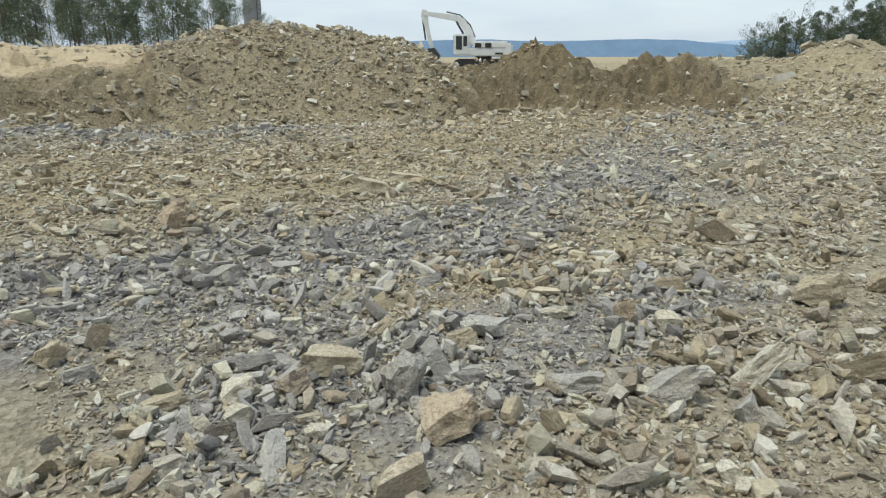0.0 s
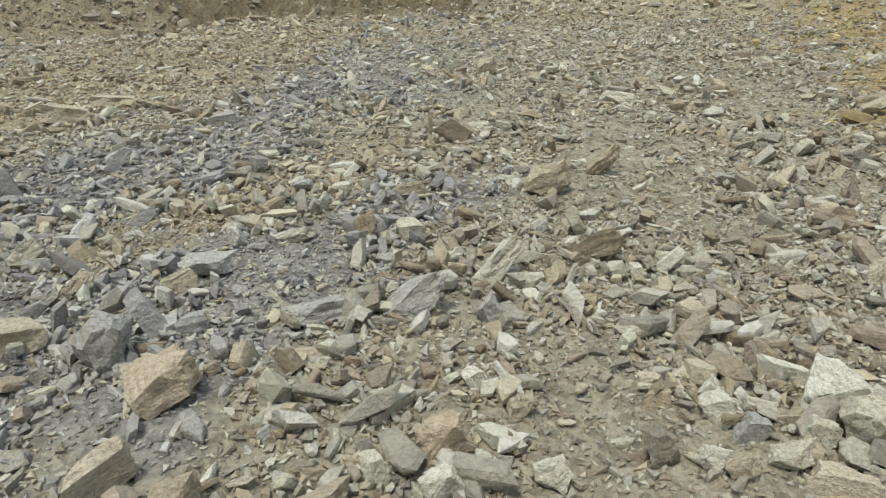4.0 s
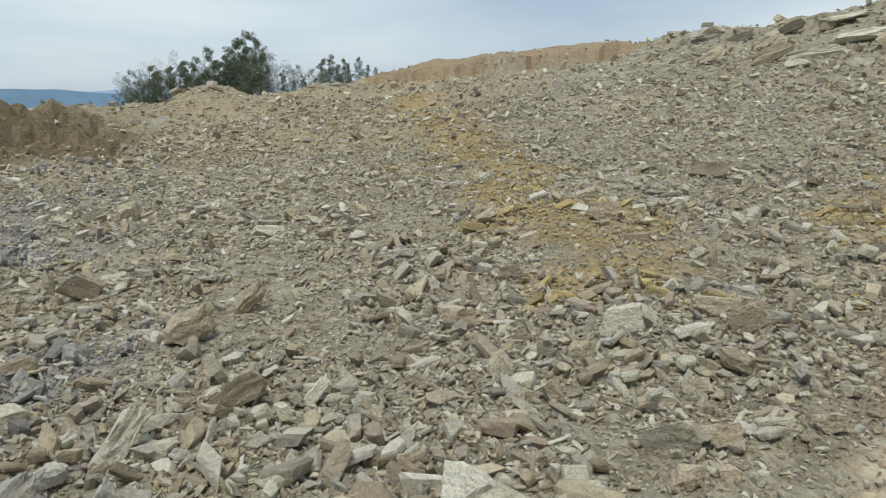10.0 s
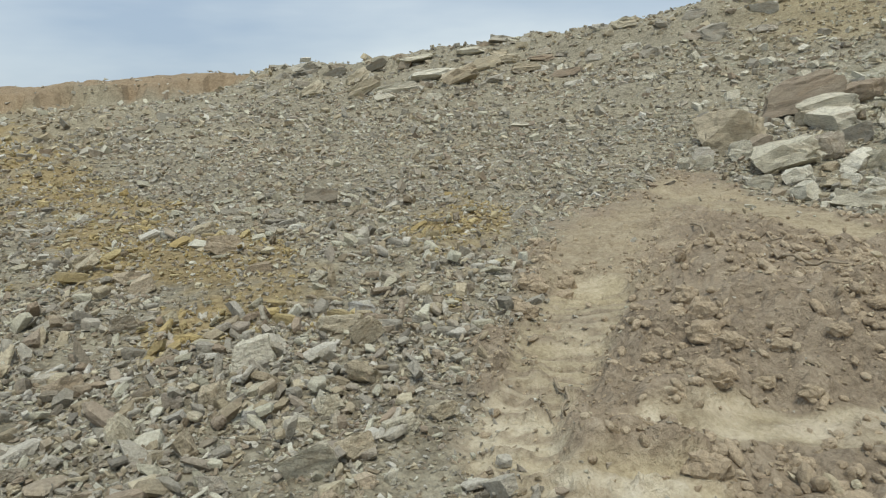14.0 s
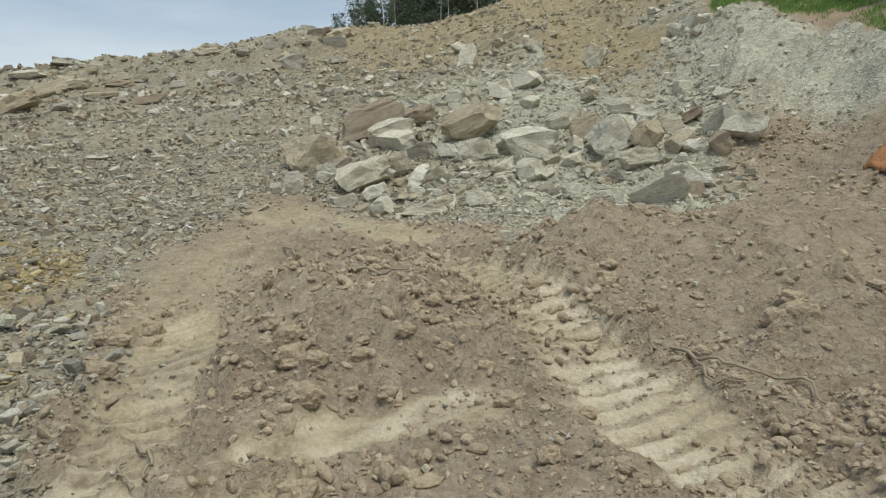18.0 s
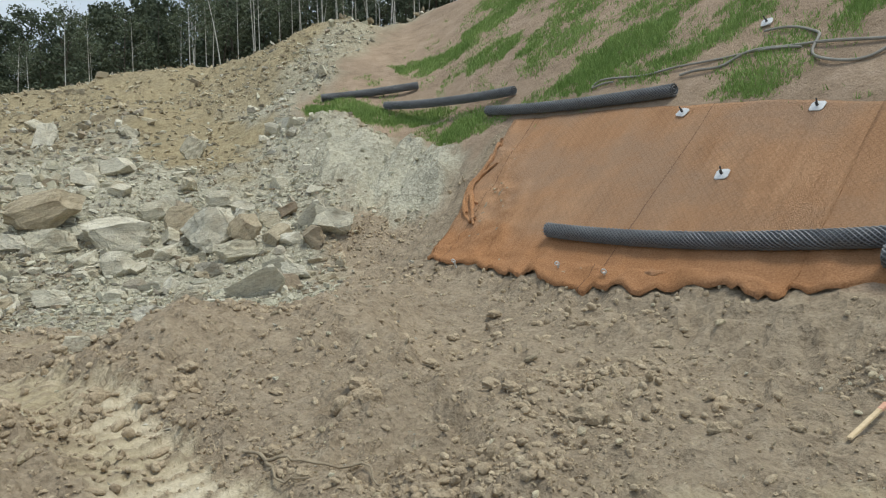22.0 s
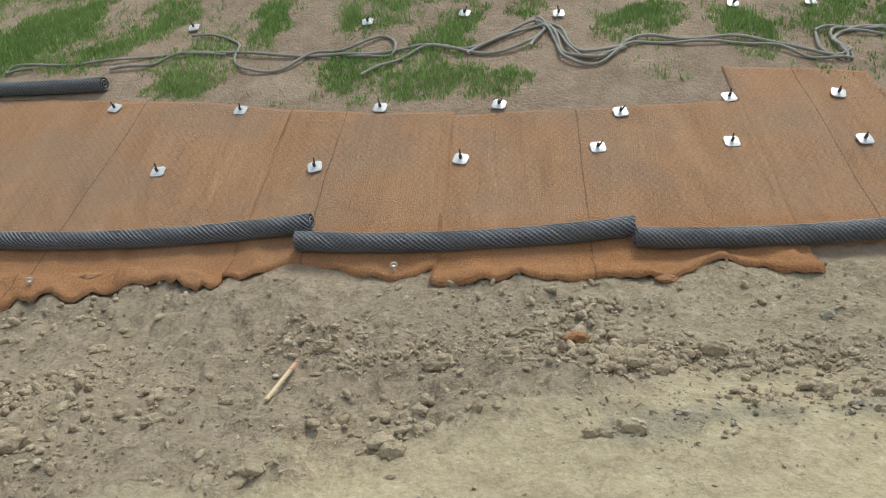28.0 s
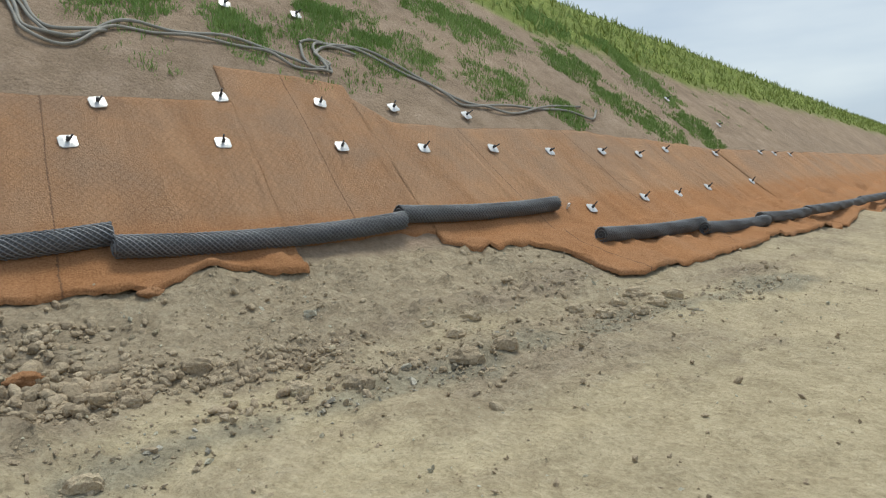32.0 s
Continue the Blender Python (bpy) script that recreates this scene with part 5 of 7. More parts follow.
dice = random.Random(21)
for table in (BOULDERS_A, BOULDERS_B, BOULDERS_C):
    for b in table:
        placed_rock(*b, dice, "boulder", "boulder in the pile at the slope's foot", "boulders of the rockfall")
for table in (LEDGE_A, LEDGE_B):
    for x_, y_, w_, h_, k_, lean_ in table:
        placed_rock(x_, y_, 0.75 * w_, 0.62 * h_, k_, 0.55 * lean_, dice, "boulder", "slab of the ledge along the slope's crest", "boulders on the slope")
for k in range(46):
    a_, r_ = dice.uniform(107, 137), dice.uniform(10.3, 12.6)
    w_ = dice.uniform(0.18, 0.45)
    x_, y_ = OX + r_ * math.sin(radians(a_)), OY + r_ * math.cos(radians(a_))
    rock(x_, y_, w_, w_ * dice.uniform(0.4, 0.6), dice.choice((4, 4, 0, 1)), dice, "boulder", "boulder in the pile at the slope's foot", "boulders of the rockfall", 0.15)
for k in range(84):
    a_ = dice.uniform(64, 106)
    r_ = float(np.interp(a_, HILL_A, CREST_R)) - dice.uniform(0.2, 4.5) ** 1.0
    w_ = 0.3 + 1.1 * dice.random() ** 2
    x_, y_ = OX + r_ * math.sin(radians(a_)), OY + r_ * math.cos(radians(a_))
    rock(x_, y_, w_, w_ * dice.uniform(0.3, 0.5), dice.choice((0, 0, 0, 1)), dice, "rock", "slab jutting from the rubble crest", "slabs along the crest", 0.34, 1.2)
for table in (NEAR_ROCKS_A, NEAR_ROCKS_B, NEAR_ROCKS_C, NEAR_ROCKS_D, NEAR_ROCKS_E, NEAR_ROCKS_F, NEAR_ROCKS_G):
    for b in table:
        placed_rock(*b, dice, "rock", "rock among loose rubble", "rocks on the rubble")
for table in (CLOD_ROCKS_A, CLOD_ROCKS_B, VERGE_ROCKS_A, VERGE_ROCKS_B):
    for b in table:
        placed_rock(*b, dice, "soil_lump" if b[4] == 5 else "rock", "lump on dozed clay", "lumps on the clay")
for table in (CLAY_LUMPS, EDGE_LUMPS):
    for b in table:
        rock(*b, dice, "soil_lump" if b[4] == 5 else "rock", "lump on dozed clay", "lumps on the clay", 0.2)


# ---- embankment: matting, mesh rolls, anchor plates ----
def on_bank(x, u):
    """A place on the embankment: x where its line starts at the foot, u metres up from the 1 m line."""
    k = 0.29 * float(step(-9, -5, x))
    px = x - k * u
    return px, float(bank_line(px)) - u / 0.96


def mat_sheet(x0, x1, foot, head, seed, label, left=(0, 0)):
    """A sheet of matting draped on the bank. foot, head: (x, u) edges; left: how far its left side leans."""
    nx, nu = max(8, int((x0 - x1) / 0.06)), 56
    nx = min(nx, 160)
    grid = np.zeros((nx + 1, nu + 1, 3))
    fx, fu = zip(*sorted(foot))
    hx, hu = zip(*sorted(head))
    for i in range(nx + 1):
        x = x0 + (x1 - x0) * i / nx
        a, b = np.interp(x, fx, fu), np.interp(x, hx, hu)
        a = a + 0.05 * float(value_noise(x, seed, 0.55, seed)) + 0.03 * float(value_noise(x, seed, 0.17, seed + 1))
        for j in range(nu + 1):
            u = a + (b - a) * j / nu
            lean = (left[0] + (left[1] - left[0]) * j / nu) * (1 - i / nx) ** 3
            grid[i, j, :2] = on_bank(x + lean, u)
            grid[i, j, 2] = u
    gx, gy, gu = grid[..., 0], grid[..., 1], grid[..., 2]
    hem = np.exp(-((np.arange(nu + 1) / nu * 14) ** 2))[None]
    low = np.clip(1.2 - gu, 0, 1.6) / 1.6
    across = gx + 0.3 * (gy - gy[:, :1]) * 0.3
    fold = 0.012 + (0.006 + 0.026 * low) * (value_noise(across, gu * 0.25, 0.16, seed) + 0.8 * value_noise(across, gu * 0.3, 0.4, seed + 1)) + 0.012 * value_noise(gx, gy, 0.8, seed + 2)
    gz = top(gx, gy) + np.maximum(fold, 0.004) + 0.012 + 0.003 * (seed % 4) + 0.012 * hem + 0.03 * np.clip(0.2 - gu, 0, 1)
    up = np.stack([gx, gy, gz], -1).reshape(-1, 3)
    n = nu + 1
    i, j = np.meshgrid(np.arange(nx), np.arange(nu), indexing="ij")
    q = np.stack([i * n + j, (i + 1) * n + j, (i + 1) * n + j + 1, i * n + j + 1], -1).reshape(-1, 4)
    rim = [k * n for k in range(nx + 1)] + [nx * n + k for k in range(1, n)] + [k * n + nu for k in range(nx - 1, -1, -1)] + [k for k in range(nu - 1, 0, -1)]
    down = up[rim] - np.array([0, 0, 0.05])
    base = len(up)
    m = len(rim)
    side = np.array([[rim[(k + 1) % m], rim[k], base + k, base + (k + 1) % m] for k in range(m)])
    me = mesh_from("coir_mat", np.concatenate([up, down]), np.concatenate([q, side]), [M_COIR], smooth=True)
    for key, v in (("across", np.repeat(np.linspace(x0, x1, nx + 1), n)), ("up", gu.reshape(-1))):
        at = me.attributes.new(key, "FLOAT", "POINT")
        at.data.foreach_set("value", np.concatenate([v, v[rim]]).astype(np.float32))
    return tagged(new("coir_mat", me), label, "erosion mat", "matting on the embankment")


mat_sheet(6.35, 1.27, [(6.3, -0.58), (5.2, -0.63), (4.15, -0.76), (3.8, -0.88), (3.0, -0.87), (2.43, -0.92), (2.25, -0.71), (1.86, -0.65), (1.21, -0.69)], [(6.3, 2.35), (4.4, 2.2), (2.4, 1.95), (1.3, 1.75)], 3, "orange-brown coir mat with wrinkled, curled lower hem", (0.0, 1.0))
mat_sheet(1.3, -0.72, [(1.25, -0.5), (1.12, -0.48), (0.71, -0.32), (0.24, -0.41), (-0.37, -0.54), (-0.76, -0.4)], [(1.3, 1.75), (0.3, 1.62), (-0.7, 1.55)], 5, "orange-brown coir mat on the embankment's foot")
mat_sheet(-0.68, -4.0, [(-0.7, -0.62), (-0.93, -0.66), (-1.7, -0.7), (-2.15, -0.6), (-2.7, -0.72), (-3.0, -0.58), (-3.5, -0.6), (-4.0, -0.69)], [(-0.7, 1.5), (-2.6, 1.5), (-3.95, 1.5)], 7, "orange-brown coir mat with a frayed lower edge")
mat_sheet(-3.97, -5.76, [(-3.97, -0.3), (-4.8, -0.28), (-5.7, -0.3)], [(-3.97, 2.1), (-5.0, 2.05), (-5.7, 1.95)], 9, "orange-brown coir mat under wire mesh")
mat_sheet(-5.72, -7.36, [(-5.72, -0.4), (-5.87, -0.45), (-6.0, -0.72), (-6.75, -0.74), (-7.05, -1.0), (-7.3, -1.3)], [(-5.72, 1.75), (-6.2, 1.3), (-7.3, 1.25)], 11, "orange-brown coir mat with loose folded hem")
mat_sheet(-7.1, -16.0, [(-16.0, -1.66), (-12.2, -1.7), (-8.7, -1.76), (-7.4, -1.74), (-7.1, -1.66)], [(-16.0, 0.95), (-11.0, 1.3), (-7.1, 1.25)], 13, "orange-brown coir mat along the embankment")
mat_sheet(-16.02, -45.0, [(-45.0, -1.5), (-16.0, -1.66)], [(-45.0, 0.9), (-16.0, 0.95)], 15, "long coir mat running along the distant embankment")


def roll_meshes():
    """A rolled-up wire mesh, 1 m long in x, 0.23 m thick: dark core and crossing wires."""
    core = bmesh.new()
    tube(core, [(i / 12, 0, 0) for i in range(13)], 0.098, 16)
    wires = bmesh.new()
    turns_, count, seg = 1.55, 13, 16
    for way in (1, -1):
        for c in range(count):
            pts = []
            for i in range(seg + 1):
                a = 2 * math.pi * (c / count + way * turns_ * i / seg)
                r = 0.113 if way > 0 else 0.108
                pts.append((i / seg, r * math.cos(a), r * math.sin(a)))
            tube(wires, pts, 0.0075 if way > 0 else 0.0052, 3, False)
    out = []
    for b, n, m in ((core, "roll_core", M_ROLL), (wires, "wire_mesh", M_STEEL)):
        me = bpy.data.meshes.new(n)
        for f in b.faces:
            f.smooth = True
        b.to_mesh(me)
        b.free()
        me.materials.append(m)
        out.append(me)
    return out


def bent(me, a, b, name, sag):
    """The unit roll laid from a to b in steps of about a metre, hanging by sag in its middle."""
    a, b = Vector(a), Vector(b)
    d = b - a
    n = max(1, round(d.length))
    base = np.array([v.co[:] for v in me.vertices])
    along, side = d.normalized(), Vector((0, 0, 1)).cross(d).normalized()
    up = d.cross(side).normalized()
    vs, fs = [], []
    tri = [tuple(p.vertices) for p in me.polygons if len(p.vertices) == 4]
    for k in range(n):
        t = (base[:, 0] + k) / n
        mid = np.outer(t, np.array(d)) + np.array(a) + np.outer(4 * sag * t * (1 - t), np.array(Vector((0, 0.76, -0.65))))
        vs.append(mid + 0.86 * (np.outer(base[:, 1], np.array(side)) + np.outer(base[:, 2], np.array(up))))
        fs.append(np.array(tri) + k * len(base))
    return mesh_from(name, np.concatenate(vs), np.concatenate(fs), list(me.materials), smooth=True)


UNIT_CORE, UNIT_WIRE = roll_meshes()


def mesh_roll(xa, ya, xb, yb, label, lift=0.03, sag=0.05):
    ends = []
    for x, y in ((xa, ya), (xb, yb)):
        e = 0.15
        gx, gy = float(height(x + e, y) - height(x - e, y)) / (2 * e), float(height(x, y + e) - height(x, y - e)) / (2 * e)
        ends.append(Vector((x, y, float(height(x, y)) + (0.108 + lift) * math.sqrt(1 + gx * gx + gy * gy))))
    a, b = ends
    t = thing("mesh_roll", label, "wire mesh roll", "rolls of wire mesh")
    core = part("roll_core", bent(UNIT_CORE, a, b, "roll_core", sag), None, t)
    part("wire_mesh", bent(UNIT_WIRE, a, b, "wire_mesh", sag), None, t, "grey diamond wire mesh")
    d = (Vector(b) - Vector(a)).normalized()
    for p, w in ((a, d), (b, -d)):
        e = bmesh.new()
        side = Vector((0, 0, 1)).cross(d).normalized()
        up = d.cross(side)
        pts = [Vector(p) - w * 0.004 + r * (math.cos(g) * side + math.sin(g) * up) for g, r in ((0.45 * i, 0.012 + 0.0027 * i) for i in range(30))]
        tube(e, pts, 0.006, 4)
        part("coil_end", e, M_STEEL, t, "spiral cut end of the roll")
    return t


LOW = "grey wire mesh roll lying on coir matting"
mesh_roll(4.46, -8.38, 0.56, -7.22, LOW, 0.012, 0.13)
mesh_roll(0.71, -7.05, -2.45, -6.21, LOW, 0.012, 0.1)
mesh_roll(-2.41, -6.09, -5.24, -5.63, LOW, 0.012, 0.08)
mesh_roll(-5.25, -5.71, -7.87, -5.37, LOW, 0.012, 0.06)
mesh_roll(-7.66, -4.59, -10.33, -4.33, LOW, 0.085, 0.04)
mesh_roll(-10.04, -4.18, -12.2, -3.95, LOW, 0.085, 0.03)
mesh_roll(-12.43, -4.11, -14.57, -3.89, LOW, 0.085, 0.03)
mesh_roll(-14.86, -3.95, -19.5, -3.77, LOW, 0.085, 0.02)
mesh_roll(-19.7, -3.85, -24.3, -3.8, LOW, 0.085, 0.02)
HIGH = "grey wire mesh roll lying in grass above the matting"
mesh_roll(12.93, -12.79, 11.17, -14.57, HIGH, 0.0)
mesh_roll(11.17, -13.23, 7.17, -12.47, HIGH, 0.0, 0.12)
mesh_roll(7.58, -12.1, 3.42, -10.51, HIGH, 0.0, 0.1)

bm_plate = bmesh.new()
ring8 = [(-0.125, -0.08), (-0.085, -0.115), (0.08, -0.12), (0.12, -0.075), (0.122, 0.085), (0.08, 0.12), (-0.085, 0.118), (-0.12, 0.08)]
lowr = [bm_plate.verts.new((px, py, 0)) for px, py in ring8]
midr = [bm_plate.verts.new((px * 0.97, py * 0.97, 0.012)) for px, py in ring8]
dome = [bm_plate.verts.new((px * 0.42, py * 0.5, 0.022)) for px, py in ring8]
for a_, b_ in ((lowr, midr), (midr, dome)):
    for k_ in range(8):
        bm_plate.faces.new((a_[k_], a_[(k_ + 1) % 8], b_[(k_ + 1) % 8], b_[k_]))
bm_plate.faces.new(dome)
bm_plate.faces.new(lowr[::-1])
PLATE_ME = bpy.data.meshes.new("plate")
bm_plate.to_mesh(PLATE_ME)
bm_plate.free()
PLATE_ME.materials.append(M_PLATE)
bm_bolt = bmesh.new()
tube(bm_bolt, [(0, 0, 0.01), (0, 0, 0.19)], 0.014, 10)
BOLT_ME = bpy.data.meshes.new("bolt")
bm_bolt.to_mesh(BOLT_ME)
bm_bolt.free()
BOLT_ME.materials.append(M_BOLT)
bm_nut = bmesh.new()
tube(bm_nut, [(0, 0, 0.018), (0, 0, 0.085), (0, 0, 0.095)], [0.027, 0.027, 0.018], 6)
NUT_ME = bpy.data.meshes.new("nut")
bm_nut.to_mesh(NUT_ME)
bm_nut.free()
NUT_ME.materials.append(M_BOLT)


def anchor(x, y, dice, size=0.68):
    """A soil nail: spike plate flat on the slope, nut and threaded bar standing out of it."""
    t = thing("anchor_plate", "galvanised anchor plate with dark bolt on matting", "anchor plate", "anchor plates on the embankment")
    e = 0.12
    nx = -(float(height(x + e, y)) - float(height(x - e, y))) / (2 * e)
    ny = -(float(height(x, y + e)) - float(height(x, y - e))) / (2 * e)
    q = Vector((nx, ny, 0.8)).to_track_quat("Z", "X")
    part("plate", PLATE_ME, None, t, "bright galvanised plate").matrix_local = Matrix.Rotation(dice.uniform(-0.3, 0.3), 4, "Z") @ Matrix.Rotation(radians(90), 4, "Z")
    bolt = part("bolt", BOLT_ME, None, t)
    bolt.matrix_local = Matrix.Rotation(dice.uniform(-0.3, 0.3), 4, "X") @ Matrix.Rotation(dice.uniform(-0.35, 0.15), 4, "Y")
    part("nut", NUT_ME, None, t).matrix_local = bolt.matrix_local
    t.matrix_world = Matrix.Translation((x, y, float(top(x, y)) + 0.06)) @ q.to_matrix().to_4x4() @ Matrix.Diagonal((size, size, size, 1))
    return t


dice = random.Random(5)
for row in ([(2.34, -8.63), (0.51, -8.03), (-1.08, -7.57), (-2.55, -7.28), (-3.96, -7.0), (-5.37, -6.76), (-6.61, -6.59), (-7.9, -6.44), (-9.2, -6.31), (-10.73, -6.23), (-11.99, -6.15), (-13.3, -6.2), (-15.7, -6.06), (-19.16, -6.11), (-20.36, -6.08), (-21.9, -6.07)],
            [(3.17, -10.04), (1.44, -9.32), (-0.31, -8.7), (-1.7, -8.22), (-3.01, -7.71), (-4.33, -7.63), (-5.62, -7.45), (-6.75, -7.28), (-8.08, -7.07)],
            [(-8.67, -5.28), (-10.38, -5.28), (-11.66, -5.25), (-13.18, -5.29), (-15.79, -5.28), (-17.19, -7.84), (-18.67, -7.03)],
            [(-0.32, -10.5), (-1.72, -10.14), (-3.0, -9.71), (2.34, -11.52), (-5.5, -9.36), (-6.6, -9.19)]):
    for px, py in row:
        anchor(px, py, dice)


# ---- hoses on the slope ----
def smooth_path(pts, n=6):
    """A soft curve through places on the ground."""
    p = [np.array(q, float) for q in pts]
    p = [2 * p[0] - p[1]] + p + [2 * p[-1] - p[-2]]
    out = []
    for a, b, c, d in zip(p, p[1:], p[2:], p[3:]):
        for i in range(n):
            t = i / n
            out.append(0.5 * (2 * b + (c - a) * t + (2 * a - 5 * b + 4 * c - d) * t * t + (3 * b - a - 3 * c + d) * t ** 3))
    return out + [p[-2]]


def hose(pts, radius, off, label):
    path = smooth_path(pts)
    bm = bmesh.new()
    tube(bm, [(q[0] + off * 0.5, q[1] + off, float(height(q[0] + off * 0.5, q[1] + off)) + radius + 0.03 + 0.02 * math.sin(i * 0.6)) for i, q in enumerate(path)], radius, 7)
    ob = part("hose", bm, M_HOSE, None, smooth=True)
    return tagged(ob, label, "hose", "hoses on the slope")


HOSE_A = [(3.47, -10.99), (2.93, -10.86), (2.53, -10.91), (1.94, -10.76), (1.34, -10.44), (0.45, -10.05), (-0.17, -9.80), (-0.95, -9.67), (-1.60, -9.38), (-2.47, -9.61), (-2.76, -9.59), (-2.80, -9.25), (-2.79, -8.89), (-3.17, -8.68), (-3.76, -8.93), (-4.33, -8.80), (-5.00, -8.68), (-5.52, -8.48), (-5.81, -8.21), (-6.20, -8.09), (-6.36, -8.14), (-6.32, -8.44), (-6.60, -8.58), (-7.10, -8.45)]
HOSE_B = [(2.34, -11.32), (1.80, -11.05), (1.57, -10.74), (1.62, -10.44), (1.40, -10.11), (0.93, -9.96), (0.45, -10.11), (-0.02, -10.02), (-0.52, -10.09), (-0.65, -9.84), (-0.55, -9.66), (-0.16, -9.75), (0.14, -9.98)]
HOSE_C = [(-0.13, -9.39), (-0.60, -9.49), (-1.09, -9.60), (-1.80, -9.21), (-2.44, -9.24), (-2.74, -9.53), (-2.67, -9.69), (-2.90, -9.42), (-2.92, -9.03), (-3.14, -8.79), (-3.63, -8.84)]
HOSE_D = [(-6.19, -8.58), (-6.57, -8.61), (-7.26, -8.46), (-7.81, -8.04), (-8.11, -7.49), (-8.41, -7.28), (-9.75, -7.25), (-10.94, -7.21), (-11.75, -7.02), (-12.34, -7.22)]
HOSE_E = [(-6.19, -8.58), (-6.03, -8.26), (-6.24, -8.04), (-6.40, -8.47), (-7.08, -8.51), (-7.81, -7.91), (-8.18, -7.55), (-8.72, -7.30), (-9.27, -7.15), (-10.49, -7.28), (-11.97, -7.39)]
HOSE_F = [(4.73, -11.53), (5.12, -11.60), (5.03, -11.70), (4.20, -11.42), (3.48, -11.19), (2.63, -10.99), (1.76, -10.60)]

hose(HOSE_A, 0.022, 0, "dusty grey supply hose looped across the grassy slope")
hose(HOSE_A[8:], 0.020, 0.09, "dusty grey supply hose beside a second one")
hose(HOSE_B, 0.020, 0, "dusty grey hose lying in loops")
hose(HOSE_C, 0.022, 0, "dusty grey hose with its open end on the slope")
hose(HOSE_C[4:], 0.020, 0.08, "dusty grey hose bundled with others")
hose(HOSE_D, 0.022, 0, "dusty grey hose running down the slope")
hose(HOSE_E, 0.020, 0.03, "dusty grey hose twisted along the slope")
hose(HOSE_F, 0.018, 0, "thin dusty grey hose behind a mesh roll")


# ---- grass on the slope ----
def grass_patches():
    rng = np.random.default_rng(4)
    xs, ys, hs = [], [], []
    for table in (GRASS_A, GRASS_B, GRASS_C, GRASS_D, GRASS_E):
        for cx, cy, rx, ry in table:
            n = int(min(8000, 2600 * rx * ry + 180))
            ang, out = rng.uniform(0, 2 * np.pi, n), np.sqrt(rng.uniform(0, 1, n))
            ragged = 0.95 + 0.4 * value_noise(2 * np.cos(ang) + cx, 2 * np.sin(ang) + cy, 0.7, 47)
            g = np.stack([np.cos(ang), np.sin(ang)], -1) * (out * ragged)[:, None]
            dx = g[:, 0] * rx * 1.15
            dy = g[:, 1] * ry
            xs.append(cx + dx + 0.15 * dy)
            ys.append(cy + dy)
            hs.append(rng.uniform(0.03, 0.105, n) * (0.7 + 0.5 * np.exp(-(g ** 2).sum(1))))
    n = 39000
    x = rng.uniform(-24, 13.5, n)
    y = bank_line(x) - rng.uniform(1.9, 9.5, n)
    k = value_noise(x + 0.6 * y, 0.45 * y - 0.3 * x, 0.55, 41) + 0.6 * value_noise(x, y, 0.3, 42)
    keep = k > 0.3 - 0.28 * step(3.5, 6, bank_depth(x, y)) * (x > -8)
    xs.append(x[keep])
    ys.append(y[keep])
    hs.append(rng.uniform(0.04, 0.1, keep.sum()))
    x, y, h = np.concatenate(xs), np.concatenate(ys), np.concatenate(hs)
    thin = value_noise(x, y, 0.35, 45) + 0.7 * value_noise(x, y, 0.16, 46)
    keep = thin > rng.uniform(-1.15, 0.45, len(x))
    x, y, h = x[keep], y[keep], h[keep]
    ok = bank_depth(x, y) > np.interp(x, [-20, -6, -5, 2, 6, 9, 10.5, 12, 13.2], [0.9, 1.3, 1.8, 1.8, 2.1, 1.9, 1.5, 1.1, 0.75])
    m = masks(x, y)
    ok &= (m["bank"] > 0.4) & (m["cliff"] < 0.45)
    return x[ok], y[ok], h[ok]


def blades(name, x, y, h, mat, label, wide=0.012, seed=1, per=3):
    """Grass: per blades at each place, each a narrow leaning strip."""
    rng = np.random.default_rng(seed)
    x, y, h = np.repeat(x, per), np.repeat(y, per), np.repeat(h, per)
    x, y = x + rng.normal(0, 0.025, len(x)), y + rng.normal(0, 0.025, len(x))
    h = h * rng.uniform(0.6, 1.2, len(x))
    z = height(x, y) - 0.01
    a, b = rng.uniform(0, 2 * np.pi, len(x)), rng.uniform(0, 2 * np.pi, len(x))
    w = wide * rng.uniform(0.7, 1.4, len(x))
    lean = rng.uniform(0.1, 0.7, len(x)) * h
    sx, sy, lx, ly = np.cos(a) * w, np.sin(a) * w, np.cos(b) * lean, np.sin(b) * lean
    p = np.stack([np.stack([x - sx, y - sy, z], -1), np.stack([x + sx, y + sy, z], -1), np.stack([x + lx + sx * 0.2, y + ly + sy * 0.2, z + h], -1), np.stack([x + lx - sx * 0.2, y + ly - sy * 0.2, z + h], -1)], 1)
    f = np.arange(len(x) * 4).reshape(-1, 4)
    return tagged(new(name, mesh_from(name, p.reshape(-1, 3), f, [mat])), label, "grass", kind="stuff")


GRASS_A = [(4.87, -12.73, 1.04, 0.78), (3.04, -11.84, 0.62, 0.42), (2.23, -10.54, 0.58, 0.69), (3.94, -11.51, 0.61, 0.39), (1.13, -11.23, 0.29, 0.46), (-0.74, -9.37, 0.63, 0.43), (-0.97, -8.94, 0.82, 0.31), (-0.31, -10.98, 0.38, 0.33), (-1.70, -10.17, 0.31, 0.40), (-2.66, -10.05, 0.27, 0.22), (-4.00, -9.25, 0.60, 0.42), (-5.31, -8.90, 0.36, 0.49), (-6.77, -8.89, 0.77, 0.40), (0.16, -9.62, 0.36, 0.52), (-1.79, -8.63, 0.44, 0.28), (-4.31, -9.53, 0.45, 0.20)]
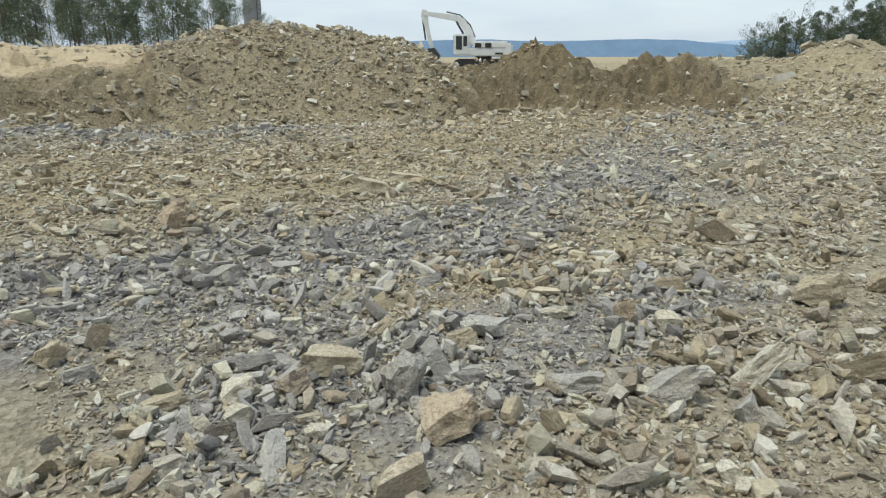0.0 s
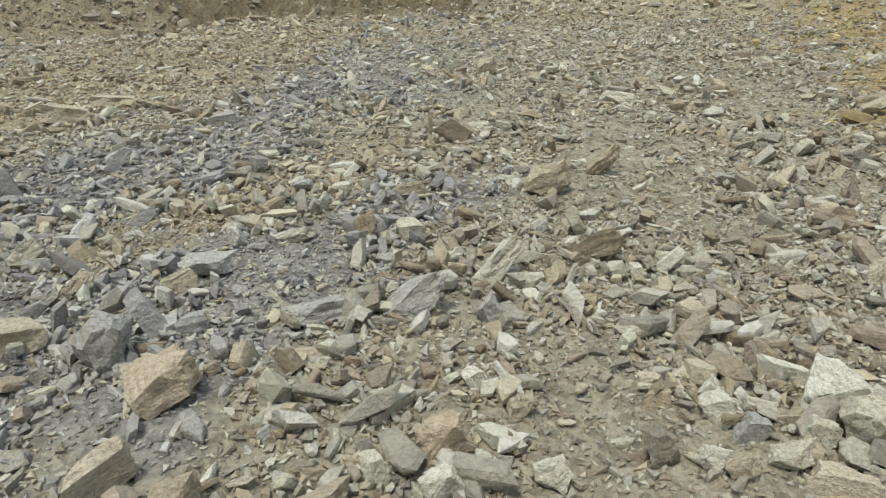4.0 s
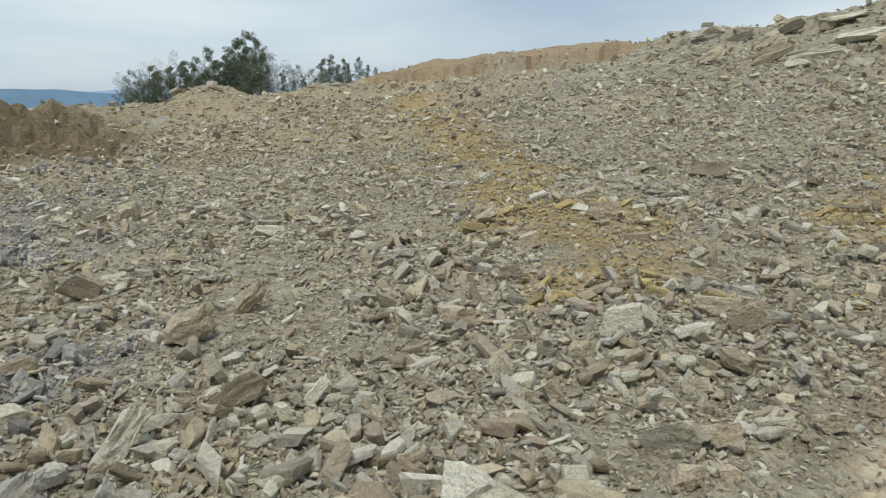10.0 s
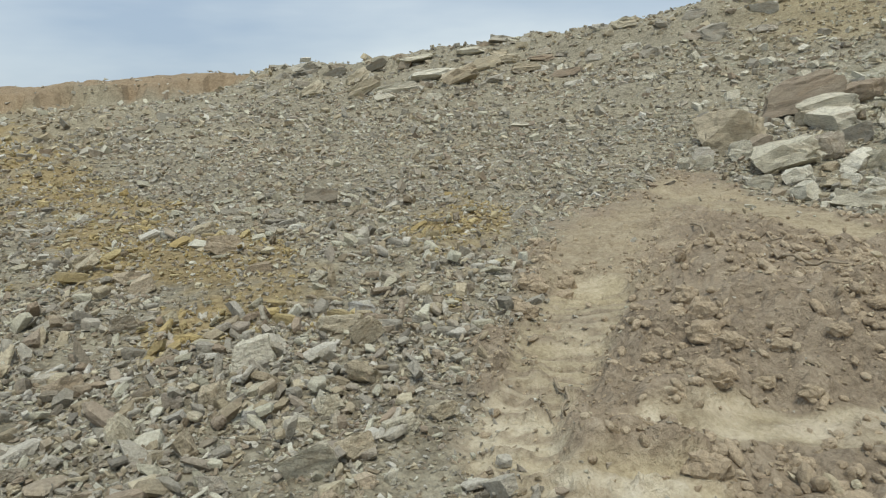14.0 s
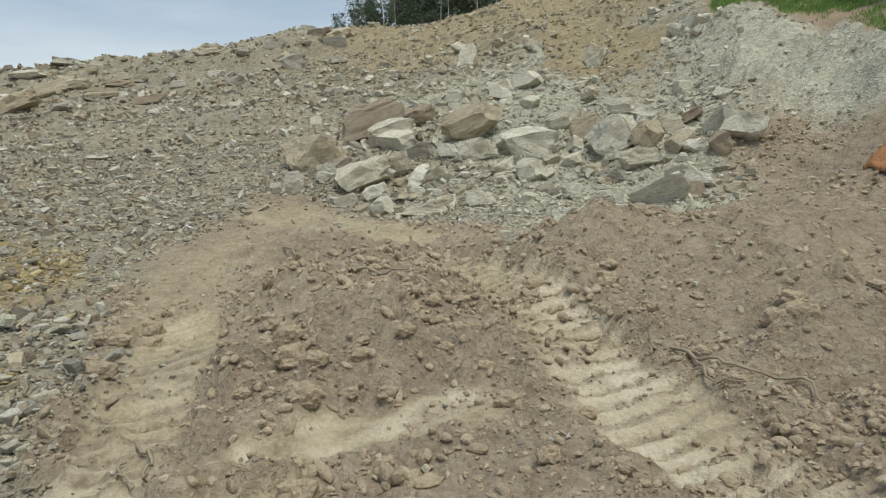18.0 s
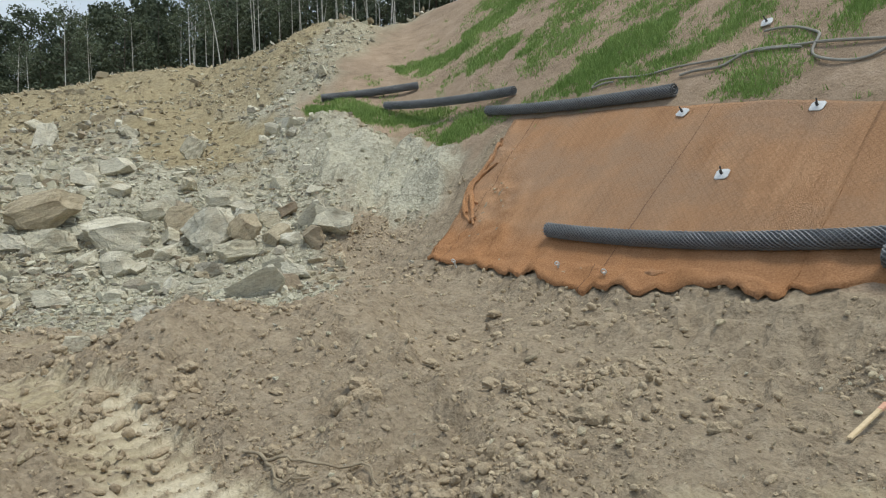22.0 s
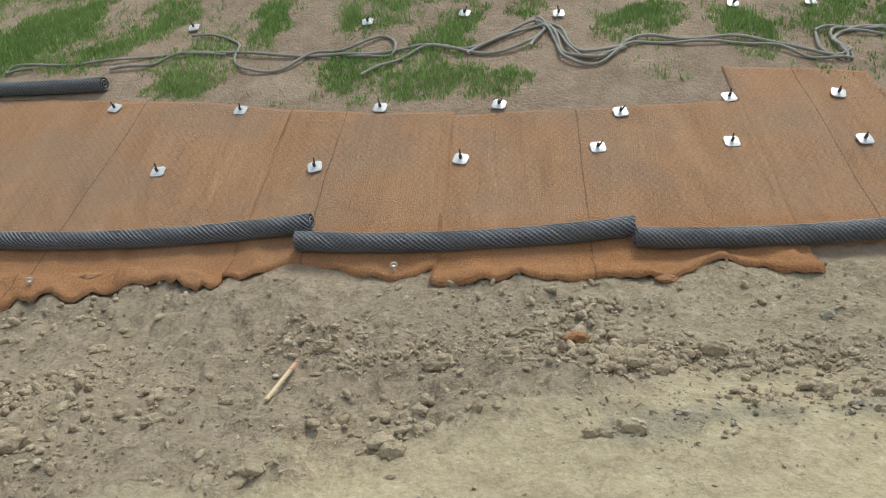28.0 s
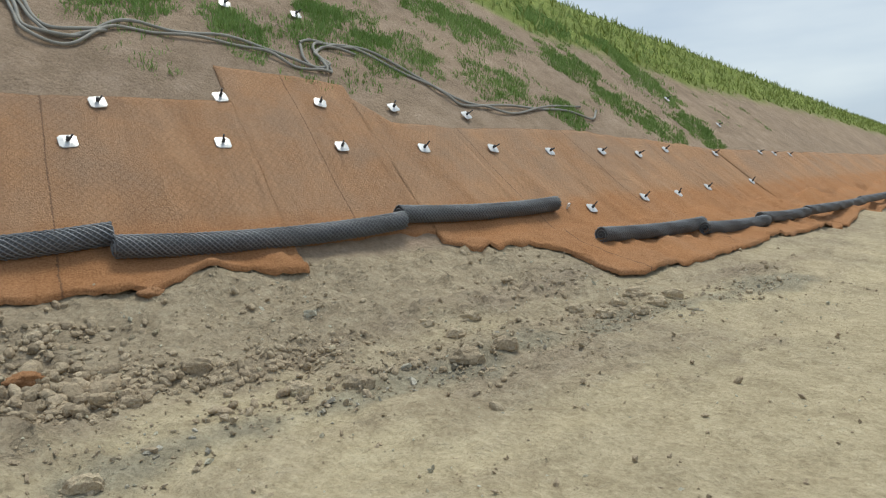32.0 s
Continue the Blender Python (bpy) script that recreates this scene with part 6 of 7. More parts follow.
GRASS_B = [(9.83, -18.47, 1.27, 0.88), (6.46, -16.30, 1.37, 0.74), (3.38, -13.98, 1.37, 0.70), (7.22, -15.01, 0.85, 0.69), (10.38, -17.25, 0.86, 0.72), (4.45, -12.87, 0.69, 0.67), (5.02, -12.03, 0.87, 0.56), (3.06, -12.13, 0.53, 0.51), (1.17, -11.25, 0.34, 0.62), (9.46, -14.96, 0.89, 0.60), (12.21, -16.13, 0.85, 0.55), (11.56, -12.95, 1.72, 0.32), (8.38, -12.09, 0.60, 0.39), (-0.59, -10.70, 0.73, 0.44), (-1.32, -9.72, 0.42, 0.54), (7.83, -14.31, 0.27, 0.27), (4.62, -13.97, 0.75, 0.41), (11.97, -12.48, 1.29, 0.23), (10.43, -13.14, 0.97, 0.27), (8.62, -12.03, 0.61, 0.27), (6.01, -12.10, 0.67, 0.29)]
GRASS_D = [(12.10, -12.33, 1.29, 0.37), (10.22, -12.84, 1.22, 0.31), (7.85, -11.77, 0.81, 0.26), (11.62, -16.03, 1.00, 0.59), (9.16, -14.92, 0.59, 0.62), (6.86, -13.77, 0.78, 0.63), (4.97, -12.71, 0.92, 0.56), (5.45, -12.10, 0.77, 0.43), (3.21, -11.82, 0.62, 0.37), (2.06, -10.16, 0.52, 0.33)]
GRASS_E = [(12.88, -12.18, 0.45, 0.3), (12.3, -12.3, 0.5, 0.33), (11.83, -12.5, 0.5, 0.35), (11.33, -12.55, 0.5, 0.4), (10.85, -12.7, 0.5, 0.4), (10.32, -12.8, 0.5, 0.35), (9.77, -12.9, 0.5, 0.35), (8.87, -12.36, 0.6, 0.35), (8.15, -12.12, 0.5, 0.35), (11.5, -15.84, 0.5, 0.5), (11.06, -16.36, 0.5, 0.5), (9.26, -15.14, 0.7, 0.5), (11.04, -19.15, 1.0, 0.9), (9.05, -17.95, 1.0, 0.9), (10.8, -17.23, 0.6, 0.5)]
GRASS_C = [(-7.58, -9.06, 0.59, 0.57), (-7.95, -8.42, 0.95, 0.61), (-11.46, -9.43, 1.12, 0.72), (-9.93, -7.87, 0.83, 0.50), (-13.91, -8.88, 0.97, 0.80), (-11.16, -7.22, 0.55, 0.46), (-13.94, -7.48, 0.92, 0.64), (-14.47, -6.67, 0.79, 0.55), (-17.60, -8.50, 0.82, 0.95), (-10.47, -9.95, 0.85, 0.47), (-18.00, -9.87, 0.87, 0.73), (-5.43, -8.82, 0.22, 0.49), (-15.56, -10.56, 0.96, 0.77), (-16.86, -6.97, 0.91, 0.49), (-16.56, -6.30, 0.74, 0.33), (-7.20, -9.44, 0.39, 0.32)]

gx_, gy_, gh_ = grass_patches()
blades("grass", gx_, gy_, gh_, M_GRASS, "young green grass tufts on the brown slope", 0.0085, 1, 3)
rng_ = np.random.default_rng(9)
mx_ = rng_.uniform(-75, -9, 60000)
my_ = bank_line(mx_) - rng_.uniform(2, 16, 60000)
mk_ = masks(mx_, my_)["meadow"] > 0.5
blades("meadow_grass", mx_[mk_][:14000], my_[mk_][:14000], rng_.uniform(0.1, 0.26, mk_.sum())[:14000], M_DRYGRASS, "tall yellow-green meadow grass on the embankment's top", 0.03, 2, 2)


# ---- stake and twigs ----
def stake():
    t = thing("survey_stake", "raw wooden stake with red tip lying on soil", "stake", at=(0, 0, 0))
    a, b = Vector((0.64, -5.0, float(top(0.64, -5.0)) + 0.06)), Vector((0.8, -4.52, float(top(0.8, -4.52)) + 0.03))
    d = (b - a)
    m = Matrix.Translation(a) @ d.to_track_quat("X", "Z").to_matrix().to_4x4()
    bm = bmesh.new()
    box(bm, 0.1, -0.014, -0.009, d.length, 0.014, 0.009, 0.003, m)
    part("shaft", bm, M_STAKE, t)
    bm = bmesh.new()
    box(bm, 0, -0.015, -0.01, 0.1, 0.015, 0.01, 0.003, m)
    part("painted_tip", bm, M_RED, t, "faded red painted tip")


stake()


def coir_scrap(x, y, w):
    bm = bmesh.new()
    bmesh.ops.create_icosphere(bm, subdivisions=3, radius=0.5)
    for v in bm.verts:
        v.co = v.co * (1 + 0.5 * noise.noise(v.co * 3 + Vector((x, y, 0))) + 0.25 * noise.noise(v.co * 9))
    ob = part("coir_scrap", bm, M_COIR, None, smooth=True)
    ob.matrix_world = Matrix.Translation((x, y, float(top(x, y)) + 0.12 * w)) @ Matrix.Diagonal((w, 0.7 * w, 0.45 * w, 1))
    return tagged(ob, "torn orange-brown scrap of coir on soil", "mat scrap", "scraps of matting")


coir_scrap(-2.47, -5.63, 0.2)
coir_scrap(-1.36, -4.86, 0.19)
coir_scrap(2.72, -7.3, 0.22)


def twig(pts, r, label="dry root lying on soil"):
    bm = bmesh.new()
    path = smooth_path(pts, 5)
    n = len(path)
    dice_ = random.Random(int(pts[0][0] * 100))
    tube(bm, [(q[0] + dice_.uniform(-0.012, 0.012), q[1] + dice_.uniform(-0.012, 0.012), float(top(q[0], q[1])) + r + 0.012 + 0.02 * math.sin(3.0 * i / n)) for i, q in enumerate(path)], [r * (1 - 0.6 * i / n) for i in range(n)], 5)
    return tagged(part("root", bm, M_TWIG, None, smooth=True), label, "root", "roots on the clay")


twig([(3.65, -2.74), (3.4, -2.72), (3.22, -2.77), (2.95, -2.95), (2.74, -2.86)], 0.012)
twig([(3.5, -2.75), (3.2, -2.6), (3.0, -2.62)], 0.009)
twig([(5.6, -1.32), (5.2, -1.44), (5.02, -1.62)], 0.012)
twig([(7.74, -1.17), (6.8, -1.25), (6.43, -1.42), (5.93, -1.55)], 0.013)
twig([(4.07, 0.2), (3.85, 0.12), (3.65, 0.15), (3.51, 0.13)], 0.010)
twig([(3.95, 0.25), (3.7, 0.25), (3.55, 0.18)], 0.008)
twig([(-1.5, -5.17), (-1.45, -4.95), (-1.4, -4.76)], 0.009)
twig([(0.11, -5.69), (0.02, -5.8), (-0.04, -5.94)], 0.009)
twig([(-0.94, -5.12), (-1.05, -5.14), (-1.2, -5.13)], 0.02, "short broken branch lying on soil")


# ---- pegs along the matting's foot, and its folded left edge ----
def peg(x, y):
    bm = bmesh.new()
    tube(bm, [(0, 0, -0.1), (0, 0, 0.05)], 0.012, 8)
    tube(bm, [(0.03 * math.cos(q * math.pi / 5), 0.0, 0.06 + 0.03 * math.sin(q * math.pi / 5)) for q in range(11)], 0.008, 5, False)
    ob = part("ground_peg", bm, M_PLATE)
    ob.matrix_world = Matrix.Translation((x, y, float(top(x, y)) + 0.06)) @ Matrix.Rotation(-0.6, 4, "X")
    return tagged(ob, "steel ring peg holding the coir mat down", "peg", "pegs of the matting")


for px, py in ((5.78, -8.12), (3.25, -7.28), (-0.2, -6.55), (3.95, -7.6), (-3.0, -6.0), (-5.0, -5.75), (-6.6, -5.5), (-8.1, -5.35)):
    peg(px, py)


def folded_edge():
    """Crumpled folds where the mat's left side is tucked over itself."""
    rng = random.Random(3)
    line = [(6.05, -8.9), (6.3, -9.35), (6.62, -9.9), (6.5, -10.4), (6.55, -11.0), (6.6, -11.45)]
    bm = bmesh.new()
    for k in range(4):
        path = smooth_path([(px + rng.uniform(-0.16, 0.1), py + rng.uniform(-0.12, 0.12)) for px, py in line[k // 2: 4 + k // 2]], 5)
        n = len(path)
        tube(bm, [(q[0], q[1], float(top(q[0], q[1])) + 0.06 + 0.03 * math.sin(i * 1.1 + k)) for i, q in enumerate(path)], [0.018 + 0.026 * abs(math.sin(0.7 * i + k)) * min(1, (i + 1) / 4, (n - i) / 4) for i in range(n)], 7)
    return tagged(part("mat_fold", bm, M_COIR, None, smooth=True), "crumpled fold of coir mat along its edge", "erosion mat", "matting on the embankment")


folded_edge()


# ---- stones of the ground that can be told apart ----
SLAB_MESH = {}


def stone_mesh(s, kind):
    if (s, kind) not in SLAB_MESH:
        v, f = FINE_SLABS[s]
        SLAB_MESH[s, kind] = mesh_from("stone", v, f, [LOOSE[kind]])
    return SLAB_MESH[s, kind]


def single_stones():
    rng = np.random.default_rng(61)
    x, y = ring(rng, 900, -34, 96, 1.9, 5.2)
    ok = masks(x, y)["clay"] < 0.2
    x, y = x[ok][:300], y[ok][:300]
    tint, z = tint_at(x, y, rng), top(x, y)
    size = np.clip(0.06 * rng.uniform(0.04, 1, len(x)) ** -0.4, 0.06, 0.19)
    rot = turns(rng, len(x), 26)
    for i in range(len(x)):
        ob = new("stone", stone_mesh(int(rng.integers(0, len(FINE_SLABS))), TINTS[int(tint[i])]))
        ob.parent = GROUND
        ob.matrix_world = Matrix.Translation((x[i], y[i], z[i] + 0.16 * size[i])) @ Matrix(rot[i].tolist()).to_4x4() @ Matrix.Diagonal((size[i] * rng.uniform(0.9, 1.5), size[i], size[i], 1))


def fallen_blocks():
    rng = np.random.default_rng(62)
    x, y = ring(rng, 1500, 100, 146, 9.8, 21)
    m = masks(x, y)
    keep = (m["clay"] < 0.3) & (m["bank"] < 0.2) & (m["cliff"] < 0.3) & (m["gully"] < 0.5) & (rng.uniform(0, 1, len(x)) > 0.7 * m["tan"])
    x, y = x[keep][:260], y[keep][:260]
    z = top(x, y)
    tint = np.where(rng.uniform(0, 1, len(x)) < 0.5, 4, tint_at(x, y, rng))
    size = np.clip(0.16 * rng.uniform(0.03, 1, len(x)) ** -0.42, 0.1, 0.65)
    rot = turns(rng, len(x), 28)
    for i in range(len(x)):
        kind = TINTS[int(tint[i])]
        k = int(rng.integers(0, len(FAR_ROCKS)))
        ob = new("stone_block", tinted(FAR_ROCKS, k, kind))
        ob.matrix_world = Matrix.Translation((x[i], y[i], z[i] + 0.14 * size[i])) @ Matrix(rot[i].tolist()).to_4x4() @ Matrix.Diagonal((size[i] * rng.uniform(0.9, 1.4), size[i], size[i] * 0.75, 1))
        tagged(ob, WORDS[kind] + " block broken from the slope", "stone", "broken blocks of the rockfall")


single_stones()
fallen_blocks()


# ---- excavator beyond the heaps ----
def excavator(x, y, z, yaw):
    t = thing("excavator", "white crawler excavator standing with its stick lowered", "excavator")
    bm = bmesh.new()
    box(bm, -1.25, -1.25, 1.15, 2.1, 1.25, 1.75, 0.06)
    box(bm, -0.9, -1.25, 1.7, 1.95, 1.25, 2.3, 0.12)
    body = part("body", bm, M_WHITE, t)
    bm = bmesh.new()
    box(bm, 1.55, -1.3, 1.1, 2.3, 1.3, 2.15, 0.16)
    part("counterweight", bm, M_WHITE, t)
    for k in (0.05, 0.85):
        bm = bmesh.new()
        box(bm, -0.75 + k, -1.29, 1.8, -0.25 + k, -1.24, 2.15, 0.01)
        part("vent_grille", bm, M_RUBBER, body, "dark engine vent")
    bm = bmesh.new()
    box(bm, 0.9, -1.29, 1.28, 1.5, -1.255, 1.42, 0.005)
    part("marking_bar", bm, M_RUBBER, body, "plain dark marking")
    bm = bmesh.new()
    box(bm, -2.4, -1.3, 1.2, -1.15, -0.2, 2.85, 0.1)
    cab = part("cab", bm, M_WHITE, t)
    for x0, x1, zz in ((-2.2, -1.72, 1.65), (-1.62, -1.32, 1.9)):
        bm = bmesh.new()
        box(bm, x0, -1.32, zz, x1, -1.285, 2.68, 0.02)
        part("side_window", bm, M_GLASS, cab, "dark side window")
    bm = bmesh.new()
    box(bm, -2.425, -1.15, 1.75, -2.38, -0.35, 2.7, 0.02)
    part("windscreen", bm, M_GLASS, cab, "dark windscreen")
    prof = [(-0.55, 2.1), (-0.95, 3.2), (-1.6, 4.05), (-2.3, 4.3), (-4.75, 4.6), (-4.8, 4.3), (-2.35, 3.85), (-1.95, 3.6), (-1.5, 2.9), (-1.1, 2.05)]
    bm = bmesh.new()
    f = bm.faces.new([bm.verts.new((px, -0.1, pz)) for px, pz in prof])
    r = bmesh.ops.extrude_face_region(bm, geom=[f])
    bmesh.ops.translate(bm, verts=[v for v in r["geom"] if isinstance(v, bmesh.types.BMVert)], vec=(0, 0.42, 0))
    bmesh.ops.recalc_face_normals(bm, faces=bm.faces)
    boom = part("boom", bm, M_WHITE, t)
    bm = bmesh.new()
    tube(bm, [(-0.7, 0.12, 2.6), (-1.1, 0.12, 3.55), (-1.9, 0.12, 4.3), (-3.0, 0.12, 4.55)], 0.05, 8)
    part("hydraulic_hose", bm, M_RUBBER, boom)
    bm = bmesh.new()
    tube(bm, [(-1.25, -0.15, 2.2), (-2.2, -0.15, 3.8)], 0.09, 10)
    part("lift_cylinder", bm, M_BOLT, boom)
    prof = [(-4.95, 4.75), (-4.55, 4.7), (-4.45, 3.6), (-4.05, 1.75), (-4.35, 1.7), (-4.75, 3.4), (-5.05, 4.2)]
    bm = bmesh.new()
    f = bm.faces.new([bm.verts.new((px, -0.02, pz)) for px, pz in prof])
    r = bmesh.ops.extrude_face_region(bm, geom=[f])
    bmesh.ops.translate(bm, verts=[v for v in r["geom"] if isinstance(v, bmesh.types.BMVert)], vec=(0, 0.28, 0))
    bmesh.ops.recalc_face_normals(bm, faces=bm.faces)
    stick = part("stick", bm, M_WHITE, t)
    bm = bmesh.new()
    tube(bm, [(-4.95, 0.12, 4.2), (-4.7, 0.12, 2.4)], 0.07, 8)
    part("stick_cylinder", bm, M_BOLT, stick)
    bm = bmesh.new()
    prof = [(-4.5, 1.75), (-3.95, 1.8), (-3.5, 1.2), (-3.7, 0.75), (-4.4, 0.9), (-4.65, 1.3)]
    f = bm.faces.new([bm.verts.new((px, -0.55, pz)) for px, pz in prof])
    r = bmesh.ops.extrude_face_region(bm, geom=[f])
    bmesh.ops.translate(bm, verts=[v for v in r["geom"] if isinstance(v, bmesh.types.BMVert)], vec=(0, 1.3, 0))
    bmesh.ops.recalc_face_normals(bm, faces=bm.faces)
    part("bucket", bm, M_BOLT, t, "dark steel bucket")
    bm = bmesh.new()
    tube(bm, [(0, 0, 0.85), (0, 0, 1.18)], 0.65, 20)
    part("slew_ring", bm, M_BOLT, t)
    for side in (-1.05, 1.05):
        bm = bmesh.new()
        loop = [(-2.0 + 0.45 * math.cos(q), 0.47 + 0.45 * math.sin(q)) for q in np.linspace(math.pi / 2, 1.5 * math.pi, 8)] + [(2.0 + 0.45 * math.cos(q), 0.47 + 0.45 * math.sin(q)) for q in np.linspace(-math.pi / 2, math.pi / 2, 8)]
        f = bm.faces.new([bm.verts.new((px, side - 0.3, pz)) for px, pz in loop])
        r = bmesh.ops.extrude_face_region(bm, geom=[f])
        bmesh.ops.translate(bm, verts=[v for v in r["geom"] if isinstance(v, bmesh.types.BMVert)], vec=(0, 0.6, 0))
        bmesh.ops.recalc_face_normals(bm, faces=bm.faces)
        part("track", bm, M_RUBBER, t, "dark steel crawler track")
    t.matrix_world = Matrix.Translation((x, y, z)) @ Matrix.Rotation(yaw, 4, "Z")
    return t


EX, EY = 3.35, 56.0
excavator(EX, EY, float(height(EX, EY)), radians(-3))


# ---- silo with its ladder ----
def silo(x, y):
    t = thing("silo", "weathered grey steel silo with a caged ladder", "silo")
    z = float(height(x, y))
    bm = bmesh.new()
    tube(bm, [(0, 0, 0), (0, 0, 7.0), (0, 0, 7.5)], [1.05, 1.05, 0.8], 32)
    shell = part("shell", bm, M_SILO, t)
    for zz in (1.8, 3.6, 5.3, 6.9):
        bm = bmesh.new()
        tube(bm, [(0, 0, zz), (0, 0, zz + 0.12)], 1.08, 32)
        part("band", bm, M_SILO, shell)
    for dx in (-0.22, 0.22):
        bm = bmesh.new()
        tube(bm, [(1.0 + dx, -0.75, 0), (1.0 + dx, -0.75, 9.4)], 0.035, 6)
        part("ladder_rail", bm, M_BOLT, t)
    for k in range(18):
        bm = bmesh.new()
        tube(bm, [(0.78, -0.75, 0.4 + 0.5 * k), (1.22, -0.75, 0.4 + 0.5 * k)], 0.025, 6)
        part("rung", bm, M_BOLT, t)
    bm = bmesh.new()
    box(bm, -0.75, -0.5, 7.4, 0.35, 0.5, 8.7, 0.06)
    part("filter_box", bm, M_WHITE, t, "pale filter box")
    for k in range(8):
        bm = bmesh.new()
        q = k * math.pi / 4
        tube(bm, [(math.cos(q), math.sin(q), 7.0), (math.cos(q), math.sin(q), 8.1)], 0.03, 6)
        part("rail_post", bm, M_BOLT, t)
    bm = bmesh.new()
    tube(bm, [(math.cos(q * math.pi / 12), math.sin(q * math.pi / 12), 8.1) for q in range(25)], 0.03, 6, False)
    part("handrail", bm, M_BOLT, t)
    t.location = (x, y, z - 0.2)
    return t


silo(-22.6, 83.8)


# ---- trees ----
def leaf_cloud(rng, centres, radii, per, size):
    """Many small leaf clumps: pairs of triangles thrown round some centres."""
    vs, fs = [], []
    c = np.repeat(np.asarray(centres), per, 0)
    r = np.repeat(np.asarray(radii), per)
    n = len(c)
    d = rng.normal(0, 1, (n, 3))
    d /= np.linalg.norm(d, axis=1)[:, None]
    p = c + d * (r * rng.uniform(0.25, 1.0, n) ** 0.6)[:, None]
    a, b = rng.normal(0, 1, (n, 3)), rng.normal(0, 1, (n, 3))
    a = a / np.linalg.norm(a, axis=1)[:, None] * (size * rng.uniform(0.5, 1.4, n))[:, None]
    b = b / np.linalg.norm(b, axis=1)[:, None] * (size * rng.uniform(0.4, 1.0, n))[:, None]
    v = np.stack([p - a, p + b, p + a, p - b], 1).reshape(-1, 3)
    f = np.arange(n * 4).reshape(-1, 4)
    return v, f


def tree_parts(seed, tall, kind):
    """Trunk with limbs, and a crown of small clumps, for a tree of the given height."""
    rng = np.random.default_rng(seed)
    bm = bmesh.new()
    bend = rng.normal(0, 0.055 * tall, 2)
    line = [(bend[0] * q * q, bend[1] * q * q, tall * q) for q in np.linspace(0, 0.97, 8)]
    thick = tall * (0.005 if kind == "birch" else 0.009)
    tube(bm, line, [thick * (1.15 - q) for q in np.linspace(0, 1.0, 8)], 6)
    centres, radii = [], []
    limb = 0.25 if kind == "birch" else 0.45
    low = {"birch": 0.6, "pine": 0.3, "bush": 0.06, "young": 0.12, "bare": 0.35}[kind]
    wide = {"birch": 0.15, "pine": 0.2, "bush": 0.36, "young": 0.19, "bare": 0.14}[kind]
    for k in range({"birch": 14, "pine": 26, "bush": 18, "young": 20, "bare": 12}[kind]):
        q = low + (0.97 - low) * (k + rng.uniform(0, 1)) / 26 * (26 / {"birch": 14, "pine": 26, "bush": 18, "young": 20, "bare": 12}[kind])
        q = min(q, 0.97)
        ang = rng.uniform(0, 2 * np.pi)
        prof = (1 - q) ** 0.7 if kind in ("pine", "young") else math.sin(math.pi * min(1, 0.15 + 0.85 * (q - low) / (1 - low))) ** 0.6
        reach = tall * wide * (0.35 + 0.9 * prof) * rng.uniform(0.6, 1.15)
        s = Vector((bend[0] * q * q, bend[1] * q * q, tall * q))
        e = s + Vector((math.cos(ang) * reach, math.sin(ang) * reach, reach * (0.7 if kind in ("birch", "bush", "bare") else 0.15)))
        tube(bm, [s, (s + e) / 2 + Vector((0, 0, 0.05 * reach)), e], [thick * limb * (1.1 - q), thick * 0.7 * limb * (1.1 - q), thick * 0.25 * limb], 4)
        for g in (0.45, 0.75, 1.0):
            centres.append(np.array(s + (e - s) * g))
            radii.append(max({"birch": 0.06, "pine": 0.095, "bare": 0.06}.get(kind, 0.125) * tall * (0.4 + 0.6 * prof) * rng.uniform(0.6, 1.2), 0.16))
    per = {"birch": 14, "pine": 23, "bush": 70, "young": 80, "bare": 16}[kind]
    v, f = leaf_cloud(rng, centres, radii, per, 0.02 * tall * {"birch": 0.4, "pine": 0.62, "bush": 0.5, "young": 0.48, "bare": 0.34}[kind])
    trunk = bpy.data.meshes.new("trunk")
    for fc in bm.faces:
        fc.smooth = True
    bm.to_mesh(trunk)
    bm.free()
    trunk.materials.append(M_BIRCH if kind == "birch" else M_BARK)
    crown = mesh_from("crown", v, f, [M_PINE if kind == "pine" else M_LEAF])
    return trunk, crown


TREE_LABEL = {"birch": "slender white-barked birch with thin airy crown", "pine": "dark green pine in a dense wood", "bush": "bushy green shrub at the quarry's rim", "young": "young dark green tree at the quarry's rim", "bare": "half-bare tree with sparse foliage"}
KINDS = {k: [tree_parts(100 * i + s, 8.0, k) for s in range(4)] for i, k in enumerate(TREE_LABEL)}
firsts = {}


def tree(x, y, tall, kind, dice, group):
    s = dice.randrange(4)
    if (s, kind) not in firsts:
        t = thing("tree", TREE_LABEL[kind], "tree", group)
        part("trunk", KINDS[kind][s][0], None, t)
        part("crown", KINDS[kind][s][1], None, t)
        firsts[s, kind] = t
    else:
        t = copy_thing(firsts[s, kind], Matrix())
        tagged(t, group=group)
    g = tall / 8.0
    t.matrix_world = Matrix.Translation((x, y, float(height(x, y)) - 0.1)) @ Matrix.Rotation(dice.uniform(0, 6.28), 4, "Z") @ Matrix.Diagonal((g * dice.uniform(0.85, 1.15), g * dice.uniform(0.85, 1.15), g, 1))
    return t


def polar(a, r):
    return OX + r * math.sin(radians(a)), OY + r * math.cos(radians(a))


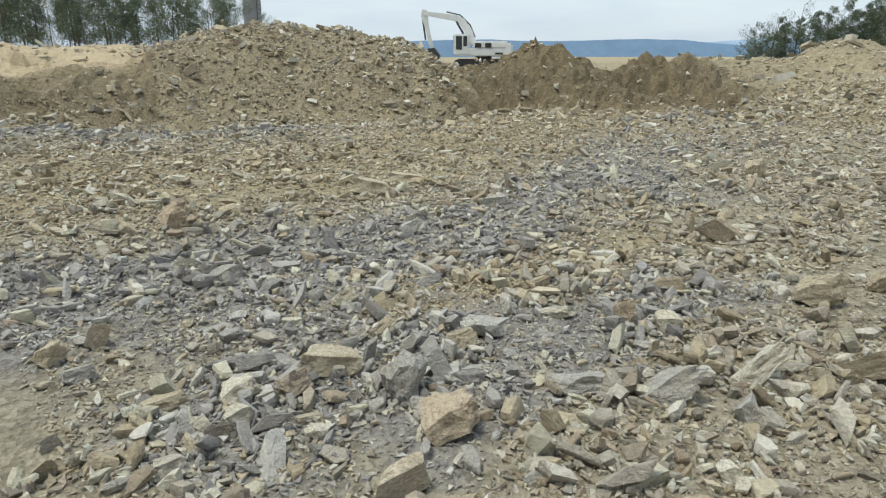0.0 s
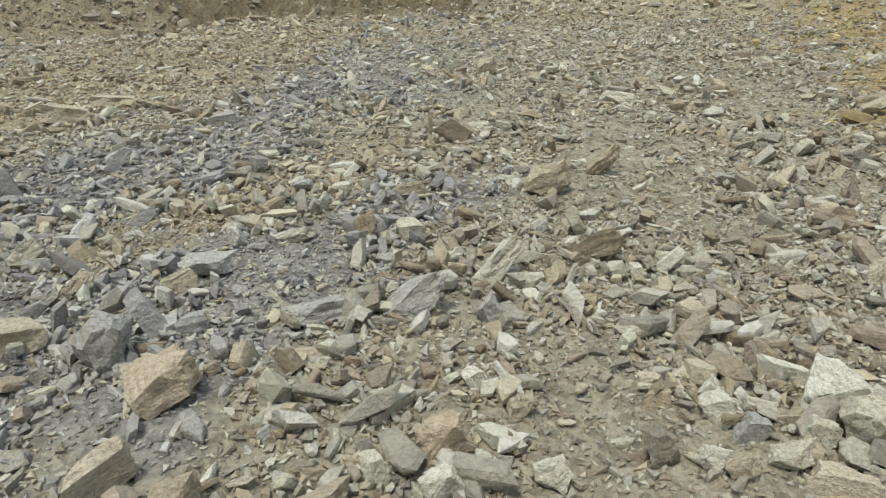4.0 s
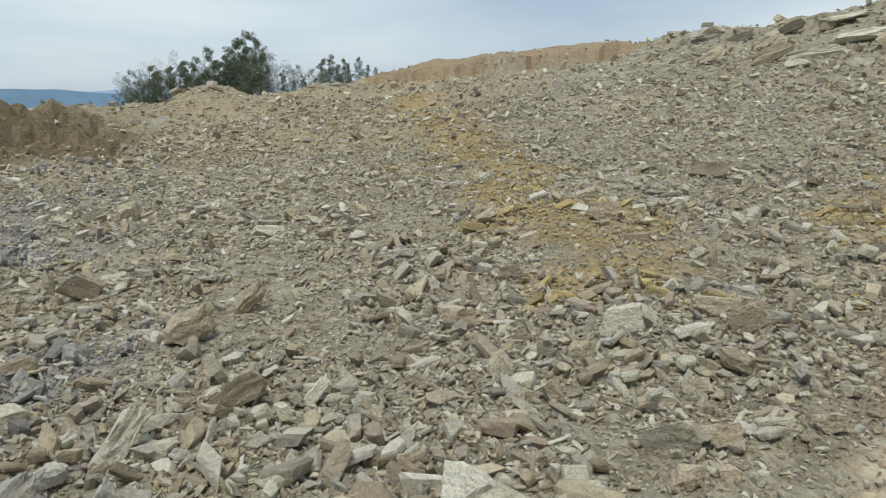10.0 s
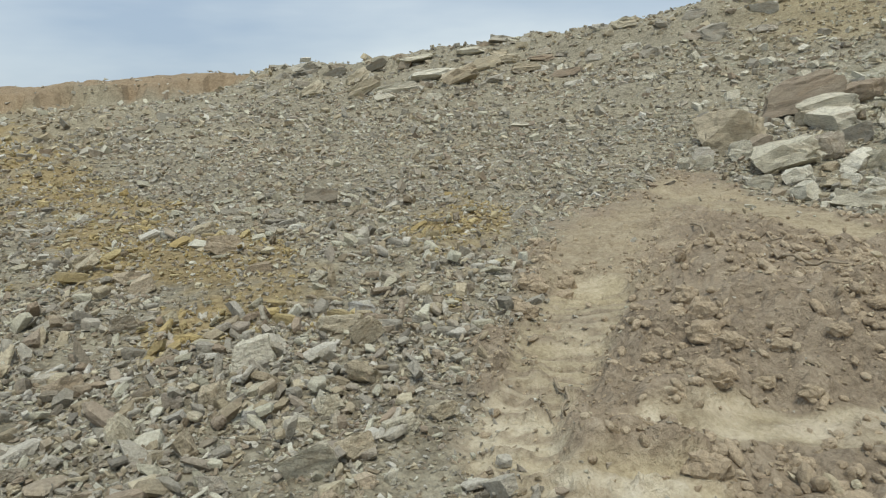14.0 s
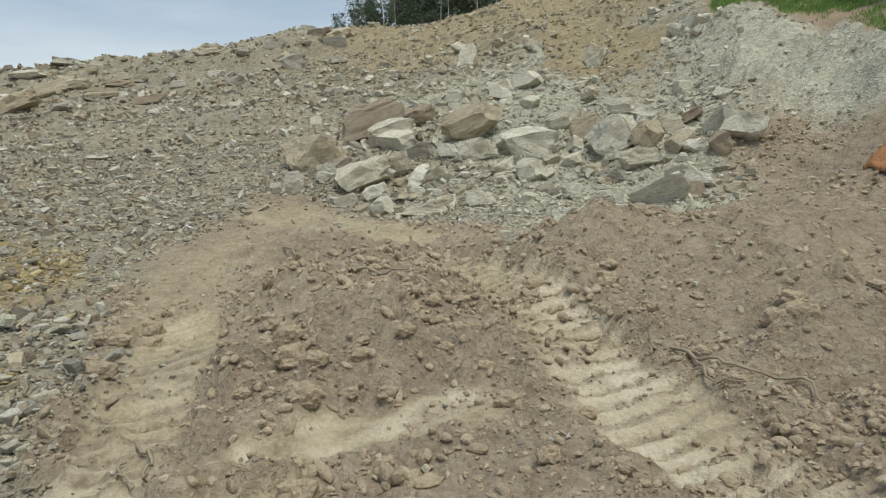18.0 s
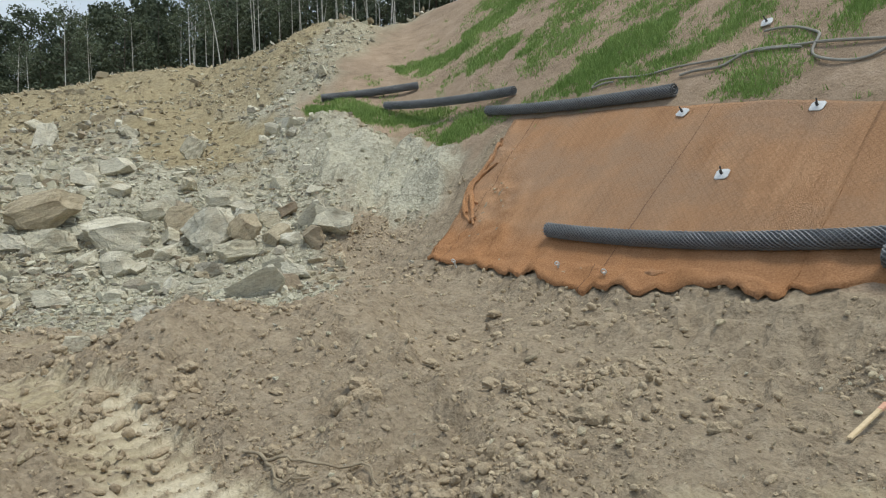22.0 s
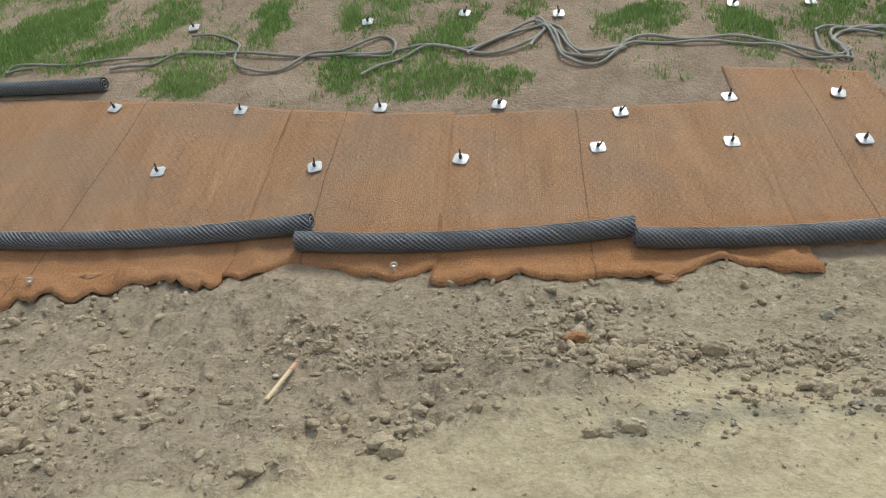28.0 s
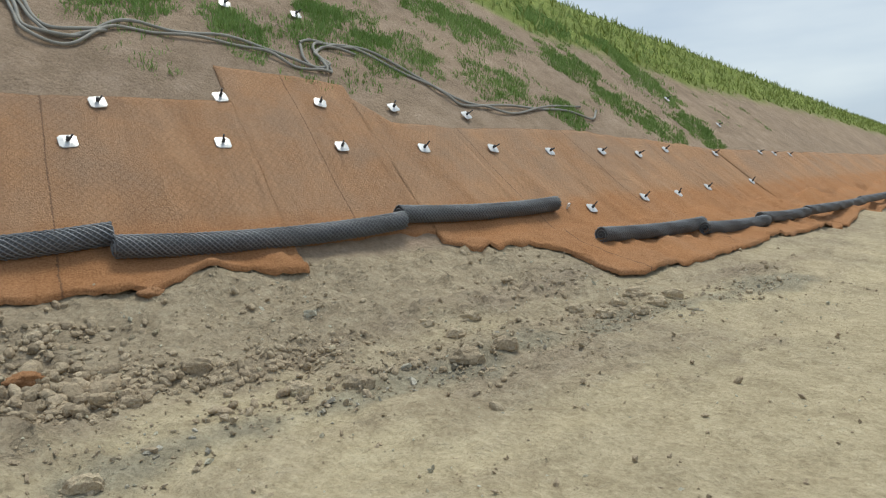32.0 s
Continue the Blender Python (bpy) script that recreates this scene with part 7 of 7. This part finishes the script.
dice = random.Random(77)
for k in range(54):
    a = -35 + 17.5 * k / 53 + dice.uniform(-0.4, 0.4)
    r = dice.uniform(62, 80)
    px, py = polar(a, r)
    tree(px, py, dice.uniform(5.2, 7.4), dice.choice(["young", "young", "bush", "birch"]), dice, "trees behind the heaps")
for a, r, tall in ((-17.0, 74, 4.6), (-16.6, 80, 6.5), (-14.6, 76, 3.8), (-13.9, 74, 2.6), (-13.2, 72, 1.8)):
    px, py = polar(a, r)
    tree(px, py, tall, "bush", dice, "trees behind the heaps")
for a, el, kind in ((23.3, 0.3, "bush"), (24.0, 1.1, "bush"), (24.4, 1.6, "bush"), (25.0, 2.7, "bare"), (25.6, 2.3, "young"), (26.6, 3.3, "bare"), (27.4, 2.7, "young"), (28.2, 2.0, "bush"), (28.8, 2.9, "young"), (30.0, 3.6, "young"), (30.8, 3.1, "young"), (31.6, 4.1, "young"), (32.4, 4.8, "young"), (33.0, 4.3, "young"), (33.5, 3.1, "bush"), (34.8, 2.3, "bare"), (35.6, 1.6, "bush"), (36.5, 2.0, "bush"), (37.4, 1.7, "bush"), (38.4, 2.7, "young"), (39.4, 3.0, "young"), (40.3, 2.7, "young"), (41.6, 2.8, "young"), (42.9, 2.0, "young")):
    r = 54 + 1.5 * math.sin(7 * a)
    px, py = polar(a, r)
    tall = 1.55 + r * math.tan(radians(el)) - float(height(px, py)) + 0.1
    tree(px, py, tall, kind, dice, "trees on the rim")
    for turn_, far_, low_, more in ((0.42, 2.0, 0.8, "young"), (-0.3, 1.2, 0.6, "bush")):
        px, py = polar(a + turn_, r + far_)
        tree(px, py, low_ * tall, more, dice, "trees on the rim")
# the wood above the slope
def wood_top(a, r, x, y):
    """Height of a tree there whose top reaches the wood's upper outline."""
    el = float(np.interp(a, [104, 106, 108.5, 111.5, 115, 119, 123, 128, 135, 168], [8.5, 10.5, 12, 13.7, 14.3, 14.8, 16.5, 19.5, 21.5, 23]))
    return r * math.tan(radians(el)) + 1.5 - float(height(x, y))


for k in range(140):
    a = 104.8 + 63 * (k / 139) + dice.uniform(-0.7, 0.7)
    kind = dice.choice(["pine", "pine", "pine", "birch"]) if a < 124 else dice.choice(["pine", "birch", "birch", "birch"])
    r = 37.5 + 4 * dice.random() if kind == "birch" else 43 + 12 * dice.random()
    px, py = polar(a, r)
    tall = wood_top(a, r, px, py) * dice.uniform(0.72, 1.06)
    tree(px, py, tall, kind, dice, "trees of the wood")
for k in range(96):
    a = 107 + 61 * (k / 95) + dice.uniform(-0.7, 0.7)
    r = dice.uniform(48, 62)
    px, py = polar(a, r)
    tree(px, py, wood_top(a, r, px, py) * dice.uniform(0.68, 1.0), "pine", dice, "trees of the wood")


# ---- far hills, distance haze put into their colour ----
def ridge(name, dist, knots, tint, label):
    m = grained(name + "_haze_tone", tuple(0.9 * c for c in tint), tint, 0.002, 0.02, 0.95)
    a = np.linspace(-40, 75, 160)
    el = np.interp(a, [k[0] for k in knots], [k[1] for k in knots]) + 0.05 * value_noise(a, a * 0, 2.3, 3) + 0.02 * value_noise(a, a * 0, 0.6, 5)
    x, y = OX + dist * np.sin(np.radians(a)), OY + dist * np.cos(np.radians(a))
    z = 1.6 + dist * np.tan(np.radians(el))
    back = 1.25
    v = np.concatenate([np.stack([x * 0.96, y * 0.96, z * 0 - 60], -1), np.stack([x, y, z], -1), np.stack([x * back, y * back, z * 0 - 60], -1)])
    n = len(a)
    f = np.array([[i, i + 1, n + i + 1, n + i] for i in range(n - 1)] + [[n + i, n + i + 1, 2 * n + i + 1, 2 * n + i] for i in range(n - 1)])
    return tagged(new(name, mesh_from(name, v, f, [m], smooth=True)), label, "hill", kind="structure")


# blue, then paler blue: air haze painted into the wooded hills' base colour
ridge("backdrop_hills", 2600, [(-40, 0.3), (-12, 0.4), (-4, 0.62), (3, 0.85), (9, 0.62), (14, 0.75), (19, 0.7), (22.5, 0.35), (27, -0.2), (75, -0.8)], (0.13, 0.21, 0.31), "wooded hills far across the valley, haze painted blue")
ridge("backdrop_hills_far", 3600, [(-40, 0.0), (15, 0.1), (21, 0.55), (26, 0.75), (32, 0.6), (75, 0.2)], (0.27, 0.37, 0.50), "distant hills on the horizon, paled by painted haze")
